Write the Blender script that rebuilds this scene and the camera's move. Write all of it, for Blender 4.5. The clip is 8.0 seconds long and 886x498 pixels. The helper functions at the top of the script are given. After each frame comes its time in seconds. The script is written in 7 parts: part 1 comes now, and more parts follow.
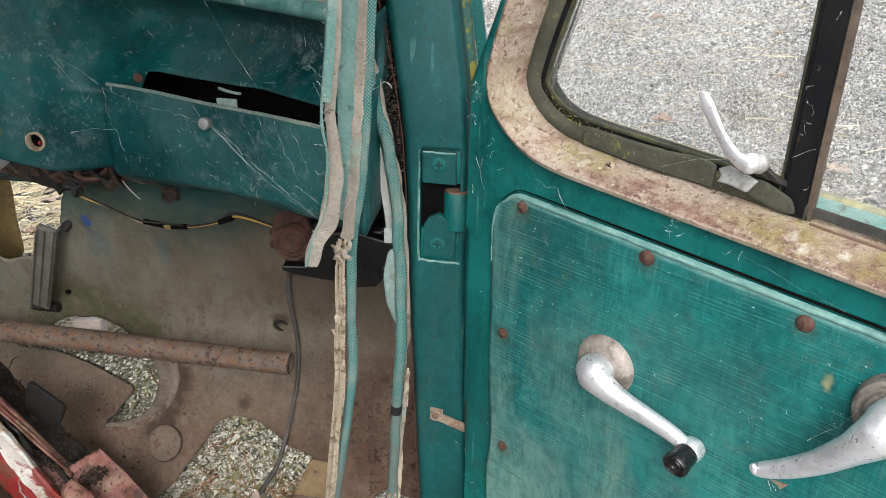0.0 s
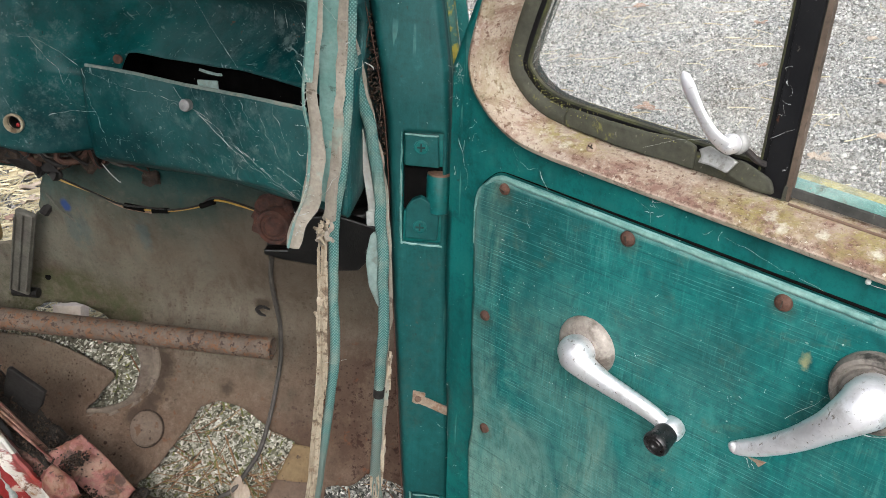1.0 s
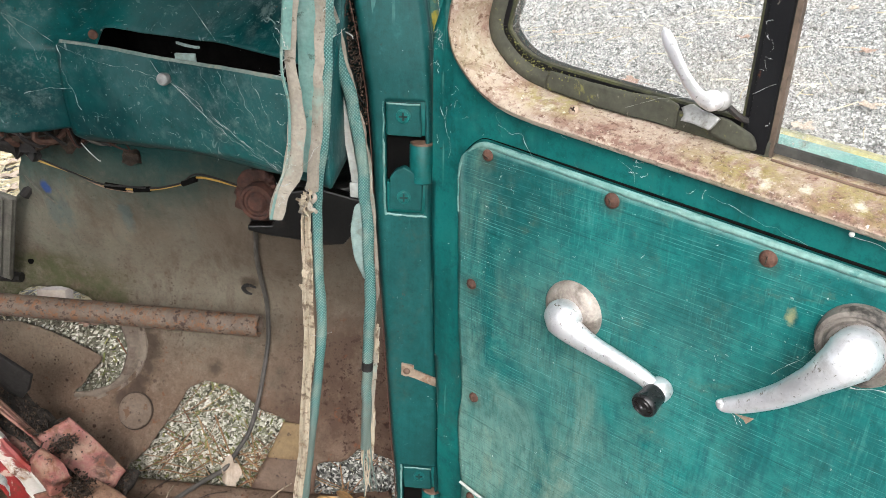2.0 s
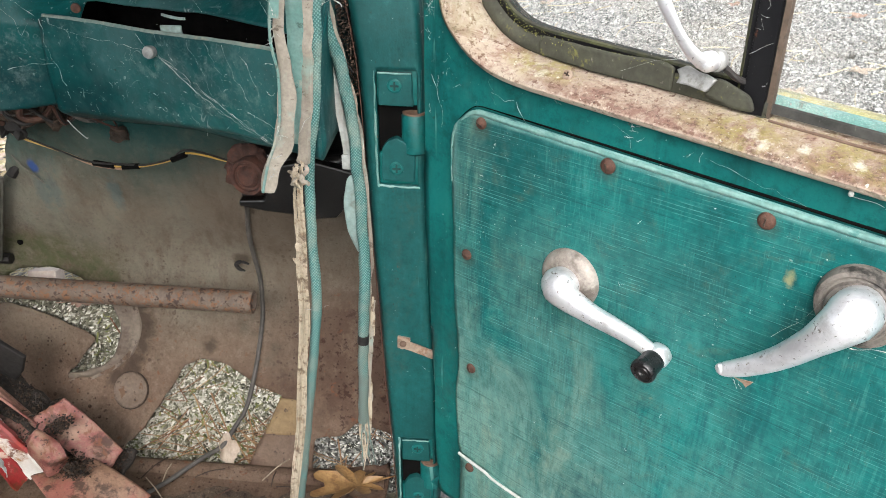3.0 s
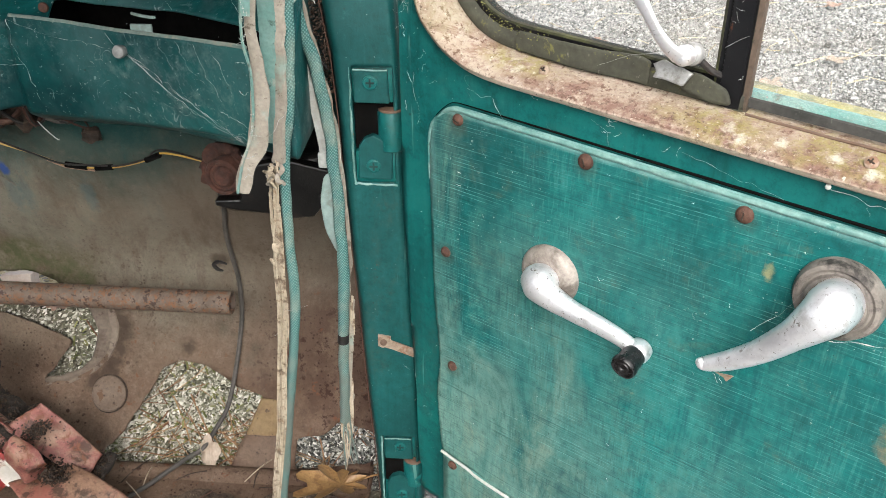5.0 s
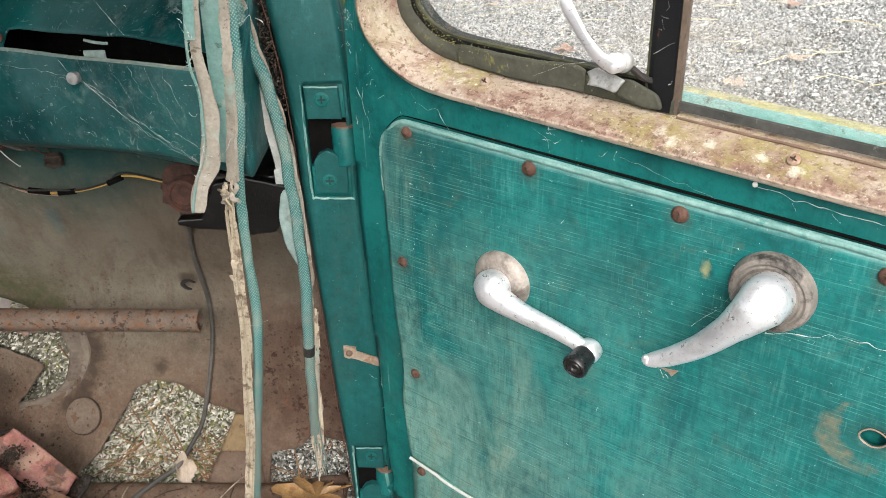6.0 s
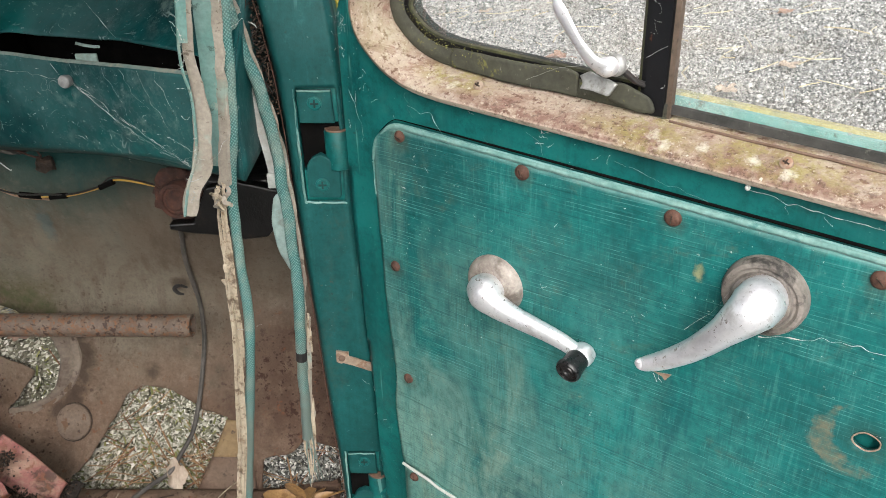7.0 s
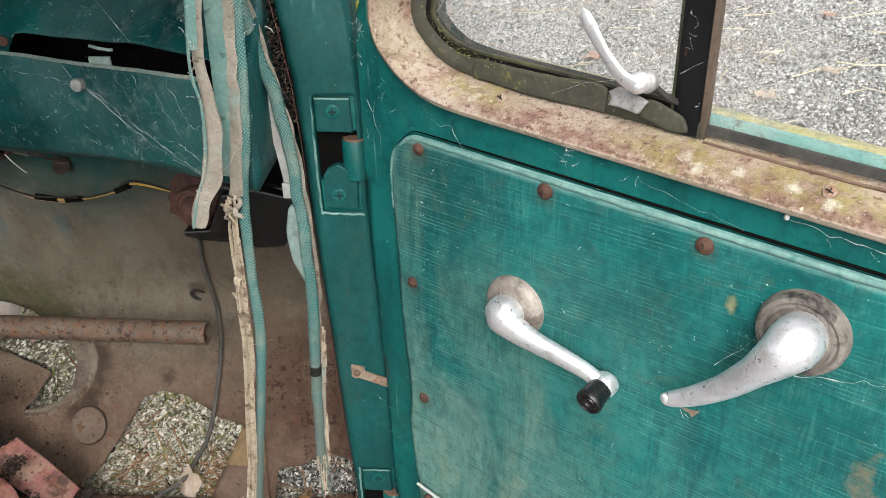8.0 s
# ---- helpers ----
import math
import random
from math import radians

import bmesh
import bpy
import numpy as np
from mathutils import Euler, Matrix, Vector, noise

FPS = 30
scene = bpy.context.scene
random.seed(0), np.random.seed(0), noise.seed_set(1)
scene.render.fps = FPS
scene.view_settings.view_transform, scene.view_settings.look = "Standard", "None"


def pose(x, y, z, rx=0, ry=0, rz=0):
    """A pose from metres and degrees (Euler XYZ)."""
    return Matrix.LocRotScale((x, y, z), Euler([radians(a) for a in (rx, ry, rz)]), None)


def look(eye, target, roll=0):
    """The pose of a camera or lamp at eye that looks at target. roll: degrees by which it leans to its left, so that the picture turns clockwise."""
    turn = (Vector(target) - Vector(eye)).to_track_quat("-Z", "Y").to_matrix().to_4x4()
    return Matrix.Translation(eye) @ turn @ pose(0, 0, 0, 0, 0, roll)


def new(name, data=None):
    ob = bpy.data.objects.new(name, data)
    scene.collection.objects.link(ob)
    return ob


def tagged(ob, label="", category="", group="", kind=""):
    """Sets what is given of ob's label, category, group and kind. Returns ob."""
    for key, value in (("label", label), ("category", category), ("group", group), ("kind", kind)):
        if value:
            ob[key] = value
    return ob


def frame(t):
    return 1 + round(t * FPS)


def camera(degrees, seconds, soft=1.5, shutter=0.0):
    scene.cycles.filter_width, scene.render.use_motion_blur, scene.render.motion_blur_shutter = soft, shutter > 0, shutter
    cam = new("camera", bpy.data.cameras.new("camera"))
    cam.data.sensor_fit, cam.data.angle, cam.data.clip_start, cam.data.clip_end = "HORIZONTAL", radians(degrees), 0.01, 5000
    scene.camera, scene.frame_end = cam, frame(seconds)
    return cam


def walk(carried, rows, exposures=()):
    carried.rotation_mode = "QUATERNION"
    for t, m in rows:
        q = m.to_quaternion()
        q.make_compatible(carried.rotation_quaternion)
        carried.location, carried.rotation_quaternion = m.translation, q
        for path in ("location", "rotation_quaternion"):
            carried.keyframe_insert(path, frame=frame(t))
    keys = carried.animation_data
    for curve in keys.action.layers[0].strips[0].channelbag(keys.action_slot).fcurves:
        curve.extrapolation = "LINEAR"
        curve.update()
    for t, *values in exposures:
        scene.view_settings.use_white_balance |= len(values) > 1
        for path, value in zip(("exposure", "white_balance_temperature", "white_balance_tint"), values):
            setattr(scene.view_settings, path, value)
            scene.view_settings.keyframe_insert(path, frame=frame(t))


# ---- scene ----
# The world's z is true up; the old cab leans a little to its left side.
# CAB: x to the truck's right, y to its front, z up the cab's own posts, origin under the hinge post.
# DOOR: x along the open door from hinge to latch, y through the door, z as in the cab.
LEAN = 8.0
CAB = Matrix.Translation((0, 0, -0.7043)) @ pose(0, 0, 0, 0, LEAN, 0)
DOOR = CAB @ pose(-0.088, 0.01, 0, 0, 0, 34.8).inverted()
cam = camera(55.5, 8.0, soft=0.9)
PATH = [
    (0, (0.466, -0.575, 1.621), (-0.758, 0.73, 0.728), 1.4),
    (0.5, (0.465, -0.576, 1.616), (-0.743, 0.742, 0.718), 1.4),
    (1, (0.47, -0.577, 1.614), (-0.719, 0.748, 0.702), 2.0),
    (1.5, (0.475, -0.577, 1.607), (-0.7, 0.752, 0.684), 1.6),
    (3, (0.47, -0.576, 1.591), (-0.652, 0.747, 0.596), 0.2),
    (3.5, (0.467, -0.573, 1.59), (-0.644, 0.756, 0.59), 0.3),
    (4, (0.463, -0.571, 1.59), (-0.638, 0.762, 0.585), 0.4),
    (5.5, (0.478, -0.561, 1.595), (-0.591, 0.796, 0.588), -0.7),
    (6, (0.501, -0.562, 1.6), (-0.564, 0.812, 0.61), -1.8),
    (6.5, (0.507, -0.565, 1.602), (-0.559, 0.821, 0.631), -2.0),
    (7, (0.501, -0.562, 1.597), (-0.555, 0.828, 0.621), -1.5),
    (7.5, (0.497, -0.541, 1.601), (-0.58, 0.836, 0.629), -1.3),
    (8, (0.486, -0.522, 1.597), (-0.627, 0.818, 0.614), -1.4),
]
EXPOSURES = [(0, 1.04, 6400, 10), (1, 1.04, 6400, 10), (1.5, 1.36, 6420, 10), (1.7, 1.38, 6420, 10), (3, 1.37, 6450, 10), (4.2, 1.37, 6500, 10), (5.5, 1.33, 6600, 10), (6.0, 1.33, 6600, 10), (6.5, 1.22, 6600, 10), (7.0, 1.16, 6580, 10), (8, 1.09, 6560, 10)]
walk(cam, [(t, DOOR @ look(eye, target, roll)) for t, eye, target, roll in PATH], EXPOSURES)

# ---- light ----
world = bpy.data.worlds.new("overcast_sky")
scene.world = world
world.use_nodes = True
wn, wl = world.node_tree.nodes, world.node_tree.links
sky = wn.new("ShaderNodeTexSky")
sky.sky_type = "NISHITA"
sky.sun_disc = False
sky.sun_elevation, sky.sun_rotation = radians(39), radians(172)
sky.air_density, sky.dust_density, sky.ozone_density = 1.0, 4.0, 1.0
soft_sky = wn.new("ShaderNodeHueSaturation")
soft_sky.inputs["Saturation"].default_value = 0.25
wl.new(sky.outputs[0], soft_sky.inputs["Color"])
wl.new(soft_sky.outputs[0], wn["Background"].inputs["Color"])
wn["Background"].inputs["Strength"].default_value = 0.15
sun_data = bpy.data.lights.new("sun", "SUN")
sun_data.energy, sun_data.angle, sun_data.color = 1.05, radians(40), (1.0, 0.98, 0.96)
sun = new("sun", sun_data)
sun.matrix_world = look((0.45, -3.2, 2.6), (0, 0, 0))


# ---- material builders ----
class Mat:
    """A node material with short ways to lay noise, spots and bump over one another."""

    def __init__(self, name, coords="Object"):
        self.m = bpy.data.materials.new(name)
        self.m.use_nodes = True
        self.n, self.l = self.m.node_tree.nodes, self.m.node_tree.links
        self.b = self.n["Principled BSDF"]
        self.co = self.n.new("ShaderNodeTexCoord").outputs[coords]

    def node(self, kind, **values):
        nd = self.n.new(kind)
        for k, v in values.items():
            nd.inputs[k].default_value = v
        return nd

    def mapped(self, scale=(1, 1, 1), turn=(0, 0, 0)):
        mp = self.n.new("ShaderNodeMapping")
        mp.inputs["Scale"].default_value = scale
        mp.inputs["Rotation"].default_value = [radians(a) for a in turn]
        self.l.new(self.co, mp.inputs[0])
        return mp.outputs[0]

    def noise(self, scale, detail=4.0, rough=0.6, stretch=None, turn=(0, 0, 0), warp=0.0):
        nd = self.node("ShaderNodeTexNoise", Scale=scale, Detail=detail, Roughness=rough, Distortion=warp)
        self.l.new(self.mapped(stretch, turn) if stretch else self.co, nd.inputs["Vector"])
        return nd.outputs[0]

    def cells(self, scale, stretch=None):
        nd = self.node("ShaderNodeTexVoronoi", Scale=scale)
        self.l.new(self.mapped(stretch) if stretch else self.co, nd.inputs["Vector"])
        return nd.outputs["Distance"]

    def step(self, value, lo, hi, top=1.0):
        nd = self.node("ShaderNodeMapRange")
        nd.inputs["From Min"].default_value, nd.inputs["From Max"].default_value = lo, hi
        nd.inputs["To Max"].default_value = top
        self.l.new(value, nd.inputs["Value"])
        return nd.outputs[0]

    def times(self, a, b, how="MULTIPLY"):
        nd = self.n.new("ShaderNodeMath")
        nd.operation = how
        for i, v in enumerate((a, b)):
            if isinstance(v, (int, float)):
                nd.inputs[i].default_value = v
            else:
                self.l.new(v, nd.inputs[i])
        return nd.outputs[0]

    def mix(self, factor, a, b, blend="MIX"):
        nd = self.n.new("ShaderNodeMix")
        nd.data_type, nd.blend_type = "RGBA", blend
        for sock, v in ((nd.inputs["Factor"], factor), (nd.inputs["A"], a), (nd.inputs["B"], b)):
            if isinstance(v, bpy.types.NodeSocket):
                self.l.new(v, sock)
            elif isinstance(v, (int, float)):
                sock.default_value = v
            else:
                sock.default_value = (*v, 1)
        return next(o for o in nd.outputs if o.type == "RGBA")

    def near(self, centre, radius, soft, wobble=0.0, scale=60, squash=(1, 1, 1)):
        """1 within radius of a point, 0 outside, with an uneven rim."""
        mp = self.n.new("ShaderNodeVectorMath")
        mp.operation = "SUBTRACT"
        self.l.new(self.co, mp.inputs[0])
        mp.inputs[1].default_value = centre
        sq = self.n.new("ShaderNodeVectorMath")
        sq.operation = "MULTIPLY"
        self.l.new(mp.outputs[0], sq.inputs[0])
        sq.inputs[1].default_value = squash
        ln = self.n.new("ShaderNodeVectorMath")
        ln.operation = "LENGTH"
        self.l.new(sq.outputs[0], ln.inputs[0])
        d = ln.outputs["Value"]
        if wobble:
            d = self.times(d, self.times(self.times(self.noise(scale, 5, 0.7), -0.5, "ADD"), wobble), "ADD")
        return self.step(d, radius + soft, radius)

    def filaments(self, scale, width, patchy, lo, hi, top):
        """Hair-thin wandering lines that come and go: dusty web residue and hairline scratches."""
        off = self.times(self.noise(scale, 2, 0.5, warp=0.8), -0.5, "ADD")
        thin = self.step(self.times(off, off), width * width, width * width * 0.2)
        return self.times(thin, self.step(self.noise(patchy, 5, 0.7), lo, hi, top))

    def axis(self, which):
        nd = self.n.new("ShaderNodeSeparateXYZ")
        self.l.new(self.co, nd.inputs[0])
        return nd.outputs[which]

    def finish(self, colour, rough=0.5, metal=0.0, bump=None, strength=0.3, depth=0.002, spec=0.5):
        for key, v in (("Base Color", colour), ("Roughness", rough), ("Metallic", metal)):
            if isinstance(v, bpy.types.NodeSocket):
                self.l.new(v, self.b.inputs[key])
            else:
                self.b.inputs[key].default_value = (*v, 1) if key == "Base Color" else v
        self.b.inputs["Specular IOR Level"].default_value = spec
        if bump is not None:
            nd = self.node("ShaderNodeBump", Strength=strength, Distance=depth)
            self.l.new(bump, nd.inputs["Height"])
            self.l.new(nd.outputs[0], self.b.inputs["Normal"])
        return self.m


def aged(name, dark, light, scale=14, fine=180, rough=0.5, metal=0.0, bump=0.25, spots=(), stretch=None, depth=0.001, wander=0.35):
    """Two tones that drift, a fine grain, and layers of spots: (colour, scale, from, to, amount)."""
    k = Mat(name)
    broad = k.noise(scale, 5, 0.62, stretch)
    grain = k.noise(fine, 3, 0.6)
    col = k.mix(k.step(broad, 0.5 - wander / 2, 0.5 + wander / 2), dark, light)
    col = k.mix(k.step(grain, 0.3, 0.7, 0.28), col, (0.03, 0.03, 0.03), "OVERLAY")
    r = k.times(k.step(k.noise(scale * 3, 3), 0.2, 0.8, 0.25), rough - 0.12, "ADD")
    for colour, s, lo, hi, amount in spots:
        mask = k.step(k.noise(s, 6, 0.68, warp=0.3), lo, hi, amount)
        col = k.mix(mask, col, colour)
    return k.finish(col, r, metal, k.times(broad, grain, "ADD"), bump, depth)


RUST = (0.13, 0.045, 0.02)
DUST = (0.30, 0.26, 0.20)


def teal_paint(name, dark, light, chips=0.5, rough=0.42):
    """Brushed-over teal enamel: run marks, dull patches, pale flecks and a few rusty chips."""
    k = Mat(name)
    broad = k.noise(9, 5, 0.6)
    brush = k.noise(40, 4, 0.6, (1, 1, 0.12))
    col = k.mix(k.step(broad, 0.3, 0.7), dark, light)
    col = k.mix(k.step(brush, 0.35, 0.75, 0.35), col, light)
    col = k.mix(k.step(k.noise(22, 6, 0.7), 0.56, 0.80, 0.14), col, (0.05, 0.16, 0.145))
    col = k.mix(k.step(k.noise(13, 5, 0.7, (1, 1, 0.3)), 0.46, 0.30, 0.65), col, (0.002, 0.040, 0.040))
    streak = k.noise(30, 5, 0.7, (1, 1, 0.06))
    col = k.mix(k.step(streak, 0.56, 0.72, 0.35), col, (0.022, 0.15, 0.135))
    col = k.mix(k.step(streak, 0.44, 0.30, 0.55), col, (0.001, 0.030, 0.030))
    col = k.mix(k.step(k.noise(190, 4, 0.7), 0.735, 0.77, 0.7), col, (0.34, 0.40, 0.36))
    col = k.mix(k.step(k.noise(33, 7, 0.75), 0.665, 0.70, chips), col, RUST)
    col = k.mix(k.step(k.noise(120, 3, 0.6), 0.70, 0.74, chips), col, (0.02, 0.03, 0.025))
    mott = k.noise(70, 7, 0.8)
    col = k.mix(k.step(mott, 0.52, 0.36, 0.6), col, (0.001, 0.034, 0.035))
    col = k.mix(k.step(mott, 0.56, 0.72, 0.35), col, (0.035, 0.16, 0.148))
    grime = k.times(k.step(k.noise(7, 6, 0.75, (1, 1, 0.5), warp=0.5), 0.52, 0.66, 0.5), k.step(k.noise(90, 5, 0.75), 0.40, 0.60))
    col = k.mix(grime, col, (0.045, 0.060, 0.045))
    scratch = k.times(k.step(k.noise(40, 2, 0.5, (3.5, 1, 0.15), (0, 14, 0)), 0.665, 0.69), k.step(k.noise(11, 4), 0.52, 0.62, 0.5))
    col = k.mix(scratch, col, (0.12, 0.28, 0.25))
    col = k.mix(k.filaments(22, 0.007, 15, 0.59, 0.66, 0.5), col, (0.20, 0.33, 0.30))
    col = k.mix(k.step(k.noise(230, 3, 0.6), 0.715, 0.74, 0.6), col, (0.30, 0.38, 0.34))
    r = k.times(k.step(mott, 0.25, 0.8, 0.25), rough - 0.08, "ADD")
    return k.finish(col, r, 0.0, k.times(k.noise(55, 4), k.times(brush, mott, "ADD"), "ADD"), 0.28, 0.0014, 0.3)


TEAL = teal_paint("teal_enamel", (0.002, 0.068, 0.067), (0.004, 0.128, 0.119))
# Darker copy of TEAL: the post's grime and its shade in one colour.
POST_TEAL = teal_paint("grimy_shaded_teal_enamel", (0.003, 0.045, 0.045), (0.006, 0.083, 0.080), 0.7, 0.5)


def dusty_teal():
    """Dark teal enamel under smeared grey dust, with worn drifts and fine specks."""
    k = Mat("dusty_teal_enamel")
    col = k.mix(k.step(k.noise(6, 6, 0.65), 0.36, 0.64), (0.001, 0.030, 0.033), (0.004, 0.088, 0.086))
    col = k.mix(k.step(k.noise(18, 7, 0.75, warp=0.5), 0.52, 0.36, 0.6), col, (0.001, 0.022, 0.025))
    dust = k.step(k.noise(7, 8, 0.72, (1, 1, 0.7), warp=0.6), 0.47, 0.70, 0.42)
    col = k.mix(dust, col, (0.080, 0.135, 0.135))
    fine = k.times(k.step(k.noise(55, 6, 0.8), 0.50, 0.66, 0.5), k.step(k.noise(9, 4), 0.44, 0.60))
    col = k.mix(fine, col, (0.16, 0.21, 0.20))
    col = k.mix(k.step(k.noise(340, 2, 0.5), 0.72, 0.75, 0.5), col, (0.28, 0.32, 0.30))
    col = k.mix(k.filaments(26, 0.010, 21, 0.56, 0.64, 0.6), col, (0.24, 0.29, 0.28))
    col = k.mix(k.filaments(60, 0.016, 33, 0.58, 0.66, 0.5), col, (0.20, 0.26, 0.25))
    col = k.mix(k.step(k.noise(210, 3, 0.6), 0.68, 0.71, 0.6), col, (0.22, 0.27, 0.255))
    col = k.mix(k.step(k.noise(48, 6, 0.7), 0.68, 0.72, 0.7), col, RUST)
    col = k.mix(k.step(k.noise(150, 4, 0.7), 0.66, 0.70, 0.6), col, (0.02, 0.02, 0.018))
    return k.finish(col, k.times(dust, 0.40, "ADD"), 0.0, k.times(k.noise(120, 4), k.noise(25, 4), "ADD"), 0.3, 0.0012, 0.22)


TEAL_DUSTY = dusty_teal()


def vinyl_trim():
    """Teal trim board: fine pale lines along it, sun-faded towards the lower front corner, scuffs and flecks."""
    k = Mat("teal_grained_trim_board")
    broad = k.noise(5, 6, 0.65)
    col = k.mix(k.step(broad, 0.38, 0.62), (0.003, 0.066, 0.066), (0.005, 0.142, 0.133))
    col = k.mix(k.step(k.noise(22, 7, 0.78, (1, 1, 0.6), warp=0.5), 0.50, 0.33, 0.65), col, (0.002, 0.046, 0.048))
    smear = k.noise(13, 7, 0.75, (1, 1, 0.45), (0, 25, 0), 0.7)
    col = k.mix(k.step(smear, 0.47, 0.72, 0.28), col, (0.044, 0.18, 0.165))
    olive = k.times(k.step(k.noise(19, 7, 0.78, warp=0.6), 0.53, 0.65, 0.66), k.step(k.noise(60, 5, 0.7), 0.40, 0.60))
    col = k.mix(olive, col, (0.070, 0.105, 0.075))
    low = k.times(k.times(k.step(k.axis("Z"), 1.27, 0.98), k.step(k.axis("X"), 0.42, 0.08)), k.step(k.axis("X"), 0.10, -0.01, 0.6), "MAXIMUM")
    worn = k.times(low, k.step(k.noise(9, 8, 0.78, (1, 1, 0.45), (0, 0, 0), 0.9), 0.38, 0.60, 0.90))
    col = k.mix(worn, col, (0.150, 0.270, 0.228))
    col = k.mix(k.times(worn, k.step(k.noise(17, 6, 0.7, (1, 1, 0.4)), 0.50, 0.62, 0.7)), col, (0.20, 0.23, 0.165))
    drip = k.times(k.step(k.noise(30, 4, 0.6, (1, 1, 0.16)), 0.60, 0.68), k.step(k.noise(8, 3), 0.48, 0.60, 0.7))
    col = k.mix(drip, col, (0.003, 0.055, 0.062))
    lines = k.noise(9, 2, 0.5, (0.6, 1, 66), (0, 1.2, 0))
    breaks = k.noise(30, 6, 0.75, (0.8, 1, 2.5))
    line = k.times(k.step(lines, 0.605, 0.635), k.step(breaks, 0.46, 0.60, 0.12))
    col = k.mix(line, col, (0.13, 0.33, 0.30))
    thin = k.node("ShaderNodeTexWave", **{"Scale": 86.0, "Distortion": 1.6, "Detail": 2.0, "Detail Scale": 0.12})
    thin.bands_direction = "Z"
    k.l.new(k.mapped((1, 1, 1), (0, 1.4, 0)), thin.inputs["Vector"])
    runs = k.times(k.step(k.noise(14, 3, 0.6, (0.35, 1, 14), (0, 1.4, 0)), 0.43, 0.54), k.step(k.noise(16, 5, 0.7, (0.6, 1, 1)), 0.36, 0.56))
    worn_line = k.times(k.step(thin.outputs["Fac"], 0.92, 0.975), k.times(runs, k.step(k.noise(150, 3, 0.6, (0.4, 1, 1)), 0.36, 0.54, 0.52)))
    col = k.mix(worn_line, col, (0.17, 0.39, 0.355))
    weave = k.times(k.step(k.noise(40, 3, 0.6, (9, 1, 0.5)), 0.52, 0.62), k.step(k.noise(11, 5, 0.7), 0.46, 0.60, 0.30))
    col = k.mix(weave, col, (0.07, 0.235, 0.215))
    weave = k.times(k.step(k.noise(44, 3, 0.6, (9, 1, 0.6), (0, 5, 0)), 0.53, 0.62), k.step(k.noise(12, 5, 0.7, (1, 1, 0.9)), 0.47, 0.58, 0.38))
    col = k.mix(weave, col, (0.002, 0.050, 0.050))
    rut = k.times(k.step(lines, 0.43, 0.38), k.step(breaks, 0.62, 0.44, 0.5))
    col = k.mix(rut, col, (0.002, 0.045, 0.046))
    mott = k.noise(75, 7, 0.8)
    col = k.mix(k.step(mott, 0.52, 0.34, 0.5), col, (0.002, 0.048, 0.050))
    col = k.mix(k.step(mott, 0.55, 0.72, 0.40), col, (0.060, 0.21, 0.192))
    ticks = k.times(k.step(k.noise(26, 2, 0.5, (24, 1, 2.2)), 0.60, 0.66), k.step(k.noise(17, 4, 0.6), 0.50, 0.62, 0.28))
    col = k.mix(ticks, col, (0.09, 0.25, 0.235))
    some = k.step(k.noise(7, 3), 0.48, 0.62)
    col = k.mix(k.times(k.step(k.noise(280, 3, 0.6), 0.69, 0.73, 0.85), some), col, (0.48, 0.50, 0.44))
    col = k.mix(k.step(k.noise(300, 3, 0.6), 0.67, 0.71, 0.6), col, (0.006, 0.03, 0.028))
    col = k.mix(k.step(k.noise(27, 7, 0.75), 0.675, 0.73, 0.5), col, (0.20, 0.19, 0.12))
    blot = k.near((0.322, 0, 1.260), 0.002, 0.005, 0.014, 160, (1.3, 1, 0.8))
    col = k.mix(k.times(blot, 0.75), col, (0.27, 0.26, 0.13))
    scar = k.times(k.near((0.455, 0, 1.157), 0.028, 0.006, 0.03, 45), k.near((0.468, 0, 1.166), 0.027, 0.005, 0.02, 60), "SUBTRACT")
    col = k.mix(k.times(k.step(scar, 0.1, 0.8, 0.7), k.step(k.noise(70, 5, 0.7), 0.36, 0.62)), col, (0.16, 0.135, 0.085))
    grime = k.near((0.463, 0, 1.162), 0.012, 0.012, 0.012, 90)
    col = k.mix(k.times(grime, 0.35), col, (0.02, 0.06, 0.05))
    for x, z in ((0.0287, 1.3085), (0.1617, 1.305), (0.2966, 1.3005), (0.4448, 1.296), (0.0154, 1.1655), (0.024, 1.026)):
        col = k.mix(k.times(k.near((x, 0, z - 0.003), 0.006, 0.009, 0.012, 130), 0.35), col, (0.06, 0.05, 0.03))
    # Pale band along the rolled edge: the bevel's highlight put into the colour.
    edge = k.times(k.step(k.times(k.axis("Z"), k.times(k.axis("X"), 0.019), "ADD"), 1.3105, 1.3165), k.times(k.step(k.axis("X"), 0.004, -0.008), k.step(k.axis("Z"), 1.18, 1.29), "MULTIPLY"), "MAXIMUM")
    col = k.mix(k.times(edge, k.step(k.noise(24, 7, 0.75), 0.28, 0.56, 0.85)), col, (0.20, 0.36, 0.335))
    return k.finish(col, k.times(k.step(smear, 0.3, 0.8, 0.2), 0.42, "ADD"), 0.0, k.times(lines, k.noise(70, 4), "ADD"), 0.30, 0.0014, 0.28)


TRIM = vinyl_trim()
# Pale edge tone; on the trim lip it paints the highlight of the bevel.
TRIM_EDGE = aged("worn_and_lit_teal_edge", (0.09, 0.22, 0.20), (0.20, 0.34, 0.31), 60, 300, 0.5, spots=(((0.02, 0.13, 0.12), 40, 0.58, 0.66, 0.8),))


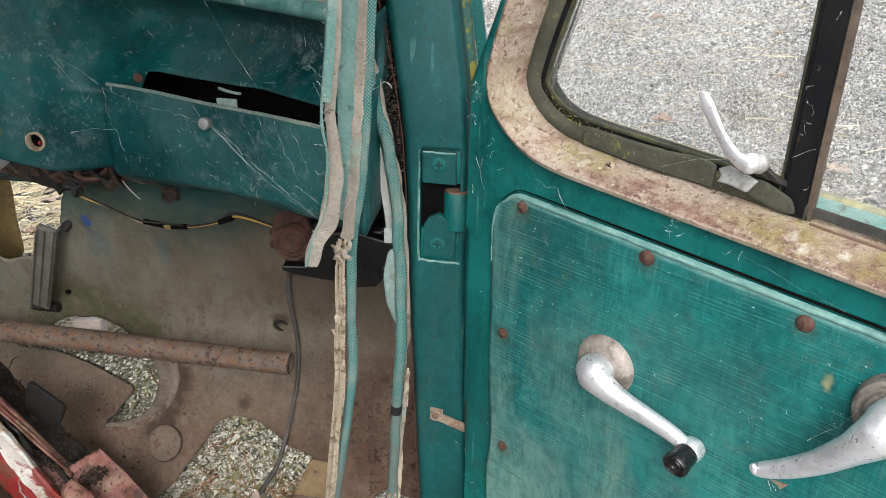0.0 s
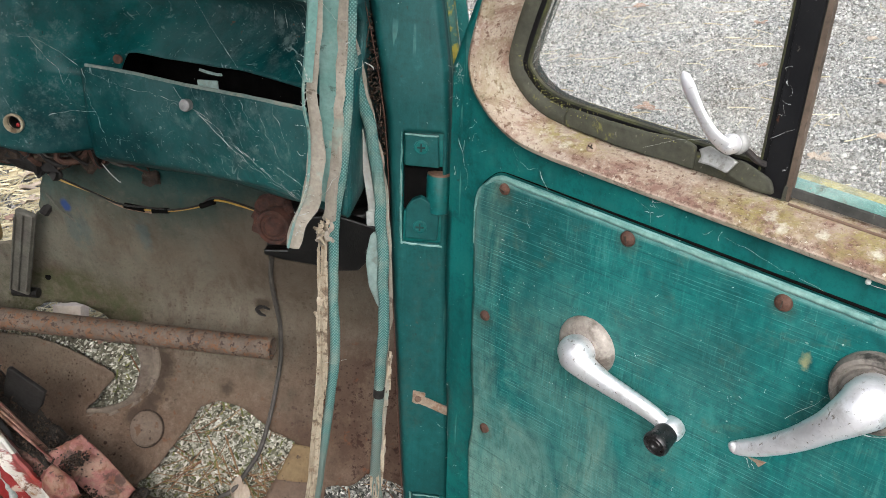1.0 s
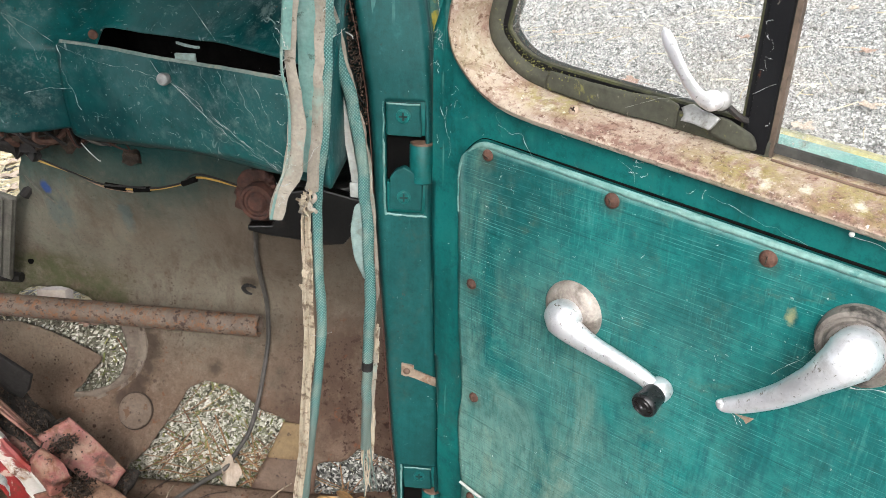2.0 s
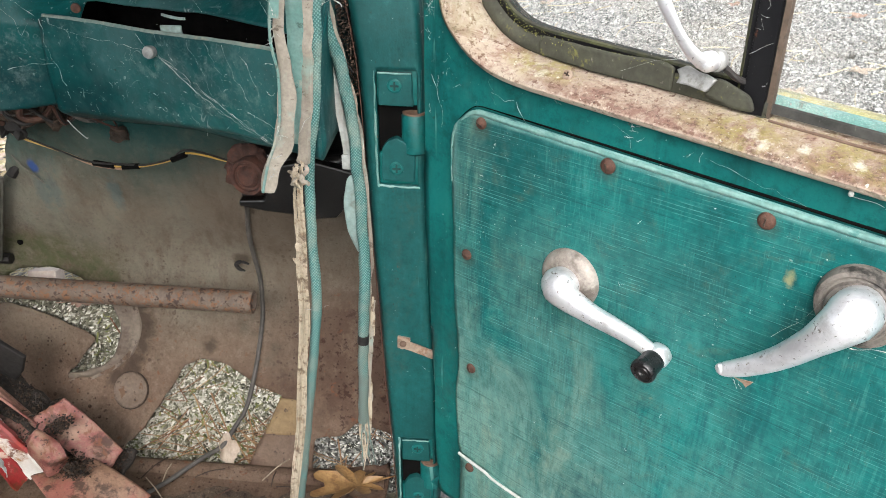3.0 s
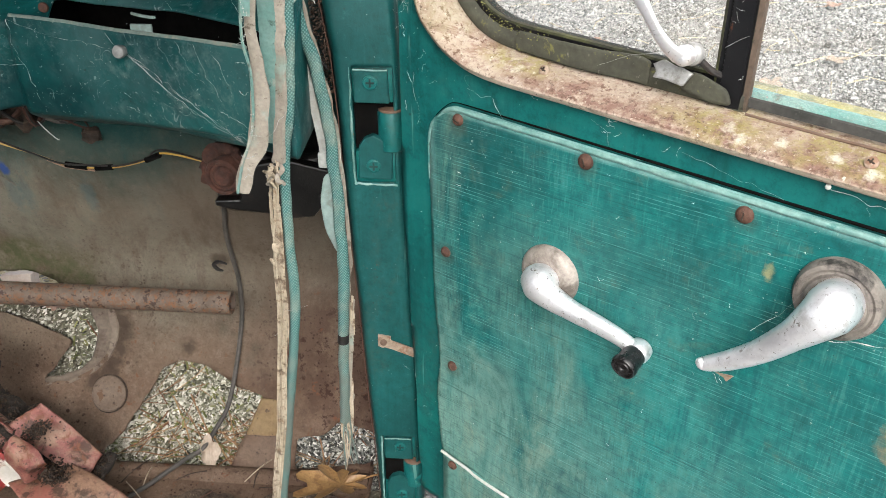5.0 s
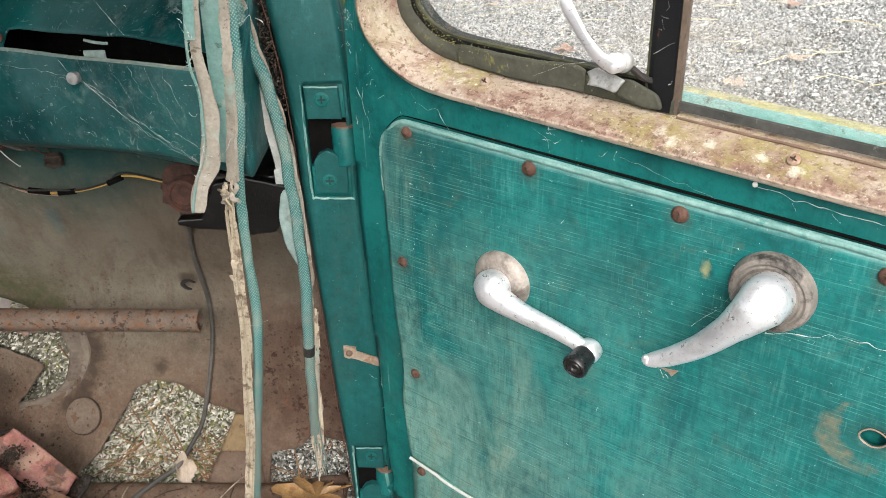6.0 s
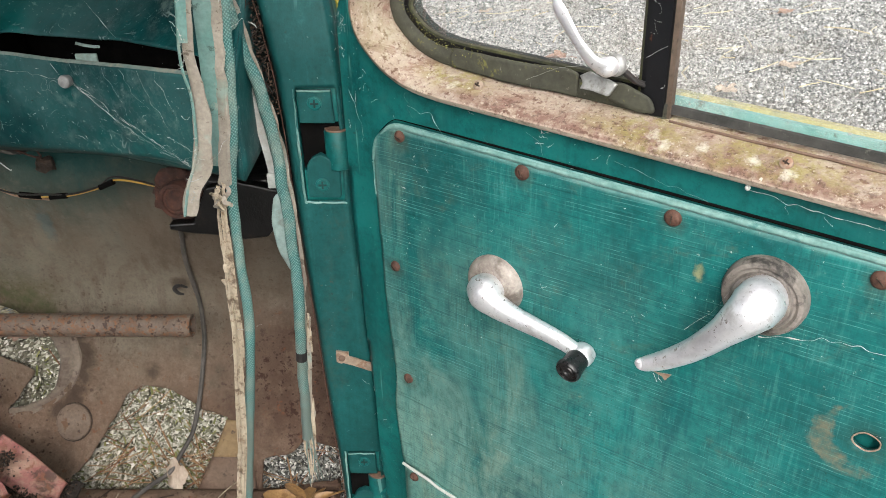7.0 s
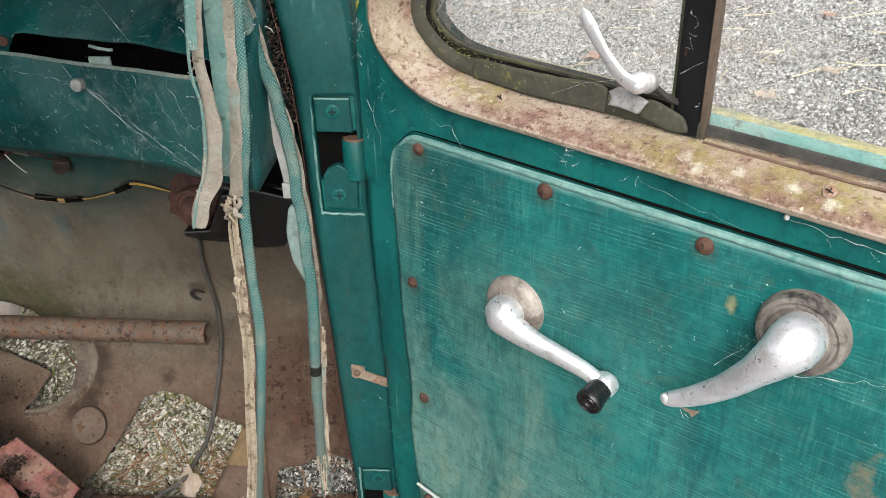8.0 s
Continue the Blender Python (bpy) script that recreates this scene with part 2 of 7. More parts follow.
def garnish():
    """Cream paint rusting through, with lichen patches and a painted highlight on the lower roll."""
    k = Mat("rusting_cream_moulding")
    col = k.mix(k.step(k.noise(14, 6, 0.7), 0.40, 0.60), (0.375, 0.315, 0.250), (0.255, 0.195, 0.148))
    col = k.mix(k.step(k.noise(15, 7, 0.75, (0.6, 1, 1.6), warp=0.6), 0.50, 0.58, 0.75), col, (0.145, 0.080, 0.055))
    col = k.mix(k.step(k.noise(45, 7, 0.78), 0.50, 0.62, 0.7), col, (0.20, 0.115, 0.09))
    col = k.mix(k.step(k.noise(38, 7, 0.8, warp=0.4), 0.48, 0.36, 0.65), col, (0.42, 0.375, 0.315))
    col = k.mix(k.step(k.noise(120, 4, 0.7), 0.57, 0.63, 0.85), col, (0.085, 0.035, 0.020))
    col = k.mix(k.step(k.noise(260, 3, 0.6), 0.58, 0.66, 0.6), col, (0.10, 0.060, 0.040))
    across = k.times(k.axis("Z"), k.times(k.axis("X"), 0.034), "ADD")
    lip = k.times(k.times(k.step(across, 1.3725, 1.3650), k.step(across, 1.3550, 1.3585)), k.times(k.step(k.noise(30, 7, 0.75, (0.4, 1, 1)), 0.32, 0.48, 0.92), k.step(k.axis("X"), 0.06, 0.16)))
    col = k.mix(k.times(lip, k.step(k.noise(70, 6, 0.75), 0.36, 0.56)), col, (0.150, 0.082, 0.062))
    # Brighter cream on the lower roll paints the light that its edge catches.
    roll = k.times(k.step(across, 1.3605, 1.3575), k.step(k.noise(34, 7, 0.75, (0.4, 1, 1)), 0.66, 0.50, 0.9))
    col = k.mix(roll, col, (0.48, 0.40, 0.32))
    col = k.mix(k.times(lip, k.step(k.noise(150, 4, 0.7), 0.50, 0.62, 0.8)), col, (0.055, 0.024, 0.016))
    patch = k.times(k.near((0.262, 0.012, 1.362), 0.012, 0.022, 0.04, 30, (0.6, 1, 1)), k.near((0.082, 0.018, 1.369), 0.008, 0.016, 0.03, 30, (0.5, 1, 1)), "MAXIMUM")
    patch = k.times(patch, k.near((0.352, 0.012, 1.362), 0.010, 0.022, 0.04, 30, (0.35, 1, 1.2)), "MAXIMUM")
    moss = k.times(patch, k.step(k.noise(80, 6, 0.75), 0.42, 0.58, 0.70))
    col = k.mix(moss, col, (0.235, 0.210, 0.062))
    film = k.times(k.step(across, 1.368, 1.384), k.step(k.noise(26, 7, 0.78, warp=0.4), 0.46, 0.62, 0.45))
    col = k.mix(film, col, (0.205, 0.185, 0.100))
    for x, z in ((0.270, 1.3600), (0.281, 1.3545), (0.308, 1.3590), (0.346, 1.3575), (0.070, 1.3700), (0.084, 1.3665), (0.056, 1.3755), (0.03, 1.385), (0.372, 1.353)):
        col = k.mix(k.times(k.near((x, 0.005, z), 0.0014, 0.0026, 0.010, 170, (0.6, 0.4, 1)), 0.75), col, (0.48, 0.46, 0.38))
    col = k.mix(k.step(k.noise(65, 5, 0.62), 0.69, 0.71, 0.8), col, (0.50, 0.47, 0.39))
    col = k.mix(k.times(k.step(k.noise(330, 3, 0.65), 0.61, 0.65, 0.75), k.step(k.noise(16, 5, 0.7), 0.44, 0.58)), col, (0.060, 0.034, 0.022))
    col = k.mix(k.step(k.noise(300, 3, 0.65, turn=(9, 0, 0), stretch=(1, 1, 1)), 0.63, 0.66, 0.45), col, (0.48, 0.43, 0.35))
    return k.finish(col, 0.7, 0.0, k.times(k.noise(60, 6), k.noise(240, 3), "ADD"), 0.6, 0.002, 0.35)


GARNISH = garnish()
RUBBER = aged("mossy_weathered_rubber", (0.030, 0.031, 0.021), (0.064, 0.064, 0.044), 30, 260, 0.8, bump=0.5,
              spots=(((0.17, 0.17, 0.035), 60, 0.60, 0.68, 0.7), ((0.2, 0.19, 0.16), 160, 0.64, 0.70, 0.6)))
FELT = aged("dusty_black_felt", (0.022, 0.022, 0.020), (0.055, 0.053, 0.048), 40, 260, 0.9, bump=0.6, spots=(((0.12, 0.115, 0.10), 120, 0.60, 0.68, 0.6),))
BLACK = aged("flaking_black_paint", (0.004, 0.004, 0.005), (0.009, 0.009, 0.010), 25, 200, 0.5,
             spots=(((0.13, 0.12, 0.10), 150, 0.66, 0.71, 0.7), (RUST, 20, 0.66, 0.72, 0.8)))
BLACK.node_tree.nodes["Principled BSDF"].inputs["Specular IOR Level"].default_value = 0.2
CHANNEL = aged("rusty_glass_channel", (0.09, 0.05, 0.03), (0.16, 0.10, 0.07), 40, 250, 0.7)
CHANNEL_DARK = aged("dark_rusty_channel", (0.055, 0.038, 0.026), (0.115, 0.082, 0.060), 40, 250, 0.7, spots=(((0.02, 0.014, 0.01), 60, 0.54, 0.62, 0.8),))
CHROME = aged("worn_satin_chrome", (0.80, 0.80, 0.83), (0.93, 0.925, 0.94), 30, 300, 0.36, 0.74, 0.25,
              spots=(((0.42, 0.39, 0.37), 34, 0.55, 0.66, 0.5), ((0.34, 0.32, 0.34), 12, 0.57, 0.66, 0.4), ((0.16, 0.13, 0.10), 170, 0.62, 0.68, 0.8), ((0.05, 0.04, 0.035), 260, 0.625, 0.665, 0.85)))
ESCUTCHEON = aged("tarnished_grey_escutcheon", (0.26, 0.22, 0.19), (0.40, 0.36, 0.32), 45, 300, 0.55, 0.3, 0.3,
                  spots=(((0.07, 0.05, 0.04), 30, 0.50, 0.64, 0.75),))
DARK_ESC = aged("grimy_black_escutcheon", (0.10, 0.088, 0.078), (0.27, 0.24, 0.21), 26, 300, 0.6, 0.1, 0.4,
                spots=(((0.012, 0.011, 0.010), 16, 0.50, 0.58, 0.9), ((0.05, 0.042, 0.036), 60, 0.55, 0.64, 0.8)))
RED_TAN = aged("tan_weathered_vinyl", (0.22, 0.12, 0.075), (0.36, 0.22, 0.15), 24, 260, 0.6, bump=0.7, spots=(((0.28, 0.075, 0.06), 12, 0.54, 0.64, 0.7), ((0.04, 0.022, 0.015), 40, 0.54, 0.62, 0.85), ((0.10, 0.05, 0.03), 120, 0.56, 0.64, 0.7)))
KNOB = aged("black_bakelite", (0.008, 0.008, 0.009), (0.02, 0.02, 0.02), 40, 250, 0.3, spots=(((0.2, 0.19, 0.17), 120, 0.64, 0.7, 0.6),))
RUSTY = aged("rusty_steel", (0.055, 0.024, 0.016), (0.115, 0.054, 0.034), 90, 320, 0.75, 0.1, 0.5, spots=(((0.03, 0.015, 0.01), 90, 0.56, 0.66, 0.7),))
TUBE = aged("rust_speckled_tube_paint", (0.112, 0.082, 0.062), (0.170, 0.128, 0.098), 40, 260, 0.72, 0.0, 0.5,
            spots=(((0.135, 0.068, 0.036), 75, 0.53, 0.60, 0.7), ((0.17, 0.075, 0.032), 110, 0.54, 0.58, 0.8), ((0.035, 0.017, 0.012), 140, 0.555, 0.59, 0.92)))
PALE = aged("dirty_pale_plastic", (0.42, 0.44, 0.42), (0.56, 0.58, 0.55), 30, 200, 0.55, spots=((DUST, 40, 0.5, 0.7, 0.5),))
FRAYED = aged("frayed_straw_coloured_core", (0.33, 0.27, 0.19), (0.56, 0.48, 0.37), 60, 350, 0.9, bump=0.8, stretch=(1, 1, 0.10),
              spots=(((0.10, 0.065, 0.04), 60, 0.53, 0.62, 0.85), ((0.20, 0.13, 0.08), 150, 0.56, 0.64, 0.7)))
WELT_BACK = aged("dusty_beige_vinyl_back", (0.23, 0.20, 0.16), (0.37, 0.33, 0.275), 25, 260, 0.8, bump=0.4,
                 spots=(((0.20, 0.33, 0.29), 18, 0.55, 0.68, 0.6), ((0.08, 0.06, 0.04), 110, 0.60, 0.66, 0.8), ((0.13, 0.10, 0.075), 14, 0.54, 0.66, 0.7)))
WELT_FRONT = aged("faded_teal_vinyl", (0.10, 0.235, 0.21), (0.20, 0.32, 0.29), 20, 260, 0.6, spots=(((0.36, 0.32, 0.26), 26, 0.54, 0.64, 0.75), ((0.03, 0.06, 0.05), 70, 0.60, 0.66, 0.7)))
CABLE = aged("grey_rubber_cable", (0.05, 0.045, 0.04), (0.10, 0.09, 0.08), 30, 200, 0.7)
YELLOW_WIRE = aged("faded_yellow_wire", (0.40, 0.22, 0.03), (0.50, 0.32, 0.07), 60, 200, 0.5)
# Near-black: deep shade put into the colour of recesses; also the black tape.
DARK = aged("near_black_shade_and_tape", (0.0015, 0.0015, 0.0015), (0.005, 0.0045, 0.004), 30, 200, 0.95)
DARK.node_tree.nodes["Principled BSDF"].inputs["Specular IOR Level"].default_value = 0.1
SOOT = aged("black_crumbling_lining", (0.005, 0.004, 0.004), (0.018, 0.015, 0.013), 60, 250, 0.7, bump=0.7, spots=(((0.07, 0.03, 0.02), 20, 0.62, 0.7, 0.6),))
RED = aged("grimy_red_vinyl", (0.20, 0.050, 0.042), (0.36, 0.15, 0.12), 25, 260, 0.55, bump=0.8,
           spots=(((0.30, 0.19, 0.13), 22, 0.50, 0.60, 0.8), ((0.36, 0.21, 0.17), 14, 0.50, 0.66, 0.75), ((0.050, 0.022, 0.014), 26, 0.50, 0.60, 0.9), ((0.16, 0.055, 0.022), 60, 0.54, 0.62, 0.75), ((0.02, 0.012, 0.01), 110, 0.60, 0.66, 0.8)))
FOAM = aged("black_rotted_padding", (0.012, 0.010, 0.008), (0.045, 0.035, 0.028), 60, 250, 0.95, bump=0.8, depth=0.004)
BAR = aged("chipped_white_over_red_paint", (0.70, 0.67, 0.61), (0.80, 0.78, 0.73), 40, 260, 0.6, bump=0.5,
           spots=(((0.36, 0.17, 0.05), 16, 0.52, 0.60, 0.9), ((0.16, 0.055, 0.02), 40, 0.57, 0.62, 0.9), ((0.30, 0.02, 0.02), 9, 0.58, 0.61, 0.9), ((0.05, 0.03, 0.02), 120, 0.62, 0.66, 0.8)))
BRIGHT_RED = aged("glossy_red_paint", (0.30, 0.012, 0.012), (0.40, 0.03, 0.03), 30, 200, 0.4)
YELLOW = aged("lichen_yellow_paint", (0.34, 0.30, 0.12), (0.46, 0.42, 0.22), 40, 260, 0.7, spots=(((0.16, 0.17, 0.10), 40, 0.50, 0.62, 0.8), ((0.42, 0.40, 0.34), 25, 0.54, 0.64, 0.8)))
OUTER_TEAL = aged("chalky_turquoise_paint", (0.10, 0.29, 0.27), (0.22, 0.43, 0.40), 40, 260, 0.6, spots=(((0.30, 0.30, 0.25), 22, 0.52, 0.64, 0.7), ((0.06, 0.08, 0.06), 60, 0.58, 0.64, 0.8)))
GREEN_FILM = aged("thin_green_moss_film", (0.012, 0.013, 0.008), (0.055, 0.058, 0.018), 45, 260, 0.9, bump=0.6)
LICHEN = aged("yellow_lichen_on_teal", (0.02, 0.10, 0.09), (0.05, 0.14, 0.12), 40, 260, 0.8, bump=0.6, spots=(((0.30, 0.25, 0.03), 60, 0.50, 0.60, 0.9),))
OCHRE = aged("ochre_primed_panel", (0.26, 0.17, 0.06), (0.36, 0.25, 0.10), 20, 200, 0.7, spots=((RUST, 18, 0.58, 0.68, 0.8),))
WEB = aged("dusty_cobweb", (0.30, 0.33, 0.31), (0.50, 0.51, 0.48), 90, 300, 0.9)
HEADLINER = aged("grey_roof_lining", (0.30, 0.29, 0.26), (0.38, 0.36, 0.33), 9, 200, 0.9)
BEIGE = aged("beige_dash_pad", (0.34, 0.29, 0.23), (0.44, 0.39, 0.32), 20, 200, 0.85)
PEDAL = aged("worn_grey_pedal_rubber", (0.10, 0.095, 0.08), (0.17, 0.16, 0.135), 40, 250, 0.75, bump=0.4)


def pan_steel():
    """Painted floor and bulkhead: dusty brown below, grey-green above, teal overspray at the top, rust pocks, moss;
    under-dash shade is put into the colour.
    """
    k = Mat("dusty_rust_pocked_floor_steel")
    z = k.axis("Z")
    low = k.mix(k.step(k.noise(9, 6, 0.65), 0.34, 0.66), (0.112, 0.072, 0.049), (0.185, 0.130, 0.093))
    mid = k.mix(k.step(k.noise(5, 6, 0.65, (1, 1, 0.6)), 0.36, 0.64), (0.112, 0.088, 0.063), (0.205, 0.185, 0.145))
    drift = k.times(z, k.times(k.noise(7, 5), 0.16), "ADD")
    col = k.mix(k.step(drift, 0.88, 1.02), low, mid)
    left = k.times(k.step(k.axis("X"), -0.30, -0.52), k.times(k.step(z, 0.93, 1.03), k.step(z, 1.20, 1.12)))
    col = k.mix(k.times(left, k.step(k.noise(8, 5, 0.6), 0.34, 0.6, 0.6)), col, (0.19, 0.20, 0.165))
    col = k.mix(k.step(drift, 1.14, 1.29), col, (0.012, 0.060, 0.055))
    scrub = k.times(k.step(k.noise(16, 6, 0.75, (1, 1, 0.35)), 0.56, 0.66, 0.6), k.step(z, 1.02, 1.15))
    col = k.mix(scrub, col, (0.012, 0.085, 0.085))
    col = k.mix(k.step(k.noise(11, 7, 0.75, (1, 1, 0.5), warp=0.5), 0.51, 0.66, 0.6), col, (0.070, 0.045, 0.032))
    col = k.mix(k.step(k.noise(7, 6, 0.7), 0.58, 0.70, 0.5), col, (0.050, 0.060, 0.045))
    col = k.mix(k.step(k.noise(60, 6, 0.75), 0.54, 0.70, 0.45), col, (0.21, 0.165, 0.125))
    grit = k.noise(170, 6, 0.85)
    bare = k.times(k.step(z, 1.05, 0.88, 0.7), 0.3, "ADD")
    col = k.mix(k.times(k.step(grit, 0.50, 0.34, 0.45), bare), col, (0.055, 0.036, 0.026))
    col = k.mix(k.times(k.step(grit, 0.54, 0.68, 0.35), bare), col, (0.24, 0.19, 0.145))
    run = k.times(k.step(k.noise(22, 6, 0.75, (1, 1, 0.12)), 0.54, 0.66, 0.5), k.step(z, 0.90, 1.02))
    col = k.mix(run, col, (0.075, 0.060, 0.042))
    dots = k.times(k.step(k.cells(150), 0.27, 0.20), k.step(k.noise(40, 4, 0.7), 0.42, 0.50))
    dots = k.times(dots, k.times(k.step(k.cells(80), 0.29, 0.20), k.step(k.noise(25, 4, 0.7), 0.47, 0.54)), "MAXIMUM")
    right = k.times(k.step(k.axis("X"), -0.27, -0.12), k.times(k.step(z, 1.02, 0.90), k.step(k.noise(12, 6, 0.72), 0.34, 0.54, 0.85)))
    col = k.mix(right, col, (0.064, 0.035, 0.023))
    # Brown staining on the right of the bulkhead, deepened to paint the dash's shade.
    brown_shade = k.times(k.step(k.times(k.axis("X"), k.times(k.noise(6, 6, 0.7), 0.22), "ADD"), -0.34, -0.10), k.step(z, 0.93, 1.04))
    col = k.mix(k.times(brown_shade, 0.62), col, (0.066, 0.046, 0.033))
    dots = k.times(dots, k.step(k.noise(95, 5, 0.75), 0.43, 0.52))
    blotch = k.times(k.step(k.noise(85, 6, 0.75), 0.55, 0.59), k.times(k.step(k.axis("X"), -0.30, -0.16), k.step(z, 0.96, 0.86)))
    col = k.mix(k.times(blotch, k.step(k.noise(13, 4), 0.40, 0.52, 0.9)), col, (0.034, 0.014, 0.009))
    # Extra dark teal over the overspray: shade under the dash, put into the colour.
    over = k.times(k.step(drift, 1.19, 1.28, 0.85), k.step(k.noise(9, 6, 0.7), 0.30, 0.50))
    col = k.mix(over, col, (0.006, 0.042, 0.040))
    pocks = k.times(k.times(dots, 0.9), k.times(k.step(drift, 1.16, 0.92), k.step(k.noise(5, 4), 0.36, 0.56)))
    col = k.mix(pocks, col, (0.030, 0.013, 0.009))
    col = k.mix(k.step(k.noise(300, 3, 0.6), 0.66, 0.70, 0.45), col, (0.03, 0.020, 0.015))
    col = k.mix(k.times(k.step(k.noise(70, 5, 0.7), 0.62, 0.68, 0.7), k.step(drift, 1.12, 0.90)), col, (0.13, 0.050, 0.022))
    for p, r in (((-0.4217, 0.197, 0.895), 0.006), ((-0.417, 0.19, 0.876), 0.008), ((-0.4165, 0.182, 0.858), 0.007), ((-0.421, 0.173, 0.838), 0.008), ((-0.43, 0.164, 0.82), 0.007), ((-0.44, 0.156, 0.805), 0.01), ((-0.457, 0.149, 0.792), 0.008), ((-0.318, 0.175, 0.842), 0.006), ((-0.265, 0.213, 0.972), 0.004)):
        col = k.mix(k.times(k.near(p, r, 0.011, 0.03, 45), 0.75), col, (0.040, 0.026, 0.018))
    col = k.mix(k.times(k.near((-0.521, 0.1748, 1.125), 0.004, 0.004, 0.008, 90, (1, 0.5, 0.6)), 0.85), col, (0.018, 0.060, 0.24))
    for x in (-0.522, -0.505, -0.418):
        col = k.mix(k.times(k.near((x, 0.183, 1.085), 0.006, 0.006, 0.018, 80, (1, 0.3, 0.35)), 0.35), col, (0.030, 0.095, 0.11))
    moss = k.times(k.near((-0.575, 0.215, 0.952), 0.040, 0.035, 0.05, 30, (0.5, 1, 1.2)), k.near((-0.535, 0.225, 0.985), 0.012, 0.02, 0.03, 40), "MAXIMUM")
    moss = k.times(moss, k.near((-0.474, 0.211, 0.934), 0.010, 0.02, 0.03, 40), "MAXIMUM")
    col = k.mix(k.times(moss, k.step(k.noise(45, 7, 0.75), 0.34, 0.56, 0.85)), col, (0.058, 0.066, 0.026))
    return k.finish(col, 0.72, 0.0, k.times(k.noise(30, 5), k.noise(160, 4), "ADD"), 0.6, 0.003, 0.2)


PAN = pan_steel()


def woven_welt():
    """Teal windlace cord: a fine diagonal weave."""
    k = Mat("woven_teal_windlace")
    waves = []
    for turn in (38, -38):
        nd = k.node("ShaderNodeTexWave", Scale=150.0, Distortion=0.6, Detail=1.0)
        k.l.new(k.mapped((1, 1, 1), (0, turn, 0)), nd.inputs["Vector"])
        waves.append(nd.outputs["Fac"])
    weave = k.times(waves[0], waves[1])
    col = k.mix(k.step(weave, 0.05, 0.6), (0.045, 0.14, 0.13), (0.15, 0.30, 0.28))
    col = k.mix(k.step(k.noise(18, 5, 0.7), 0.46, 0.66, 0.6), col, (0.26, 0.30, 0.25))
    grime = k.times(k.step(k.axis("Z"), 1.10, 0.96), k.step(k.noise(60, 4), 0.25, 0.55, 0.75))
    col = k.mix(grime, col, (0.13, 0.145, 0.125))
    return k.finish(col, 0.7, 0.0, weave, 0.6, 0.0012, 0.3)


WELT = woven_welt()


def glass():
    """Window glass under a thin, streaky film of dust."""
    k = Mat("dusty_window_glass")
    k.b.inputs["Transmission Weight"].default_value = 1.0
    k.b.inputs["Roughness"].default_value = 0.0
    k.b.inputs["IOR"].default_value = 1.45
    k.b.inputs["Base Color"].default_value = (0.96, 0.98, 0.97, 1)
    film = k.node("ShaderNodeBsdfDiffuse", Color=(0.55, 0.54, 0.50, 1))
    both = k.n.new("ShaderNodeMixShader")
    dust = k.times(k.step(k.noise(14, 6, 0.75, warp=0.5), 0.36, 0.75, 0.16), 0.02, "ADD")
    dust = k.times(dust, k.step(k.noise(190, 3, 0.6), 0.66, 0.70, 0.35), "ADD")
    k.l.new(dust, both.inputs[0])
    k.l.new(k.b.outputs[0], both.inputs[1])
    k.l.new(film.outputs[0], both.inputs[2])
    k.l.new(both.outputs[0], k.n["Material Output"].inputs["Surface"])
    return k.m


GLASS = glass()


def gravel_stone(name, tones):
    m = Mat(name)
    geo = m.n.new("ShaderNodeNewGeometry").outputs["Random Per Island"]
    ramp = m.n.new("ShaderNodeValToRGB")
    ramp.color_ramp.elements[0].color = (*tones[0], 1)
    ramp.color_ramp.elements[1].color = (*tones[-1], 1)
    for at, c in zip((0.30, 0.62, 0.86), tones[1:4]):
        ramp.color_ramp.elements.new(at).color = (*c, 1)
    m.l.new(geo, ramp.inputs[0])
    col = m.mix(m.step(m.noise(1.6, 5, 0.65), 0.46, 0.68, 0.35), ramp.outputs[0], (0.27, 0.21, 0.145))
    col = m.mix(m.step(m.noise(150, 3), 0.3, 0.7, 0.3), col, (0.1, 0.1, 0.1), "OVERLAY")
    return m.finish(col, 0.85, 0.0, m.noise(200, 3), 0.3, 0.001, 0.25)


STONE = gravel_stone("grey_crushed_stone", ((0.07, 0.07, 0.07), (0.25, 0.25, 0.25), (0.43, 0.43, 0.425), (0.56, 0.555, 0.54), (0.72, 0.71, 0.695)))
STONE_PALE = gravel_stone("cream_and_green_grit", ((0.04, 0.039, 0.027), (0.24, 0.235, 0.165), (0.52, 0.505, 0.42), (0.70, 0.68, 0.61), (0.88, 0.86, 0.81)))
STONE_SILL = gravel_stone("mixed_grey_chips", ((0.03, 0.03, 0.028), (0.12, 0.12, 0.11), (0.28, 0.28, 0.25), (0.50, 0.49, 0.45), (0.80, 0.79, 0.75)))
EARTH = aged("gritty_grey_earth", (0.145, 0.143, 0.137), (0.245, 0.240, 0.232), 3, 60, 0.95, bump=0.9, depth=0.02, spots=(((0.42, 0.415, 0.40), 42, 0.5, 0.56, 0.8), ((0.12, 0.12, 0.115), 55, 0.54, 0.60, 0.8)))
DIRT = aged("pale_gritty_earth", (0.12, 0.11, 0.08), (0.24, 0.22, 0.165), 30, 200, 0.95, bump=0.9, depth=0.006)
STRAP = aged("tan_rust_stained_strap", (0.26, 0.19, 0.14), (0.38, 0.30, 0.23), 60, 300, 0.6, 0.2, 0.3, spots=(((0.18, 0.08, 0.04), 80, 0.52, 0.62, 0.7),))
KNOB_GREY = aged("dull_grey_knob", (0.20, 0.20, 0.20), (0.30, 0.30, 0.29), 60, 300, 0.5, 0.3, 0.2)
NEEDLE = Mat("dry_pine_needles")
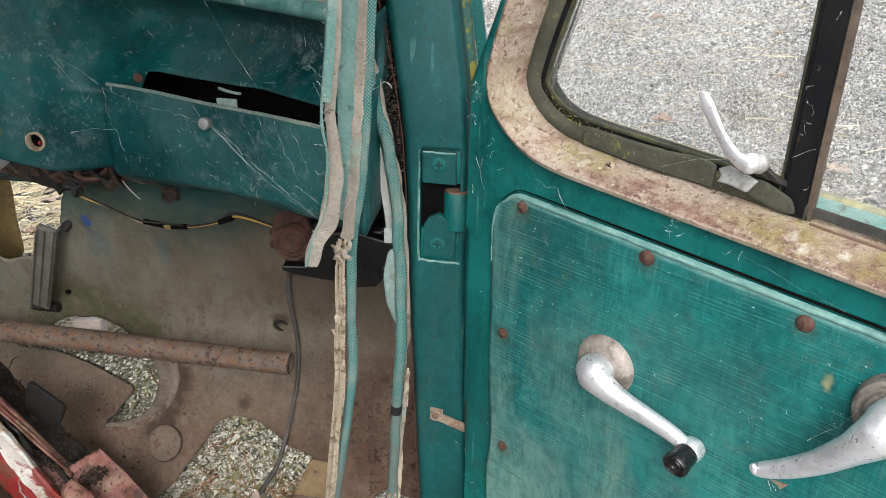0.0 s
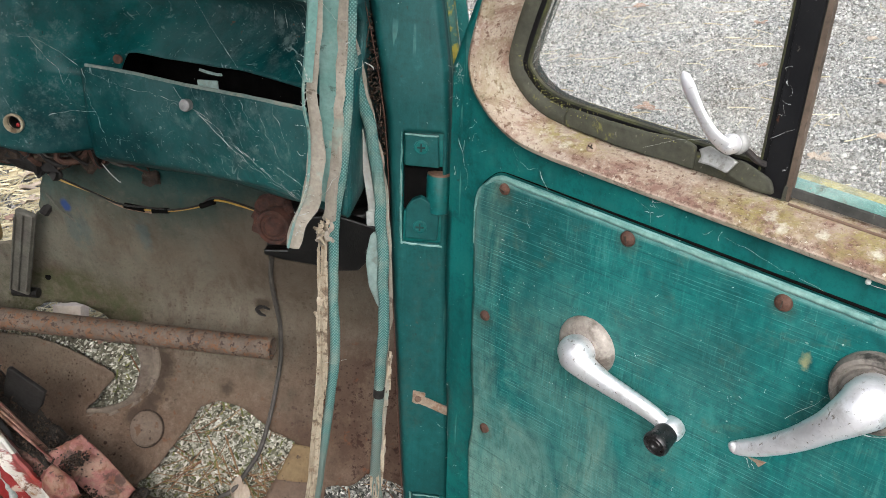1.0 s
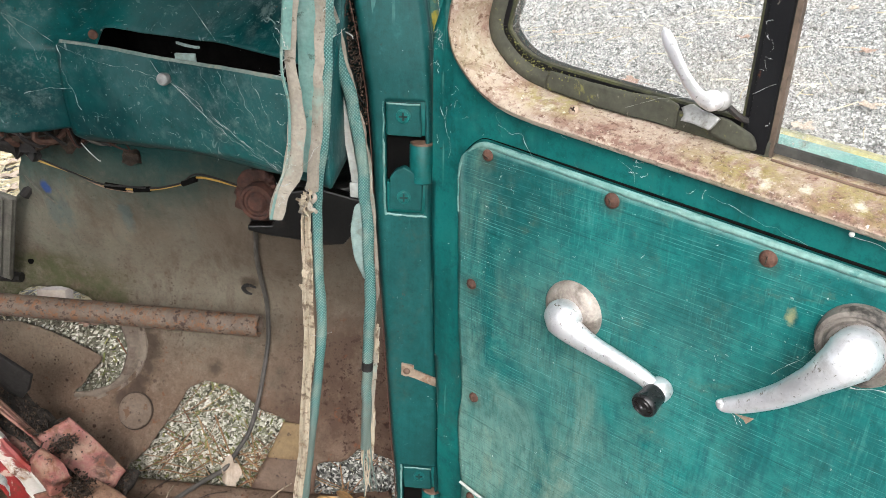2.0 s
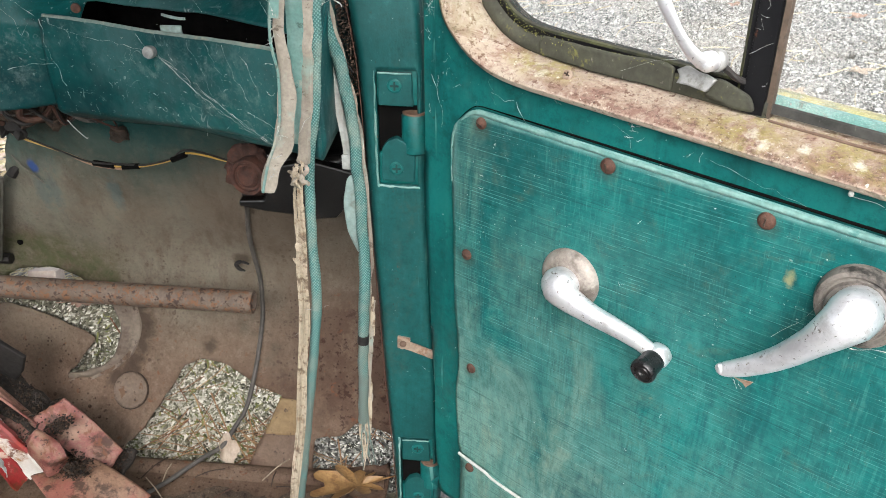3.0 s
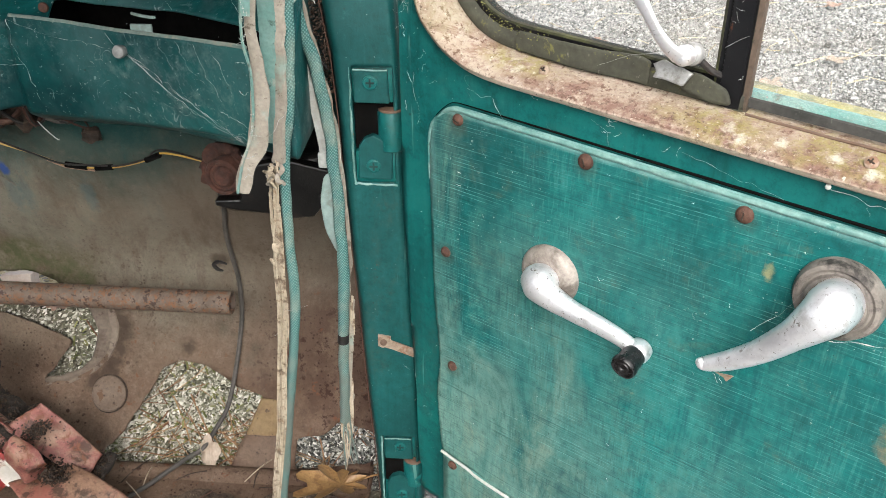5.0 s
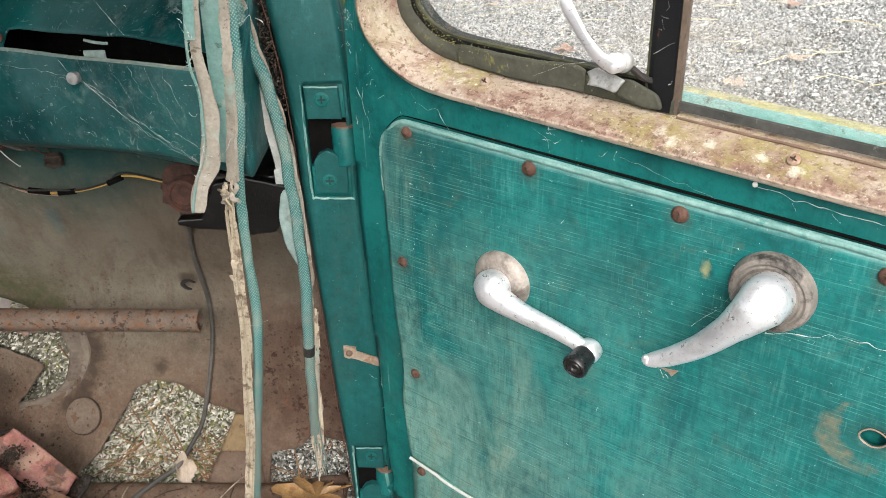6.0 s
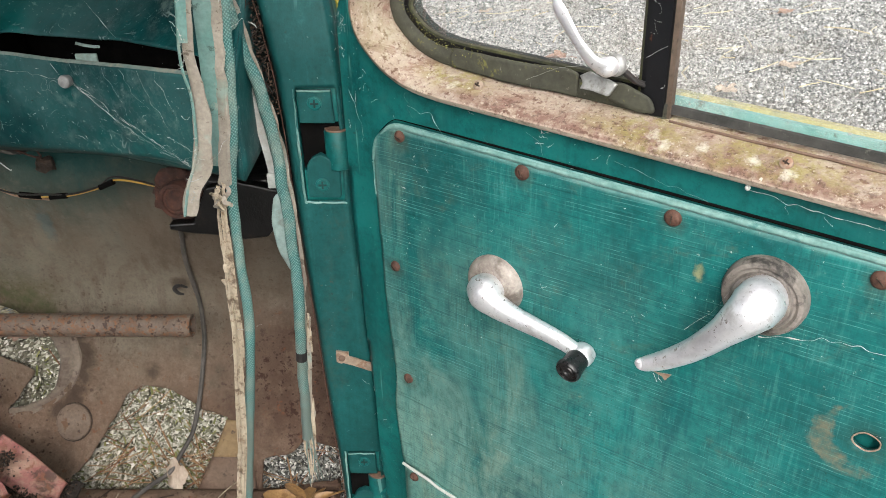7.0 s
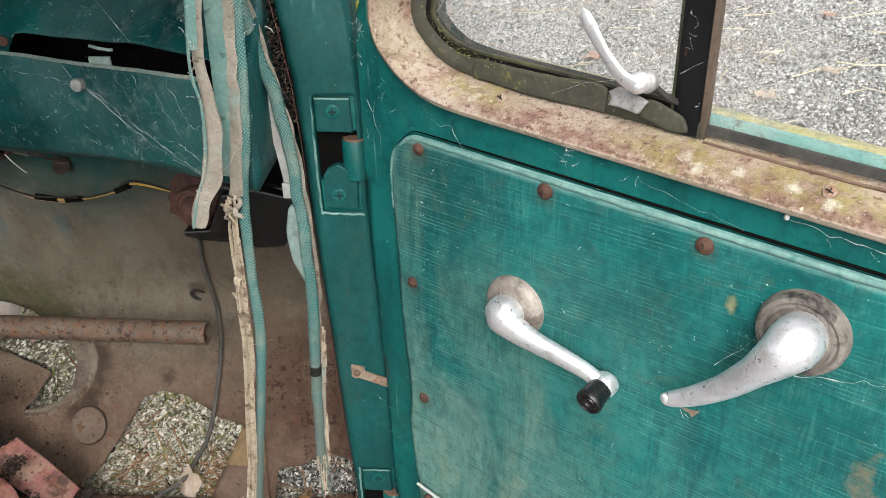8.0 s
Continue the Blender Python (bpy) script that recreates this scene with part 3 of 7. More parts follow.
NEEDLE = NEEDLE.finish(NEEDLE.mix(NEEDLE.n.new("ShaderNodeNewGeometry").outputs["Random Per Island"], (0.17, 0.065, 0.03), (0.46, 0.31, 0.17)), 0.8)
STRAW = Mat("pale_dry_straw")
STRAW = STRAW.finish(STRAW.mix(STRAW.n.new("ShaderNodeNewGeometry").outputs["Random Per Island"], (0.34, 0.27, 0.15), (0.66, 0.60, 0.42)), 0.8)
MOSS = Mat("green_moss_bits")
MOSS = MOSS.finish(MOSS.mix(MOSS.n.new("ShaderNodeNewGeometry").outputs["Random Per Island"], (0.10, 0.115, 0.035), (0.28, 0.28, 0.11)), 0.95)
LIVE_MOSS = Mat("yellow_green_moss")
LIVE_MOSS = LIVE_MOSS.finish(LIVE_MOSS.mix(LIVE_MOSS.n.new("ShaderNodeNewGeometry").outputs["Random Per Island"], (0.045, 0.048, 0.014), (0.25, 0.245, 0.075)), 0.95)
LEAF = aged("dry_brown_leaf", (0.25, 0.13, 0.045), (0.40, 0.24, 0.10), 40, 250, 0.45, spots=(((0.14, 0.06, 0.02), 50, 0.55, 0.65, 0.7),))
LEAF_PALE = aged("bleached_leaf", (0.36, 0.28, 0.21), (0.50, 0.41, 0.33), 40, 250, 0.7)
LEAF_RED = aged("reddish_fallen_leaf", (0.26, 0.15, 0.11), (0.40, 0.26, 0.20), 40, 250, 0.7)
CRUMB = Mat("dark_rotted_crumbs")
CRUMB = CRUMB.finish(CRUMB.mix(CRUMB.n.new("ShaderNodeNewGeometry").outputs["Random Per Island"], (0.006, 0.005, 0.004), (0.075, 0.045, 0.028)), 0.9)
RUST_RED = aged("flaking_red_rust", (0.030, 0.012, 0.008), (0.085, 0.032, 0.020), 70, 320, 0.85, 0.0, 0.8, spots=(((0.02, 0.010, 0.008), 60, 0.54, 0.64, 0.8), ((0.16, 0.07, 0.04), 110, 0.60, 0.68, 0.6)))
GREY_TEAL = aged("grey_teal_plastic", (0.20, 0.29, 0.27), (0.30, 0.39, 0.37), 30, 200, 0.6, spots=(((0.13, 0.13, 0.10), 40, 0.52, 0.64, 0.6),))
CREAM_RIM = aged("cream_plastic_rim", (0.40, 0.33, 0.22), (0.52, 0.45, 0.32), 60, 200, 0.5, spots=(((0.14, 0.08, 0.04), 80, 0.54, 0.64, 0.7),))
SOIL = aged("black_leaf_mould", (0.02, 0.014, 0.01), (0.07, 0.045, 0.03), 60, 250, 0.95, bump=0.8, depth=0.004)


# ---- mesh builders ----
def part(name, geo, material, parent=None, label="", smooth=True, solid=0.0, bevel=0.0):
    """Links a mesh (a bmesh, or vertices and faces) as one object under parent."""
    if isinstance(geo, tuple):
        me = bpy.data.meshes.new(name)
        me.from_pydata([tuple(v) for v in geo[0]], [], [tuple(f) for f in geo[1]])
    else:
        me = bpy.data.meshes.new(name)
        geo.to_mesh(me)
        geo.free()
    bm = bmesh.new()
    bm.from_mesh(me)
    bmesh.ops.recalc_face_normals(bm, faces=bm.faces)
    bm.to_mesh(me)
    bm.free()
    me.materials.append(material)
    if smooth:
        me.shade_smooth()
        me.set_sharp_from_angle(angle=radians(42))
    ob = new(name, me)
    ob.parent = parent
    if solid:
        s = ob.modifiers.new("thick", "SOLIDIFY")
        s.thickness, s.offset = solid, 0.0
    if bevel:
        s = ob.modifiers.new("round", "BEVEL")
        s.width, s.segments, s.limit_method = bevel, 2, "ANGLE"
    if label:
        ob["label"] = label
    return ob


def thing(name, at, label, category, group="", kind=""):
    """An Empty that parents a thing's parts; at: its pose."""
    ob = new(name)
    ob.empty_display_size = 0.05
    ob.matrix_world = at
    return tagged(ob, label, category, group, kind)


def solo(name, geo, material, at, label, category, group="", kind="", **more):
    ob = part(name, geo, material, None, **more)
    ob.matrix_world = at
    return tagged(ob, label, category, group, kind)


def inside(poly, p):
    x, y = p
    hit = False
    for (x0, y0), (x1, y1) in zip(poly, poly[1:] + poly[:1]):
        if (y0 > y) != (y1 > y) and x < (x1 - x0) * (y - y0) / (y1 - y0) + x0:
            hit = not hit
    return hit


def nearest(poly, p):
    best = None
    for a, b in zip(poly, poly[1:] + poly[:1]):
        ax, ay = a
        dx, dy = b[0] - ax, b[1] - ay
        t = max(0, min(1, ((p[0] - ax) * dx + (p[1] - ay) * dy) / max(dx * dx + dy * dy, 1e-12)))
        q = (ax + t * dx, ay + t * dy)
        d = math.hypot(q[0] - p[0], q[1] - p[1])
        if best is None or d < best[0]:
            best = (d, q)
    return best


def roughen(poly, step=0.008, amount=0.003, seed=0):
    """A rust-eaten outline: the polygon cut fine and pushed about."""
    out = []
    for a, b in zip(poly, poly[1:] + poly[:1]):
        n = max(1, int(math.hypot(b[0] - a[0], b[1] - a[1]) / step))
        for i in range(n):
            x, y = a[0] + (b[0] - a[0]) * i / n, a[1] + (b[1] - a[1]) * i / n
            out.append((x + amount * noise.noise((x * 70, y * 70, seed)), y + amount * noise.noise((x * 70, y * 70, seed + 9))))
    return out


def rounded(corners, radius, n=6):
    """A polygon with each corner rounded; radius: one number or one a corner."""
    out = []
    m = len(corners)
    for i, c in enumerate(corners):
        r = radius[i] if isinstance(radius, (list, tuple)) else radius
        p, q = Vector(corners[i - 1]), Vector(corners[(i + 1) % m])
        c = Vector(c)
        a, b = (p - c).normalized(), (q - c).normalized()
        for k in range(n + 1):
            t = k / n
            s, e = c + a * r, c + b * r
            out.append(tuple((1 - t) ** 2 * s + 2 * t * (1 - t) * c + t * t * e))
    return out


def sheet(place, a, b, na, nb, holes=(), outline=None):
    """A grid over a and b, set in space by place(a, b), with holes and an outline cut to their polygons."""
    ga, gb = np.linspace(*a, na + 1), np.linspace(*b, nb + 1)
    cell = math.hypot(ga[1] - ga[0], gb[1] - gb[0])
    polys = [list(h) for h in holes]
    keep = {}
    for i in range(na):
        for j in range(nb):
            c = ((ga[i] + ga[i + 1]) / 2, (gb[j] + gb[j + 1]) / 2)
            gone = any(inside(h, c) for h in polys) or (outline is not None and not inside(outline, c))
            keep[i, j] = not gone
    edges = polys + ([outline] if outline else [])
    verts, index, faces = [], {}, []

    def vert(i, j):
        if (i, j) not in index:
            p = (ga[i], gb[j])
            near = [keep.get((i + x, j + y), False) for x in (-1, 0) for y in (-1, 0)]
            if edges and not all(near):
                d, q = min((nearest(e, p) for e in edges), key=lambda r: r[0])
                if d < cell:
                    p = q
            index[i, j] = len(verts)
            verts.append(place(*p))
        return index[i, j]

    for (i, j), kept in keep.items():
        if kept:
            faces.append((vert(i, j), vert(i + 1, j), vert(i + 1, j + 1), vert(i, j + 1)))
    return verts, faces


def smooth_line(points, per=6):
    """A smooth line through the points (Catmull-Rom)."""
    p = [Vector(q) for q in points]
    p = [2 * p[0] - p[1]] + p + [2 * p[-1] - p[-2]]
    out = []
    for i in range(1, len(p) - 2):
        for k in range(per):
            t = k / per
            out.append(0.5 * ((2 * p[i]) + (p[i + 1] - p[i - 1]) * t + (2 * p[i - 1] - 5 * p[i] + 4 * p[i + 1] - p[i + 2]) * t * t
                              + (3 * p[i] - p[i - 1] - 3 * p[i + 1] + p[i + 2]) * t ** 3))
    return out + [p[-2]]


def sweep(line, profile, side=(1, 0, 0), closed=False, caps=True, scale=None, twist=None):
    """Draws a flat closed profile [(p, q), ...] along a line; p goes along side as far as the line allows."""
    line = [Vector(p) for p in line]
    n, m = len(line), len(profile)
    verts, faces = [], []
    for i, p in enumerate(line):
        t = (line[(i + 1) % n] - line[i - 1]) if closed else (line[min(i + 1, n - 1)] - line[max(i - 1, 0)])
        t.normalize()
        s = Vector(side[i] if isinstance(side, list) else side)
        s = (s - t * s.dot(t)).normalized()
        o = t.cross(s)
        k = 1.0 if scale is None else scale[i]
        if twist:
            c, w = math.cos(twist[i]), math.sin(twist[i])
            s, o = s * c + o * w, o * c - s * w
        verts += [p + (s * a + o * b) * k for a, b in profile]
    for i in range(n if closed else n - 1):
        j = (i + 1) % n
        for k in range(m):
            l = (k + 1) % m
            faces.append((i * m + k, i * m + l, j * m + l, j * m + k))
    if caps and not closed:
        faces += [tuple(range(m)), tuple(range((n - 1) * m, n * m))]
    return verts, faces


def ring(r, n=10, squash=1.0):
    return [(r * math.cos(2 * math.pi * k / n), r * squash * math.sin(2 * math.pi * k / n)) for k in range(n)]


def cord(points, r, n=10, per=6, squash=1.0, side=(1, 0, 0), scale=None):
    line = smooth_line(points, per)
    if scale is not None:
        scale = list(np.interp(np.linspace(0, 1, len(line)), np.linspace(0, 1, len(scale)), scale))
    return sweep(line, ring(r, n, squash), side, scale=scale)


def lathe(profile, centre, axis=(0, -1, 0), seg=24):
    """Turns a profile [(radius, height), ...] about an axis through centre."""
    z = Vector(axis).normalized()
    x = z.orthogonal().normalized()
    y = z.cross(x)
    c = Vector(centre)
    verts, faces = [], []
    for r, h in profile:
        verts += [c + z * h + (x * math.cos(2 * math.pi * k / seg) + y * math.sin(2 * math.pi * k / seg)) * max(r, 1e-5) for k in range(seg)]
    for i in range(len(profile) - 1):
        for k in range(seg):
            l = (k + 1) % seg
            faces.append((i * seg + k, i * seg + l, (i + 1) * seg + l, (i + 1) * seg + k))
    faces += [tuple(range(seg)), tuple(range((len(profile) - 1) * seg, len(profile) * seg))]
    return verts, faces


def block(lo, hi, bevel=0.0, seg=2):
    bm = bmesh.new()
    bmesh.ops.create_cube(bm, size=1)
    size = [h - l for l, h in zip(lo, hi)]
    for v in bm.verts:
        v.co = Vector([(c + 0.5) * s + l for c, s, l in zip(v.co, size, lo)])
    if bevel:
        bmesh.ops.bevel(bm, geom=list(bm.edges), offset=bevel, segments=seg, affect="EDGES", profile=0.5)
    return bm


def join(*geos):
    verts, faces = [], []
    for v, f in geos:
        k = len(verts)
        verts += list(v)
        faces += [tuple(i + k for i in face) for face in f]
    return verts, faces


def prism(poly, y0, y1):
    """A flat plate between y0 and y1 with the outline poly in x and z."""
    n = len(poly)
    verts = [(x, y, z) for y in (y0, y1) for x, z in poly]
    return verts, [tuple(range(n)), tuple(range(n, 2 * n))] + [(i, (i + 1) % n, n + (i + 1) % n, n + i) for i in range(n)]


def crumple(geo, amount, scale, seed=0):
    """Pushes every corner about a little, so that nothing soft has a ruled edge."""
    verts = []
    for v in geo[0]:
        p = Vector(v) * scale
        verts.append(Vector(v) + Vector((noise.noise(p + Vector((seed, 0, 0))), noise.noise(p + Vector((0, seed + 7, 0))), noise.noise(p + Vector((0, 0, seed + 13))))) * amount)
    return verts, geo[1]


rng = np.random.default_rng(5)

# ---- ground ----
def ground_height(x, y):
    return 0.012 * noise.noise((x * 0.9, y * 0.9, 0)) + 0.006 * noise.noise((x * 4, y * 4, 3))


def build_ground():
    """One sheet to the horizon, finer where the cab stands."""
    edge = [-400, -120, -40, -14, -6] + list(np.linspace(-4, 7, 90)) + [9, 14, 30, 90, 400]
    verts = [(x, y, ground_height(x, y) - 0.012 if abs(x) < 8 and abs(y) < 8 else -0.012) for y in edge for x in edge]
    n = len(edge)
    faces = [(j * n + i, j * n + i + 1, (j + 1) * n + i + 1, (j + 1) * n + i) for j in range(n - 1) for i in range(n - 1)]
    solo("ground", (verts, faces), EARTH, Matrix.Identity(4), "grey gritty earth under a sheet of crushed stone", "ground", kind="structure")


build_ground()

ICO = bmesh.new()
bmesh.ops.create_icosphere(ICO, subdivisions=1, radius=1)
ICO_V = np.array([v.co[:] for v in ICO.verts])
ICO_F = np.array([[v.index for v in f.verts] for f in ICO.faces])
ICO.free()


OCT_V = np.array([(1, 0, 0), (-1, 0, 0), (0, 1, 0), (0, -1, 0), (0, 0, 1), (0, 0, -1)], float)
OCT_F = np.array([(0, 2, 4), (2, 1, 4), (1, 3, 4), (3, 0, 4), (2, 0, 5), (1, 2, 5), (3, 1, 5), (0, 3, 5)])


def scatter_stones(name, places, sizes, label, near, material=STONE, category="gravel", flat=0.7, long=1.0):
    """Crushed stones, each a crumpled chip, joined into one mesh."""
    base, tris = (ICO_V, ICO_F) if near else (OCT_V, OCT_F)
    n, nv, nf = len(places), len(base), len(tris)
    v = base[None] * rng.uniform(0.55, 1.3, (n, nv, 1))
    v = v * rng.uniform(0.5, 1.3, (n, 1, 3)) * np.array([long, 1 / long, flat])
    ang = rng.uniform(0, 2 * np.pi, (n, 2))
    c, s = np.cos(ang[:, :1]), np.sin(ang[:, :1])
    x, y = v[..., 0] * c - v[..., 1] * s, v[..., 0] * s + v[..., 1] * c
    c, s = np.cos(ang[:, 1:] * 0.15), np.sin(ang[:, 1:] * 0.15)
    v = np.stack([x, y * c - v[..., 2] * s, y * s + v[..., 2] * c], -1) * sizes[:, None, None] + places[:, None]
    f = tris[None] + (np.arange(n) * nv)[:, None, None]
    me = bpy.data.meshes.new(name)
    me.vertices.add(n * nv)
    me.vertices.foreach_set("co", v.ravel())
    me.loops.add(n * nf * 3)
    me.loops.foreach_set("vertex_index", f.ravel().astype(np.int32))
    me.polygons.add(n * nf)
    me.polygons.foreach_set("loop_start", np.arange(0, n * nf * 3, 3, dtype=np.int32))
    me.update(calc_edges=True)
    me.validate()
    me.materials.append(material)
    return tagged(new(name, me), label, category, kind="stuff")


def gravel_bed(name, x, y, count, low, high, label, near=False, material=STONE, flat=0.7):
    p = np.stack([rng.uniform(*x, count), rng.uniform(*y, count), np.zeros(count)], -1)
    size = rng.uniform(low, high, count) * rng.choice([0.6, 0.8, 1, 1, 1.25], count)
    p[:, 2] = [ground_height(a, b) - 0.006 for a, b in p[:, :2]]
    p[:, 2] += rng.uniform(-0.2, 0.5, count) * size
    scatter_stones(name, p, size, label, near, material, flat=flat)


gravel_bed("gravel_under_cab", (-1.15, 0.06), (-0.02, 0.75), 20000, 0.0024, 0.0052, "pale cream and green grit seen through the rusted floor", False, STONE_PALE, 0.4)
gravel_bed("gravel_beside_cab", (-0.35, 1.85), (0.95, 2.9), 140000, 0.0030, 0.0060, "loose grey crushed stone beside the cab")
gravel_bed("gravel_yard", (-1.0, 1.85), (2.9, 5.6), 95000, 0.0050, 0.0092, "grey crushed stone of the yard")
gravel_bed("gravel_ahead", (-2.6, -1.0), (0.75, 2.4), 36000, 0.004, 0.008, "grey crushed stone ahead of the cab")
gravel_bed("gravel_fringe", (-2.6, 3.6), (0.75, 7.5), 24000, 0.008, 0.013, "grey crushed stone at the edge of the yard")


def scatter_blades(name, x, y, count, length, width, material, label, category):
    """Thin slivers lying about: needles, grass bits."""
    verts, faces = [], []
    for _ in range(count):
        cx, cy = rng.uniform(*x), rng.uniform(*y)
        a, l = rng.uniform(0, math.pi), rng.uniform(*length)
        w = width * rng.uniform(0.6, 1.3)
        z = ground_height(cx, cy) + rng.uniform(0.006, 0.014)
        d, s = Vector((math.cos(a), math.sin(a), rng.uniform(-0.12, 0.12))), Vector((-math.sin(a), math.cos(a), 0))
        bend = s * l * rng.uniform(-0.15, 0.15)
        c = Vector((cx, cy, z))
        k = len(verts)
        for t, o in ((-0.5, 0), (0, 1), (0.5, 0)):
            m = c + d * l * t + bend * o
            verts += [m - s * w, m + s * w, m + Vector((0, 0, w * 1.6))]
        for i in (0, 3):
            for q, r in ((0, 1), (1, 2), (2, 0)):
                faces.append((k + i + q, k + i + r, k + i + 3 + r, k + i + 3 + q))
    solo(name, (verts, faces), material, Matrix.Identity(4), label, category, kind="stuff", smooth=False)


scatter_blades("pine_needles", (-0.75, 0.0), (0.02, 0.60), 700, (0.03, 0.14), 0.0008, NEEDLE, "dry brown pine needles fallen on the gravel", "needles")
scatter_blades("straw_litter", (-2.6, 2.4), (0.8, 4.5), 700, (0.04, 0.14), 0.0014, STRAW, "dry straw and needles strewn over the gravel", "litter")
scatter_blades("verge_straw", (-1.75, -1.20), (1.10, 1.80), 900, (0.03, 0.11), 0.0022, STRAW, "pale dry straw and grass ahead of the cab", "straw")
scatter_blades("dry_straw", (-1.05, -0.66), (0.54, 0.85), 420, (0.03, 0.09), 0.0013, STRAW, "pale dry straw lying under the cab", "straw")
scatter_blades("moss_bits", (-0.62, -0.2), (0.02, 0.5), 1300, (0.003, 0.010), 0.0012, MOSS, "green moss bits among the stones", "moss")


def leaf_geo(size, lobes, depth, curl, seed):
    """A lobed leaf with a raised midrib, curled at its rim."""
    r = np.random.default_rng(seed)
    n = 44
    verts = [(0, 0, 0.0)]
    for k in range(n):
        a = 2 * math.pi * k / n
        lobe = abs(math.cos(lobes * a / 2)) ** 0.7
        rad = size * (1 - depth + depth * lobe) * (0.72 + 0.28 * math.cos(a)) * r.uniform(0.92, 1.05)
        for f in (0.5, 1.0):
            x, y = rad * f * math.cos(a), rad * f * math.sin(a) * 0.85
            verts.append((x, y, curl * size * (f * f) * (0.35 + 0.3 * math.sin(a * 3 + seed)) + 0.05 * size * abs(math.sin(a)) * f))
    faces = []
    for k in range(n):
        l = (k + 1) % n
        faces += [(0, 1 + 2 * k, 1 + 2 * l), (1 + 2 * k, 2 + 2 * k, 2 + 2 * l, 1 + 2 * l)]
    stem = cord([(-size * 0.3, 0, 0.001), (-size * 0.8, size * 0.05, 0.004), (-size * 1.15, size * 0.2, 0.002)], size * 0.018, 6, 3)
    return join((verts, faces), stem)


def fallen_leaf(at, size, lobes, depth, curl, seed, material, label):
    solo("fallen_leaf", leaf_geo(size, lobes, depth, curl, seed), material, at, label, "leaf", group="fallen leaves")


for x, y, s, mat_, lab in ((0.55, 1.93, 0.055, LEAF_RED, "reddish brown lobed leaf on the gravel"),
                           (0.62, 3.6, 0.06, LEAF_RED, "reddish brown lobed leaf on the gravel"),
                           (0.95, 1.42, 0.05, LEAF_PALE, "pale tan curled leaf on the gravel"),
                           (1.15, 1.55, 0.045, LEAF_PALE, "pale tan curled leaf on the gravel"),
                           (1.30, 2.05, 0.042, LEAF_RED, "reddish brown lobed leaf on the gravel"),
                           (1.42, 2.60, 0.040, LEAF_PALE, "pale tan curled leaf on the gravel"),
                           (0.98, 2.35, 0.036, LEAF_RED, "reddish brown lobed leaf on the gravel"),
                           (0.30, 2.70, 0.040, LEAF_PALE, "pale tan curled leaf on the gravel"),
                           (1.10, 3.05, 0.045, LEAF_RED, "reddish brown lobed leaf on the gravel"),
                           (-1.36, 1.38, 0.045, LEAF_PALE, "pale tan curled leaf on the gravel"),
                           (-1.44, 1.50, 0.050, LEAF_PALE, "pale tan curled leaf on the gravel"),
                           (-1.31, 1.25, 0.045, LEAF_RED, "reddish brown lobed leaf on the gravel"),
                           (-1.52, 1.62, 0.050, LEAF_PALE, "pale tan curled leaf on the gravel"),
                           (-1.40, 1.27, 0.040, LEAF_PALE, "pale tan curled leaf on the gravel")):
    fallen_leaf(pose(x, y, ground_height(x, y) + 0.012, 0, 0, 360 * noise.random()), s, 7, 0.5, 0.35, int(x * 90 + 200), mat_, lab)


# ---- cab ----
cab = thing("truck_cab", CAB, "derelict teal-painted truck cab with a rusted floor", "truck cab")

# floor and bulkhead: one pressed sheet; s runs from the seat forward and then up
PROFILE = [(-0.4, 0.708), (-0.1, 0.708), (0.05, 0.708), (0.082, 0.716), (0.13, 0.764), (0.172, 0.835), (0.202, 0.91), (0.214, 0.967), (0.188, 1.07), (0.167, 1.18), (0.14, 1.5)]
PROFILE = [(p.x, p.y) for p in smooth_line([(v, z, 0) for v, z in PROFILE], 8)]
RUN = [0.0]
for (v0, z0), (v1, z1) in zip(PROFILE, PROFILE[1:]):
    RUN.append(RUN[-1] + math.hypot(v1 - v0, z1 - z0))


def pan(u, s, lift=0.0):
    v = float(np.interp(s, RUN, [p[0] for p in PROFILE]))
    z = float(np.interp(s, RUN, [p[1] for p in PROFILE]))
    dent = 0.004 * noise.noise((u * 7, s * 7, 2)) + 0.0015 * noise.noise((u * 30, s * 30, 4))
    dv = float(np.interp(s + 0.004, RUN, [p[0] for p in PROFILE]) - np.interp(s - 0.004, RUN, [p[0] for p in PROFILE]))
    dz = float(np.interp(s + 0.004, RUN, [p[1] for p in PROFILE]) - np.interp(s - 0.004, RUN, [p[1] for p in PROFILE]))
    k = (dent + lift) / math.hypot(dv, dz)
    return (u, v - dz * k, z + dv * k)



MOUND_V = [p[0] for p in PROFILE if p[0] > 0.0 and p[1] < 0.95]
MOUND_Z = [p[1] for p in PROFILE if p[0] > 0.0 and p[1] < 0.95]


def mound(u, v):
    """Rubble raised close under the footwell so that daylight reaches it, in the cab's own frame; it falls away ahead
    of the bulkhead.
    """
    drop = 0.024 + 0.012 * min(1, max(0, (-0.42 - u) / 0.06)) + 0.6 * max(0, u + 0.06)
    z = float(np.interp(v, MOUND_V, MOUND_Z)) - drop - 0.9 * max(0, v - 0.205)
    z += 0.006 * noise.noise((u * 14, v * 14, 3))
    return max(z, (0.7043 + 0.1392 * u - 0.004) / 0.9903)


# Added heap: brings the grit up into the light that enters by the holes.
solo("rubble_heap", sheet(lambda a, b: (a, b, mound(a, b) - 0.004), (-0.95, -0.02), (-0.05, 0.70), 70, 60), DIRT, CAB, "added heap of pale earth that lifts the grit under the footwell into the light", "earth", kind="stuff")
heap = []
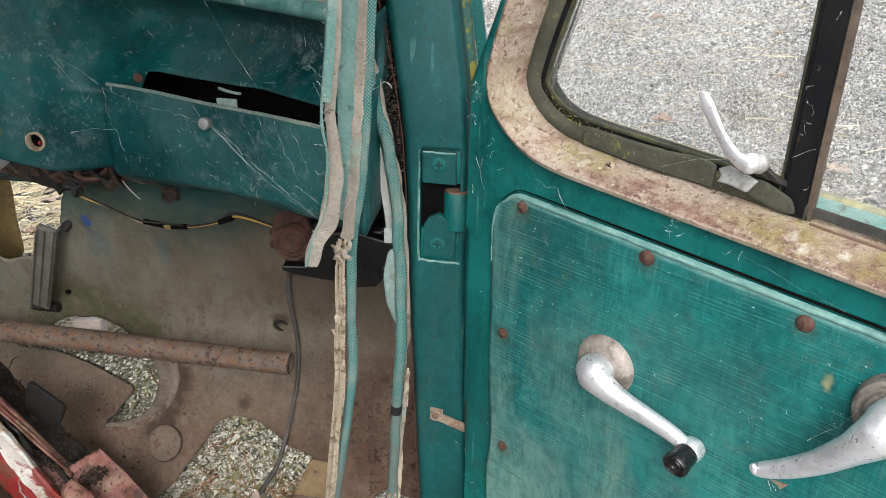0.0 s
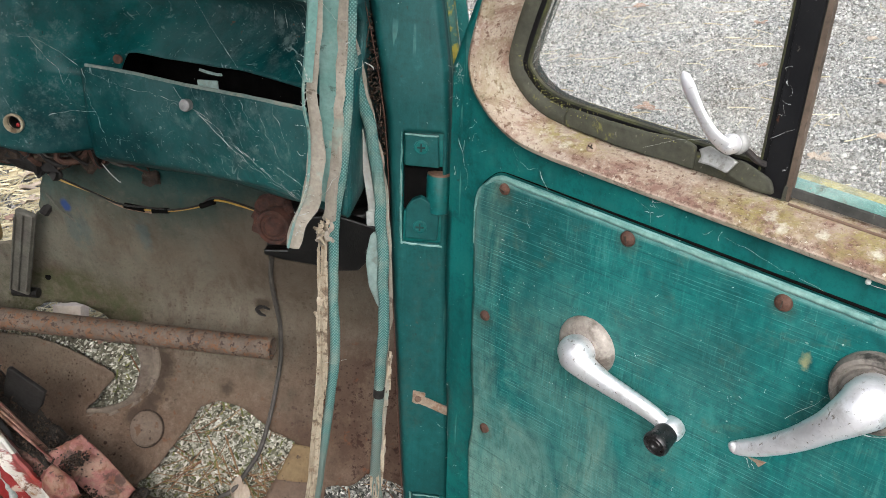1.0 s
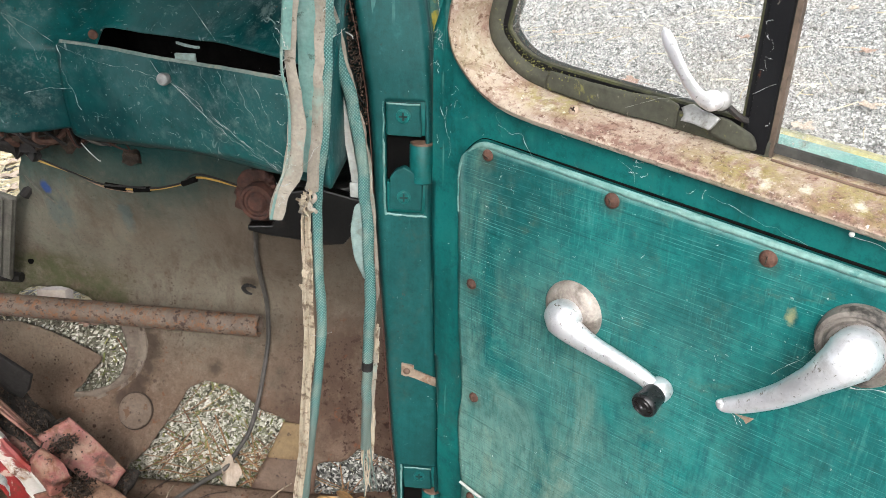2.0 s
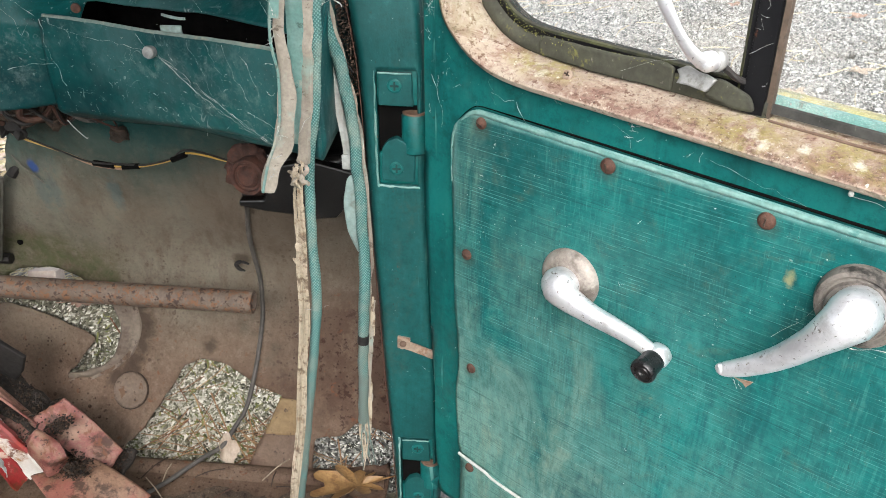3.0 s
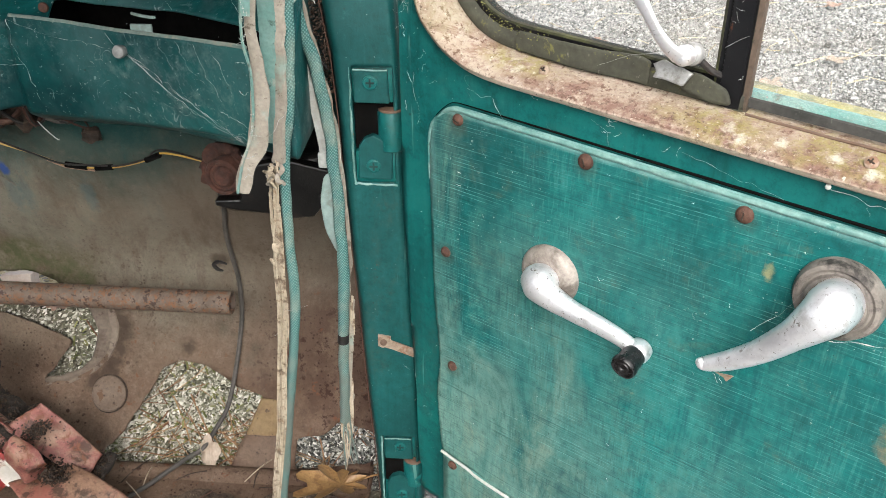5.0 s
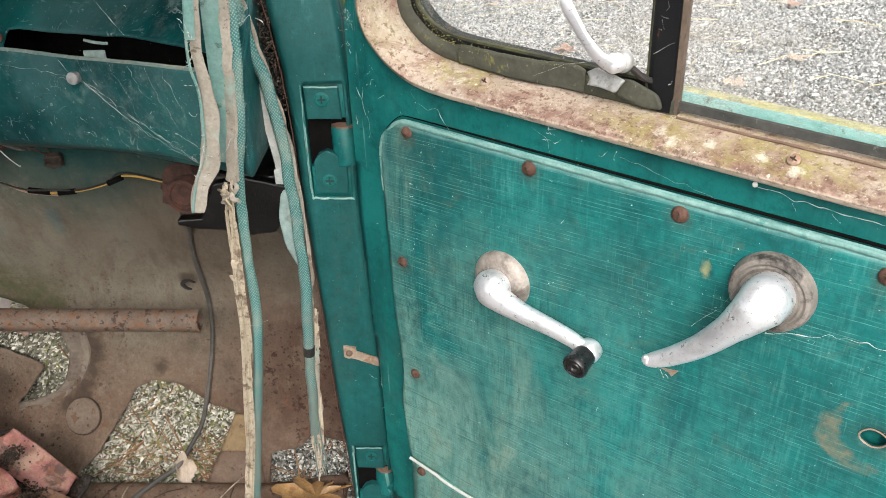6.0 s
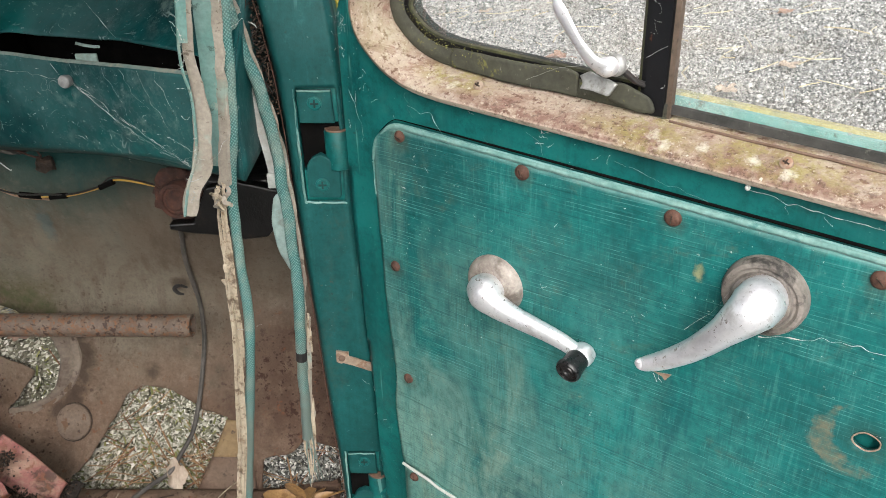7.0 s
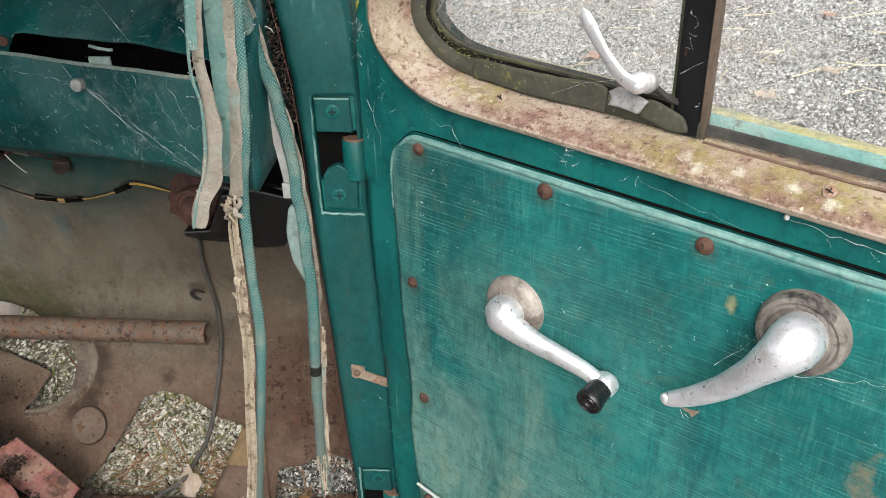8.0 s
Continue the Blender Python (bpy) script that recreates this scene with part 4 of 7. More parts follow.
for (u0, u1), (v0, v1), count in (((-0.47, -0.18), (0.05, 0.19), 26000), ((-0.76, -0.43), (0.09, 0.34), 24000)):
    for k in range(count):
        a, b = rng.uniform(u0, u1), rng.uniform(v0, v1)
        heap.append((CAB @ Vector((a, b, mound(a, b) + rng.uniform(-0.0025, 0.0035))))[:])
scatter_stones("heap_grit", np.array(heap), rng.uniform(0.0014, 0.0036, len(heap)) * rng.choice([0.7, 1, 1, 1.5], len(heap)), "pale cream and green grit heaped under the rusted floor", False, STONE_PALE, flat=0.42, long=1.45)


chips = []
for k in range(9000):
    a, b = rng.uniform(-0.17, -0.02), rng.uniform(0.05, 0.16)
    chips.append((CAB @ Vector((a, b, mound(a, b) + rng.uniform(-0.002, 0.004))))[:])
scatter_stones("sill_grit", np.array(chips), rng.uniform(0.0012, 0.0034, len(chips)), "grey and white stone chips under the rusted sill", True, STONE_SILL, flat=0.4, long=1.4)


def blades_on_heap(name, u, v, count, length, width, material, label, category):
    """Needles and straw lying on the heap."""
    verts, faces = [], []
    for _ in range(count):
        a, l, w = rng.normal(0, 0.55), rng.uniform(*length), width * rng.uniform(0.6, 1.3)
        cu, cv = rng.uniform(*u), rng.uniform(*v)
        du, dv = math.cos(a) * l / 2, math.sin(a) * l / 2
        bow = rng.uniform(-0.1, 0.1)
        lift = rng.uniform(0.004, 0.009)
        line = [CAB @ Vector((cu + du * t - dv * o * bow, cv + dv * t + du * o * bow, mound(cu + du * t, cv + dv * t) + lift)) for t, o in ((-1, 0), (0, 1), (1, 0))]
        side_ = Vector((-math.sin(a), math.cos(a), 0)) * w
        k = len(verts)
        for m in line:
            verts += [m - side_, m + side_, m + Vector((0, -w, w * 1.2))]
        for i in (0, 3):
            for q_, r_ in ((0, 1), (1, 2), (2, 0)):
                faces.append((k + i + q_, k + i + r_, k + i + 3 + r_, k + i + 3 + q_))
    solo(name, (verts, faces), material, Matrix.Identity(4), label, category, kind="stuff", smooth=False)


blades_on_heap("heap_needles", (-0.46, -0.05), (0.05, 0.24), 130, (0.03, 0.09), 0.0009, NEEDLE, "reddish brown pine needles on the grit", "needles")
blades_on_heap("heap_straw", (-0.80, -0.58), (0.20, 0.45), 260, (0.03, 0.08), 0.0011, STRAW, "pale dry straw on the rubble", "straw")
blades_on_heap("fallen_needles", (-0.40, -0.22), (0.085, 0.125), 34, (0.03, 0.08), 0.0011, NEEDLE, "reddish brown pine needles lying across the floor hole", "needles")
blades_on_heap("heap_moss", (-0.50, -0.20), (0.05, 0.22), 600, (0.003, 0.008), 0.0014, MOSS, "green moss bits on the grit", "moss")
HOLE_TUNNEL = [(-0.458, 0.690), (-0.4545, 0.660), (-0.4555, 0.638), (-0.4626, 0.6256), (-0.4744, 0.607), (-0.4955, 0.5917), (-0.5174, 0.5835), (-0.5362, 0.5853), (-0.5244, 0.6013), (-0.5083, 0.6231), (-0.4925, 0.6441), (-0.4994, 0.6480), (-0.5158, 0.6571), (-0.5394, 0.6655),
               (-0.5773, 0.6804), (-0.6246, 0.6914), (-0.690, 0.692), (-0.680, 0.708), (-0.639, 0.7167), (-0.6253, 0.7359), (-0.6113, 0.7445), (-0.5646, 0.7512), (-0.5325, 0.7437), (-0.5092, 0.7303), (-0.4859, 0.7151), (-0.468, 0.706)]
HOLE_FLOOR = [(-0.3538, 0.6128), (-0.3309, 0.6251), (-0.3051, 0.6225), (-0.2877, 0.6168), (-0.2702, 0.6052), (-0.2438, 0.5902), (-0.2048, 0.576), (-0.2191, 0.5422), (-0.2321, 0.5089), (-0.2418, 0.4744), (-0.2916, 0.4690), (-0.384, 0.4680), (-0.4349, 0.4791), (-0.4293, 0.4918), (-0.4119, 0.5135), (-0.3909, 0.5477), (-0.3759, 0.5736), (-0.3681, 0.5867), (-0.358, 0.6042)]
HOLE_SILL = [(-0.149, 0.518), (-0.108, 0.526), (-0.089, 0.547), (-0.038, 0.531), (-0.034, 0.49), (-0.095, 0.479), (-0.148, 0.474)]
HOLE_PEDAL = [(-0.543, 0.987), (-0.563, 0.928), (-0.622, 0.862), (-0.68, 0.847), (-0.73, 0.902), (-0.69, 0.997), (-0.582, 0.994)]
holes = [roughen(h, 0.008, 0.004, k) for k, h in enumerate((HOLE_TUNNEL, HOLE_FLOOR, HOLE_SILL, HOLE_PEDAL))]
PATCH = aged("tan_stained_steel_patch", (0.17, 0.108, 0.048), (0.245, 0.165, 0.078), 12, 220, 0.7, bump=0.4, spots=(((0.09, 0.055, 0.035), 20, 0.52, 0.64, 0.7), ((0.035, 0.018, 0.012), 120, 0.62, 0.66, 0.8)))
PATCH_BROWN = aged("rusty_brown_patch_steel", (0.095, 0.058, 0.038), (0.160, 0.105, 0.070), 14, 220, 0.7, bump=0.4, spots=(((0.060, 0.028, 0.017), 26, 0.52, 0.62, 0.7), ((0.030, 0.015, 0.010), 110, 0.60, 0.65, 0.85)))
PLUG = aged("dusty_brown_plug", (0.118, 0.082, 0.058), (0.185, 0.135, 0.099), 22, 220, 0.75, bump=0.5, spots=(((0.10, 0.045, 0.02), 70, 0.57, 0.62, 0.85), ((0.035, 0.02, 0.014), 130, 0.60, 0.64, 0.85), ((0.10, 0.065, 0.045), 18, 0.54, 0.66, 0.6)))
part("floor_pan", sheet(pan, (-1.35, -0.035), (0.0, RUN[-1]), 200, 230, holes), PAN, cab,
     "brown dusty floor and bulkhead steel, rusted through in places", solid=0.002)
rim = [pan(u, s, 0.0) for u, s in ((-0.452, 0.714), (-0.4435, 0.693), (-0.4375, 0.668), (-0.4400, 0.643), (-0.4540, 0.6165), (-0.4735, 0.6005), (-0.500, 0.5885), (-0.532, 0.583))]
rim_line = smooth_line(rim, 8)
rim_mid = Vector(pan(-0.522, 0.662))
rim_side = [p - rim_mid for p in rim_line]
FLANGE = aged("dusty_flange_steel", (0.135, 0.102, 0.078), (0.205, 0.165, 0.130), 22, 220, 0.75, bump=0.5, spots=(((0.06, 0.038, 0.027), 14, 0.55, 0.66, 0.7), ((0.045, 0.024, 0.016), 100, 0.60, 0.65, 0.8)))
part("tunnel_flange", crumple(sweep(rim_line, [(-0.0170, -0.003), (-0.0165, 0.0050), (-0.0125, 0.0100), (-0.006, 0.0105), (-0.001, 0.0075), (0.0035, 0.0022), (0.0075, 0.0020), (0.0125, 0.0035), (0.0165, -0.002), (0.0, -0.004)], rim_side, scale=list(np.interp(range(len(rim_line)), [0, 14, 26, 36, len(rim_line) - 1], [1.1, 1.05, 0.85, 0.55, 0.4]))), 0.0022, 60, 6), FLANGE, cab, "raised flange round the gearbox opening")
disc = [(-0.4345 + 0.0245 * math.cos(k * math.pi / 20), 0.5700 + 0.0262 * math.sin(k * math.pi / 20)) for k in range(40)]
part("floor_plug", sheet(lambda a, b: pan(a, b, 0.0030), (-0.462, -0.407), (0.541, 0.599), 30, 30, outline=disc), PLUG, cab, "round pressed plug in the floor", solid=0.003)
part("plug_rim", sweep([pan(-0.4345 + 1.0 * (u + 0.4345), s, 0.0042) for u, s in disc], ring(0.0011, 8), (0, -0.66, 0.75), closed=True), PLUG, cab, "rolled rim of the plug")
part("plug_grime", sweep([pan(-0.4345 + 1.06 * (u + 0.4345), 0.57 + 1.06 * (s - 0.57), 0.0014) for u, s in disc], ring(0.0012, 8), (0, -0.66, 0.75), closed=True), SOIL, cab, "ring of dark grime round the plug")
part("floor_ridge", sweep([(-0.46, 0.057, 0.706), (-0.25, 0.057, 0.707), (-0.04, 0.057, 0.706)], [(0.014, 0.0), (0.011, 0.009), (0.004, 0.013), (-0.004, 0.013), (-0.011, 0.009), (-0.014, 0.0)], (0, 1, 0)), PAN, cab, "raised ridge across the floor")
part("floor_patch", sheet(lambda a, b: pan(a, b, 0.005 + 0.002 * noise.noise((a * 20, b * 20, 1))), (-0.253, -0.145), (0.465, 0.530), 22, 24,
     outline=roughen([(-0.2425, 0.470), (-0.2240, 0.5230), (-0.166, 0.5225), (-0.155, 0.472)], 0.01, 0.002, 5)), PATCH_BROWN, cab, "loose rusty-brown steel patch", solid=0.0015)
part("floor_patch", sheet(lambda a, b: pan(a, b, 0.007 + 0.002 * noise.noise((a * 20, b * 20, 1))), (-0.240, -0.145), (0.515, 0.585), 22, 24,
     outline=roughen([(-0.2255, 0.519), (-0.2060, 0.5745), (-0.1750, 0.5715), (-0.166, 0.521)], 0.01, 0.002, 8)), PATCH, cab, "loose ochre-stained steel patch", solid=0.0015)

BOARD = aged("pale_weathered_board", (0.55, 0.47, 0.42), (0.70, 0.62, 0.56), 30, 200, 0.8)
board = block((-0.022, -0.012, -0.024), (0.022, 0.020, 0.012), 0.002)
solo("board_offcut", board, BOARD, CAB @ pose(-0.596, 0.246, 0.902, -20, 0, 8), "pale weathered board lying on the rubble", "board")
fallen_leaf(CAB @ pose(-0.527, 0.206, mound(-0.527, 0.206) + 0.006, 40, 0, 40), 0.026, 7, 0.5, 0.35, 31, LEAF_RED, "dull red leaf on the rubble under the floor")

# hinge post: its rear face leans above the belt line; two hinge pockets
POST_Z = [0.69, 0.745, 0.826, 0.892, 0.963, 1.0375, 1.137, 1.2186, 1.281, 1.34, 1.3916, 1.4305, 1.477, 1.95]
POST_L = [-0.0125, -0.0140, -0.0172, -0.0212, -0.0243, -0.0272, -0.0325, -0.0350, -0.0368, -0.0405, -0.0475, -0.0545, -0.0645, -0.130]
POST_R = [0.042, 0.0415, 0.0407, 0.040, 0.0375, 0.035, 0.0315, 0.0292, 0.028, 0.0268, 0.0233, 0.017, 0.009, -0.060]


def post_face(a, z):
    l, r = float(np.interp(z, POST_Z, POST_L)), float(np.interp(z, POST_Z, POST_R))
    u = l + (r - l) * a
    roll = 0.012 * max(0, (0.14 - a) / 0.14) ** 2 + 0.012 * max(0, (a - 0.9) / 0.1) ** 2
    return (u, roll + 0.0012 * noise.noise((u * 20, z * 9, 0)) + max(0, z - 1.36) ** 1.4 * 0.35, z)


def post_at(u, z):
    l, r = float(np.interp(z, POST_Z, POST_L)), float(np.interp(z, POST_Z, POST_R))
    return (u - l) / (r - l)


def pocket(u0, u1, z0, z1):
    return rounded([(post_at(u0, z0), z0), (post_at(u1, z0), z0), (post_at(u1, z1), z1), (post_at(u0, z1), z1)], [0.006] * 4, 3)


POST_DARK = aged("dark_teal_slot_tone", (0.004, 0.022, 0.021), (0.010, 0.040, 0.038), 60, 250, 0.7)
pockets = [pocket(-0.0215, 0.0205, 1.2060, 1.331), pocket(-0.007, 0.035, 0.733, 0.852)]
part("hinge_post", sheet(post_face, (0, 1), (0.69, 1.95), 30, 330, pockets), POST_TEAL, cab, "teal hinge post", solid=0.002)
for side in (0, 1):
    def flank(t, z, side=side):
        x, y, _ = post_face(side, z)
        return (x - (0.004 if side else 0.0) * t, y + 0.09 * t, z)
    part("post_side", sheet(flank, (0, 1), (0.69, 1.95), 6, 60), TEAL, cab, "teal flank of the hinge post")


def build_hinge(z0, z1, u0, u1, shift):
    """A pocket box, two screwed plates with cross-head screws, and the round knuckle that carries the door."""
    box_v, box_f = [], []
    for v in (0.001, 0.034):
        box_v += [(u0, v, z0), (u1 + 0.004, v, z0), (u1 + 0.004, v, z1), (u0, v, z1)]
    box_f = [(4, 5, 6, 7), (0, 1, 5, 4), (1, 2, 6, 5), (2, 3, 7, 6), (3, 0, 4, 7)]
    hinge = part("hinge", (box_v, box_f), TEAL, cab, "recessed door hinge in the post", smooth=False)
    h = z1 - z0
    upper = [(u0 + 0.0025, z1 - 0.037), (u1 - 0.004, z1 - 0.0375), (u1 - 0.0055, z1 - 0.003), (u0 + 0.0025, z1 - 0.003)]
    lower = [(u0 + 0.0035, z0 + 0.005), (u1 - 0.004, z0 + 0.004), (u1 - 0.0025, z0 + 0.040), (u0 + 0.026, z0 + 0.050), (u0 + 0.0195, z0 + 0.0535), (u0 + 0.010, z0 + 0.049), (u0 + 0.0045, z0 + 0.041)]
    for plate, cz in ((upper, z1 - 0.0158), (lower, z0 + 0.0195)):
        part("hinge_plate", prism(plate, 0.007, -0.0015), POST_TEAL, hinge, smooth=False, bevel=0.0012)
        cu = (u0 + u1) / 2 + shift
        part("screw", lathe([(0.0078, 0), (0.0075, 0.0016), (0.0062, 0.0022), (0.0058, 0.0014), (0, 0.0018)], (cu, -0.0013, cz), (0, -1, 0), 20), TEAL, hinge)
        for sl in (block((cu - 0.0042, -0.0038, cz - 0.0009), (cu + 0.0042, -0.0028, cz + 0.0009)), block((cu - 0.0009, -0.0038, cz - 0.0042), (cu + 0.0009, -0.0028, cz + 0.0042))):
            part("screw_slot", sl, POST_DARK, hinge, smooth=False)
    for (x0, zz), (x1, zz1) in zip(upper[2:], upper[3:]):
        part("plate_edge", crumple(sweep([(x0 + (x1 - x0) * k / 10, -0.0016, zz + (zz1 - zz) * k / 10) for k in range(11)], ring(0.0009, 6), (0, 1, 0)), 0.0008, 140, 2), TRIM_EDGE, hinge, "pale worn top edge")
    part("knuckle", lathe([(0, 0), (0.0125, 0), (0.014, 0.0015), (0.014, h * 0.33), (0.0125, h * 0.345), (0, h * 0.345)], (u1 - 0.004, 0.010, z0 + h * 0.28), (0, 0, 1), 24), TEAL, hinge, "round teal hinge knuckle with a rusty top")
    part("hinge_pin", lathe([(0, 0), (0.0135, 0), (0.013, 0.002), (0.006, 0.0035), (0, 0.0035)], (u1 - 0.004, 0.010, z0 + h * 0.624), (0, 0, 1), 20), CHANNEL, hinge, "rusty pin head")
    edge_ = [(u0 - 0.001, z1), (u0 - 0.0015, z0 + h * 0.5), (u0 - 0.001, z0 + 0.004), (u0 + 0.003, z0 - 0.001), (u0 + 0.02, z0 - 0.002), (u1 + 0.002, z0 - 0.002)]
    part("pocket_edge", crumple(sweep(smooth_line([(x, -0.0006, z) for x, z in edge_], 8), ring(0.0013, 6), (0, 1, 0)), 0.0012, 120, 5), TRIM_EDGE, hinge, "pale worn edge of the pocket")
    # Near-black block in the pocket: stands in for the shade between the plates.
    part("cavity_shade_block", block((u0 + 0.0005, 0.007, z0 + 0.036), (u1, 0.033, z1 - 0.039), 0.001), DARK, hinge)
    for lo, hi in ((z0, z0 + 0.034), (z1 - 0.0375, z1)):
        part("plate_bed", block((u0 + 0.0005, 0.0035, lo), (u1 + 0.0035, 0.012, hi), 0.0008), TEAL, hinge)
    return hinge


build_hinge(1.2060, 1.331, -0.0215, 0.0205, -0.0015)
build_hinge(0.733, 0.852, -0.007, 0.035, 0.0012)
strap = part("check_strap", sweep([(-0.002, -0.004, 1.0015), (0.012, -0.005, 0.998), (0.034, -0.006, 0.990), (0.06, -0.004, 0.980)], [(0.0055, 0.001), (-0.0055, 0.001), (-0.0055, -0.001), (0.0055, -0.001)], (0, 0, 1)), STRAP, cab, "tan rust-stained door check strap")
part("bracket", prism([(-0.0065, 0.9955), (-0.001, 0.9930), (0.006, 0.9950), (0.0085, 1.0000), (0.0085, 1.0085), (-0.0060, 1.0110)], -0.004, 0.001), STRAP, strap, "small rusty bracket")
part("rivet", lathe([(0.0042, 0), (0.0040, 0.0015), (0.0022, 0.003), (0, 0.0033)], (0.0006, -0.006, 1.0027), (0, -1, 0), 14), CHANNEL, strap)
part("post_lip", sweep([(float(np.interp(z, POST_Z, POST_L)) - 0.001, 0.006, z) for z in np.linspace(0.72, 1.50, 60)], ring(0.0006, 6), (1, 0, 0)), RUSTY, cab, "rust-stained edge of the post")
part("drip_gutter", sweep([(0.029, 0.05, 1.35), (0.023, 0.05, 1.40), (0.012, 0.055, 1.47), (-0.02, 0.11, 1.62), (-0.07, 0.22, 1.93)], [(-0.005, -0.004), (0.004, -0.006), (0.005, 0.004), (-0.002, 0.006)], (1, 0, 0)), LICHEN, cab, "gutter strip crusted with yellow lichen")
part("outer_gutter", sweep([(0.040, 0.062, 1.35), (0.034, 0.062, 1.40), (0.022, 0.067, 1.47), (-0.01, 0.12, 1.62), (-0.06, 0.23, 1.93)], [(-0.006, -0.004), (0.005, -0.005), (0.005, 0.004), (-0.005, 0.006)], (1, 0, 0)), TEAL, cab)
part("cowl_side", sheet(lambda a, z: (-0.022 + 0.03 * (a > 9), 0.09 + a, z), (0, 0.30), (1.14, 1.48), 6, 20), TEAL, cab, "teal side panel ahead of the post", solid=0.003)
part("cowl_top", sheet(lambda a, b: (a, b, 1.485 + 0.02 * math.sin((b - 0.05) * 4)), (-1.35, -0.02), (0.06, 0.24), 20, 10), TEAL, cab, "teal cowl panel under the windscreen", solid=0.003)
# Roof, back wall and far wall are out of view, added to shade the cab.
part("roof", sheet(lambda a, b: (a, b, 1.95 + 0.05 * math.sin((a + 1.4) / 1.35 * math.pi) * math.sin((b + 1.0) / 1.25 * math.pi)), (-1.42, -0.06), (-0.95, 0.22), 24, 20), HEADLINER, cab, "unseen grey-lined roof, added to shade the cab", solid=0.02)
window_back = rounded([(-1.20, 1.36), (-0.16, 1.36), (-0.16, 1.86), (-1.20, 1.86)], 0.07)
part("unseen_back_wall", sheet(lambda a, b: (a, -0.98, b), (-1.40, -0.04), (0.70, 1.94), 40, 40, [window_back]), TEAL, cab, "unseen teal back wall with a window opening, added to cut the light", solid=0.02)
window_left = rounded([(-0.85, 1.36), (-0.10, 1.36), (-0.02, 1.84), (-0.85, 1.84)], 0.06)
part("unseen_far_wall", sheet(lambda a, b: (-1.40, a, b), (-0.97, 0.10), (0.70, 1.94), 40, 40, [window_left]), TEAL, cab, "unseen teal far side wall with a window opening, added to cut the light", solid=0.02)
part("header_rail", sweep([(-0.125, 0.16, 1.94), (-0.055, -0.05, 1.945), (-0.045, -0.45, 1.945), (-0.05, -0.98, 1.93)], ring(0.025, 10, 0.7), (1, 0, 0)), TEAL, cab, "teal rail over the doorway")
part("far_windscreen_post", sweep([(-1.37, 0.10, 1.48), (-1.34, 0.22, 1.94)], ring(0.03, 8), (1, 0, 0)), TEAL, cab)
part("sill_step", sweep([(-0.03, 0.02, 0.712), (-0.02, -0.35, 0.712), (-0.02, -0.98, 0.712)], [(-0.05, -0.02), (0.045, -0.02), (0.05, 0.0), (0.04, 0.008), (-0.05, 0.004)], (1, 0, 0)), PAN, cab, "worn door sill")

# ---- dashboard ----
# Paler teal for the rolled rim: its highlight is put into the colour.
RIM_TEAL = aged("highlit_teal_rim", (0.03, 0.14, 0.13), (0.14, 0.29, 0.265), 26, 260, 0.5, spots=(((0.34, 0.40, 0.37), 45, 0.56, 0.64, 0.7), ((0.01, 0.06, 0.055), 60, 0.56, 0.64, 0.8)))
dash = thing("dashboard", CAB, "dusty dark-teal pressed-steel dashboard hung with cobwebs", "dashboard")
DASH_U = [-0.80, -0.70, -0.60, -0.51, -0.465, -0.43, -0.40, -0.374, -0.31, -0.254, -0.18, -0.12, -0.06, -0.03]
DASH_V = [-0.02, -0.008, 0.004, 0.014, 0.020, 0.028, 0.040, 0.040, 0.031, 0.014, -0.018, -0.050, -0.083, -0.10]
BOTTOM = ([-0.80, -0.51, -0.45, -0.415, -0.385, -0.34, -0.29, -0.22, -0.11, -0.03], [1.285, 1.276, 1.262, 1.262, 1.266, 1.250, 1.243, 1.243, 1.265, 1.268])


def dash_v(u):
    return sum(float(np.interp(u + d, DASH_U, DASH_V)) for d in (-0.024, -0.012, 0, 0.012, 0.024)) / 5


def dash_face(u, b):
    """b from 0 at the lower edge to 1 at the rim; the lower edge rolls under, the rim rolls over."""
    zb = float(np.interp(u, *BOTTOM))
    z = zb + (1.470 - zb) * b
    right = min(1, max(0, (u + 0.43) / 0.06))
    hollow = 0.078 * right * math.sin(min(1, max(0, (z - 1.355) / 0.113)) ** 1.5 * math.pi) ** 0.8 if z > 1.355 else 0
    under = 0.035 * max(0, (1.275 - z) / 0.03) ** 2 * right if z < 1.275 else 0
    rim_ = 0.03 * max(0, (b - 0.97) / 0.03) ** 2
    return (u, dash_v(u) + hollow + under + rim_ + 0.001 * noise.noise((u * 14, z * 14, 0)), z)


def dash_b(u, z):
    zb = float(np.interp(u, *BOTTOM))
    return (z - zb) / (1.470 - zb)


mouth = rounded([(-0.338, dash_b(-0.338, 1.348)), (-0.088, dash_b(-0.088, 1.341)), (-0.088, dash_b(-0.088, 1.374)), (-0.20, dash_b(-0.2, 1.3775)), (-0.338, dash_b(-0.338, 1.3765))], [0.016, 0.006, 0.008, 0.02, 0.014], 4)
lighter = [(-0.464 + 0.0075 * math.cos(k * math.pi / 8), dash_b(-0.464, 1.297) + 0.045 * math.sin(k * math.pi / 8)) for k in range(16)]
part("dash_panel", sheet(dash_face, (-0.80, -0.060), (0, 1), 190, 60, [mouth, lighter]), TEAL_DUSTY, dash, "teal dash panel", solid=0.0016)
part("rim", sweep([Vector(dash_face(u, 0.985)) + Vector((0, -0.002, 0.004)) for u in np.linspace(-0.78, -0.060, 50)], ring(0.011, 14, 0.8), (0, 1, 0)), RIM_TEAL, dash, "upper rim, its highlight painted pale")
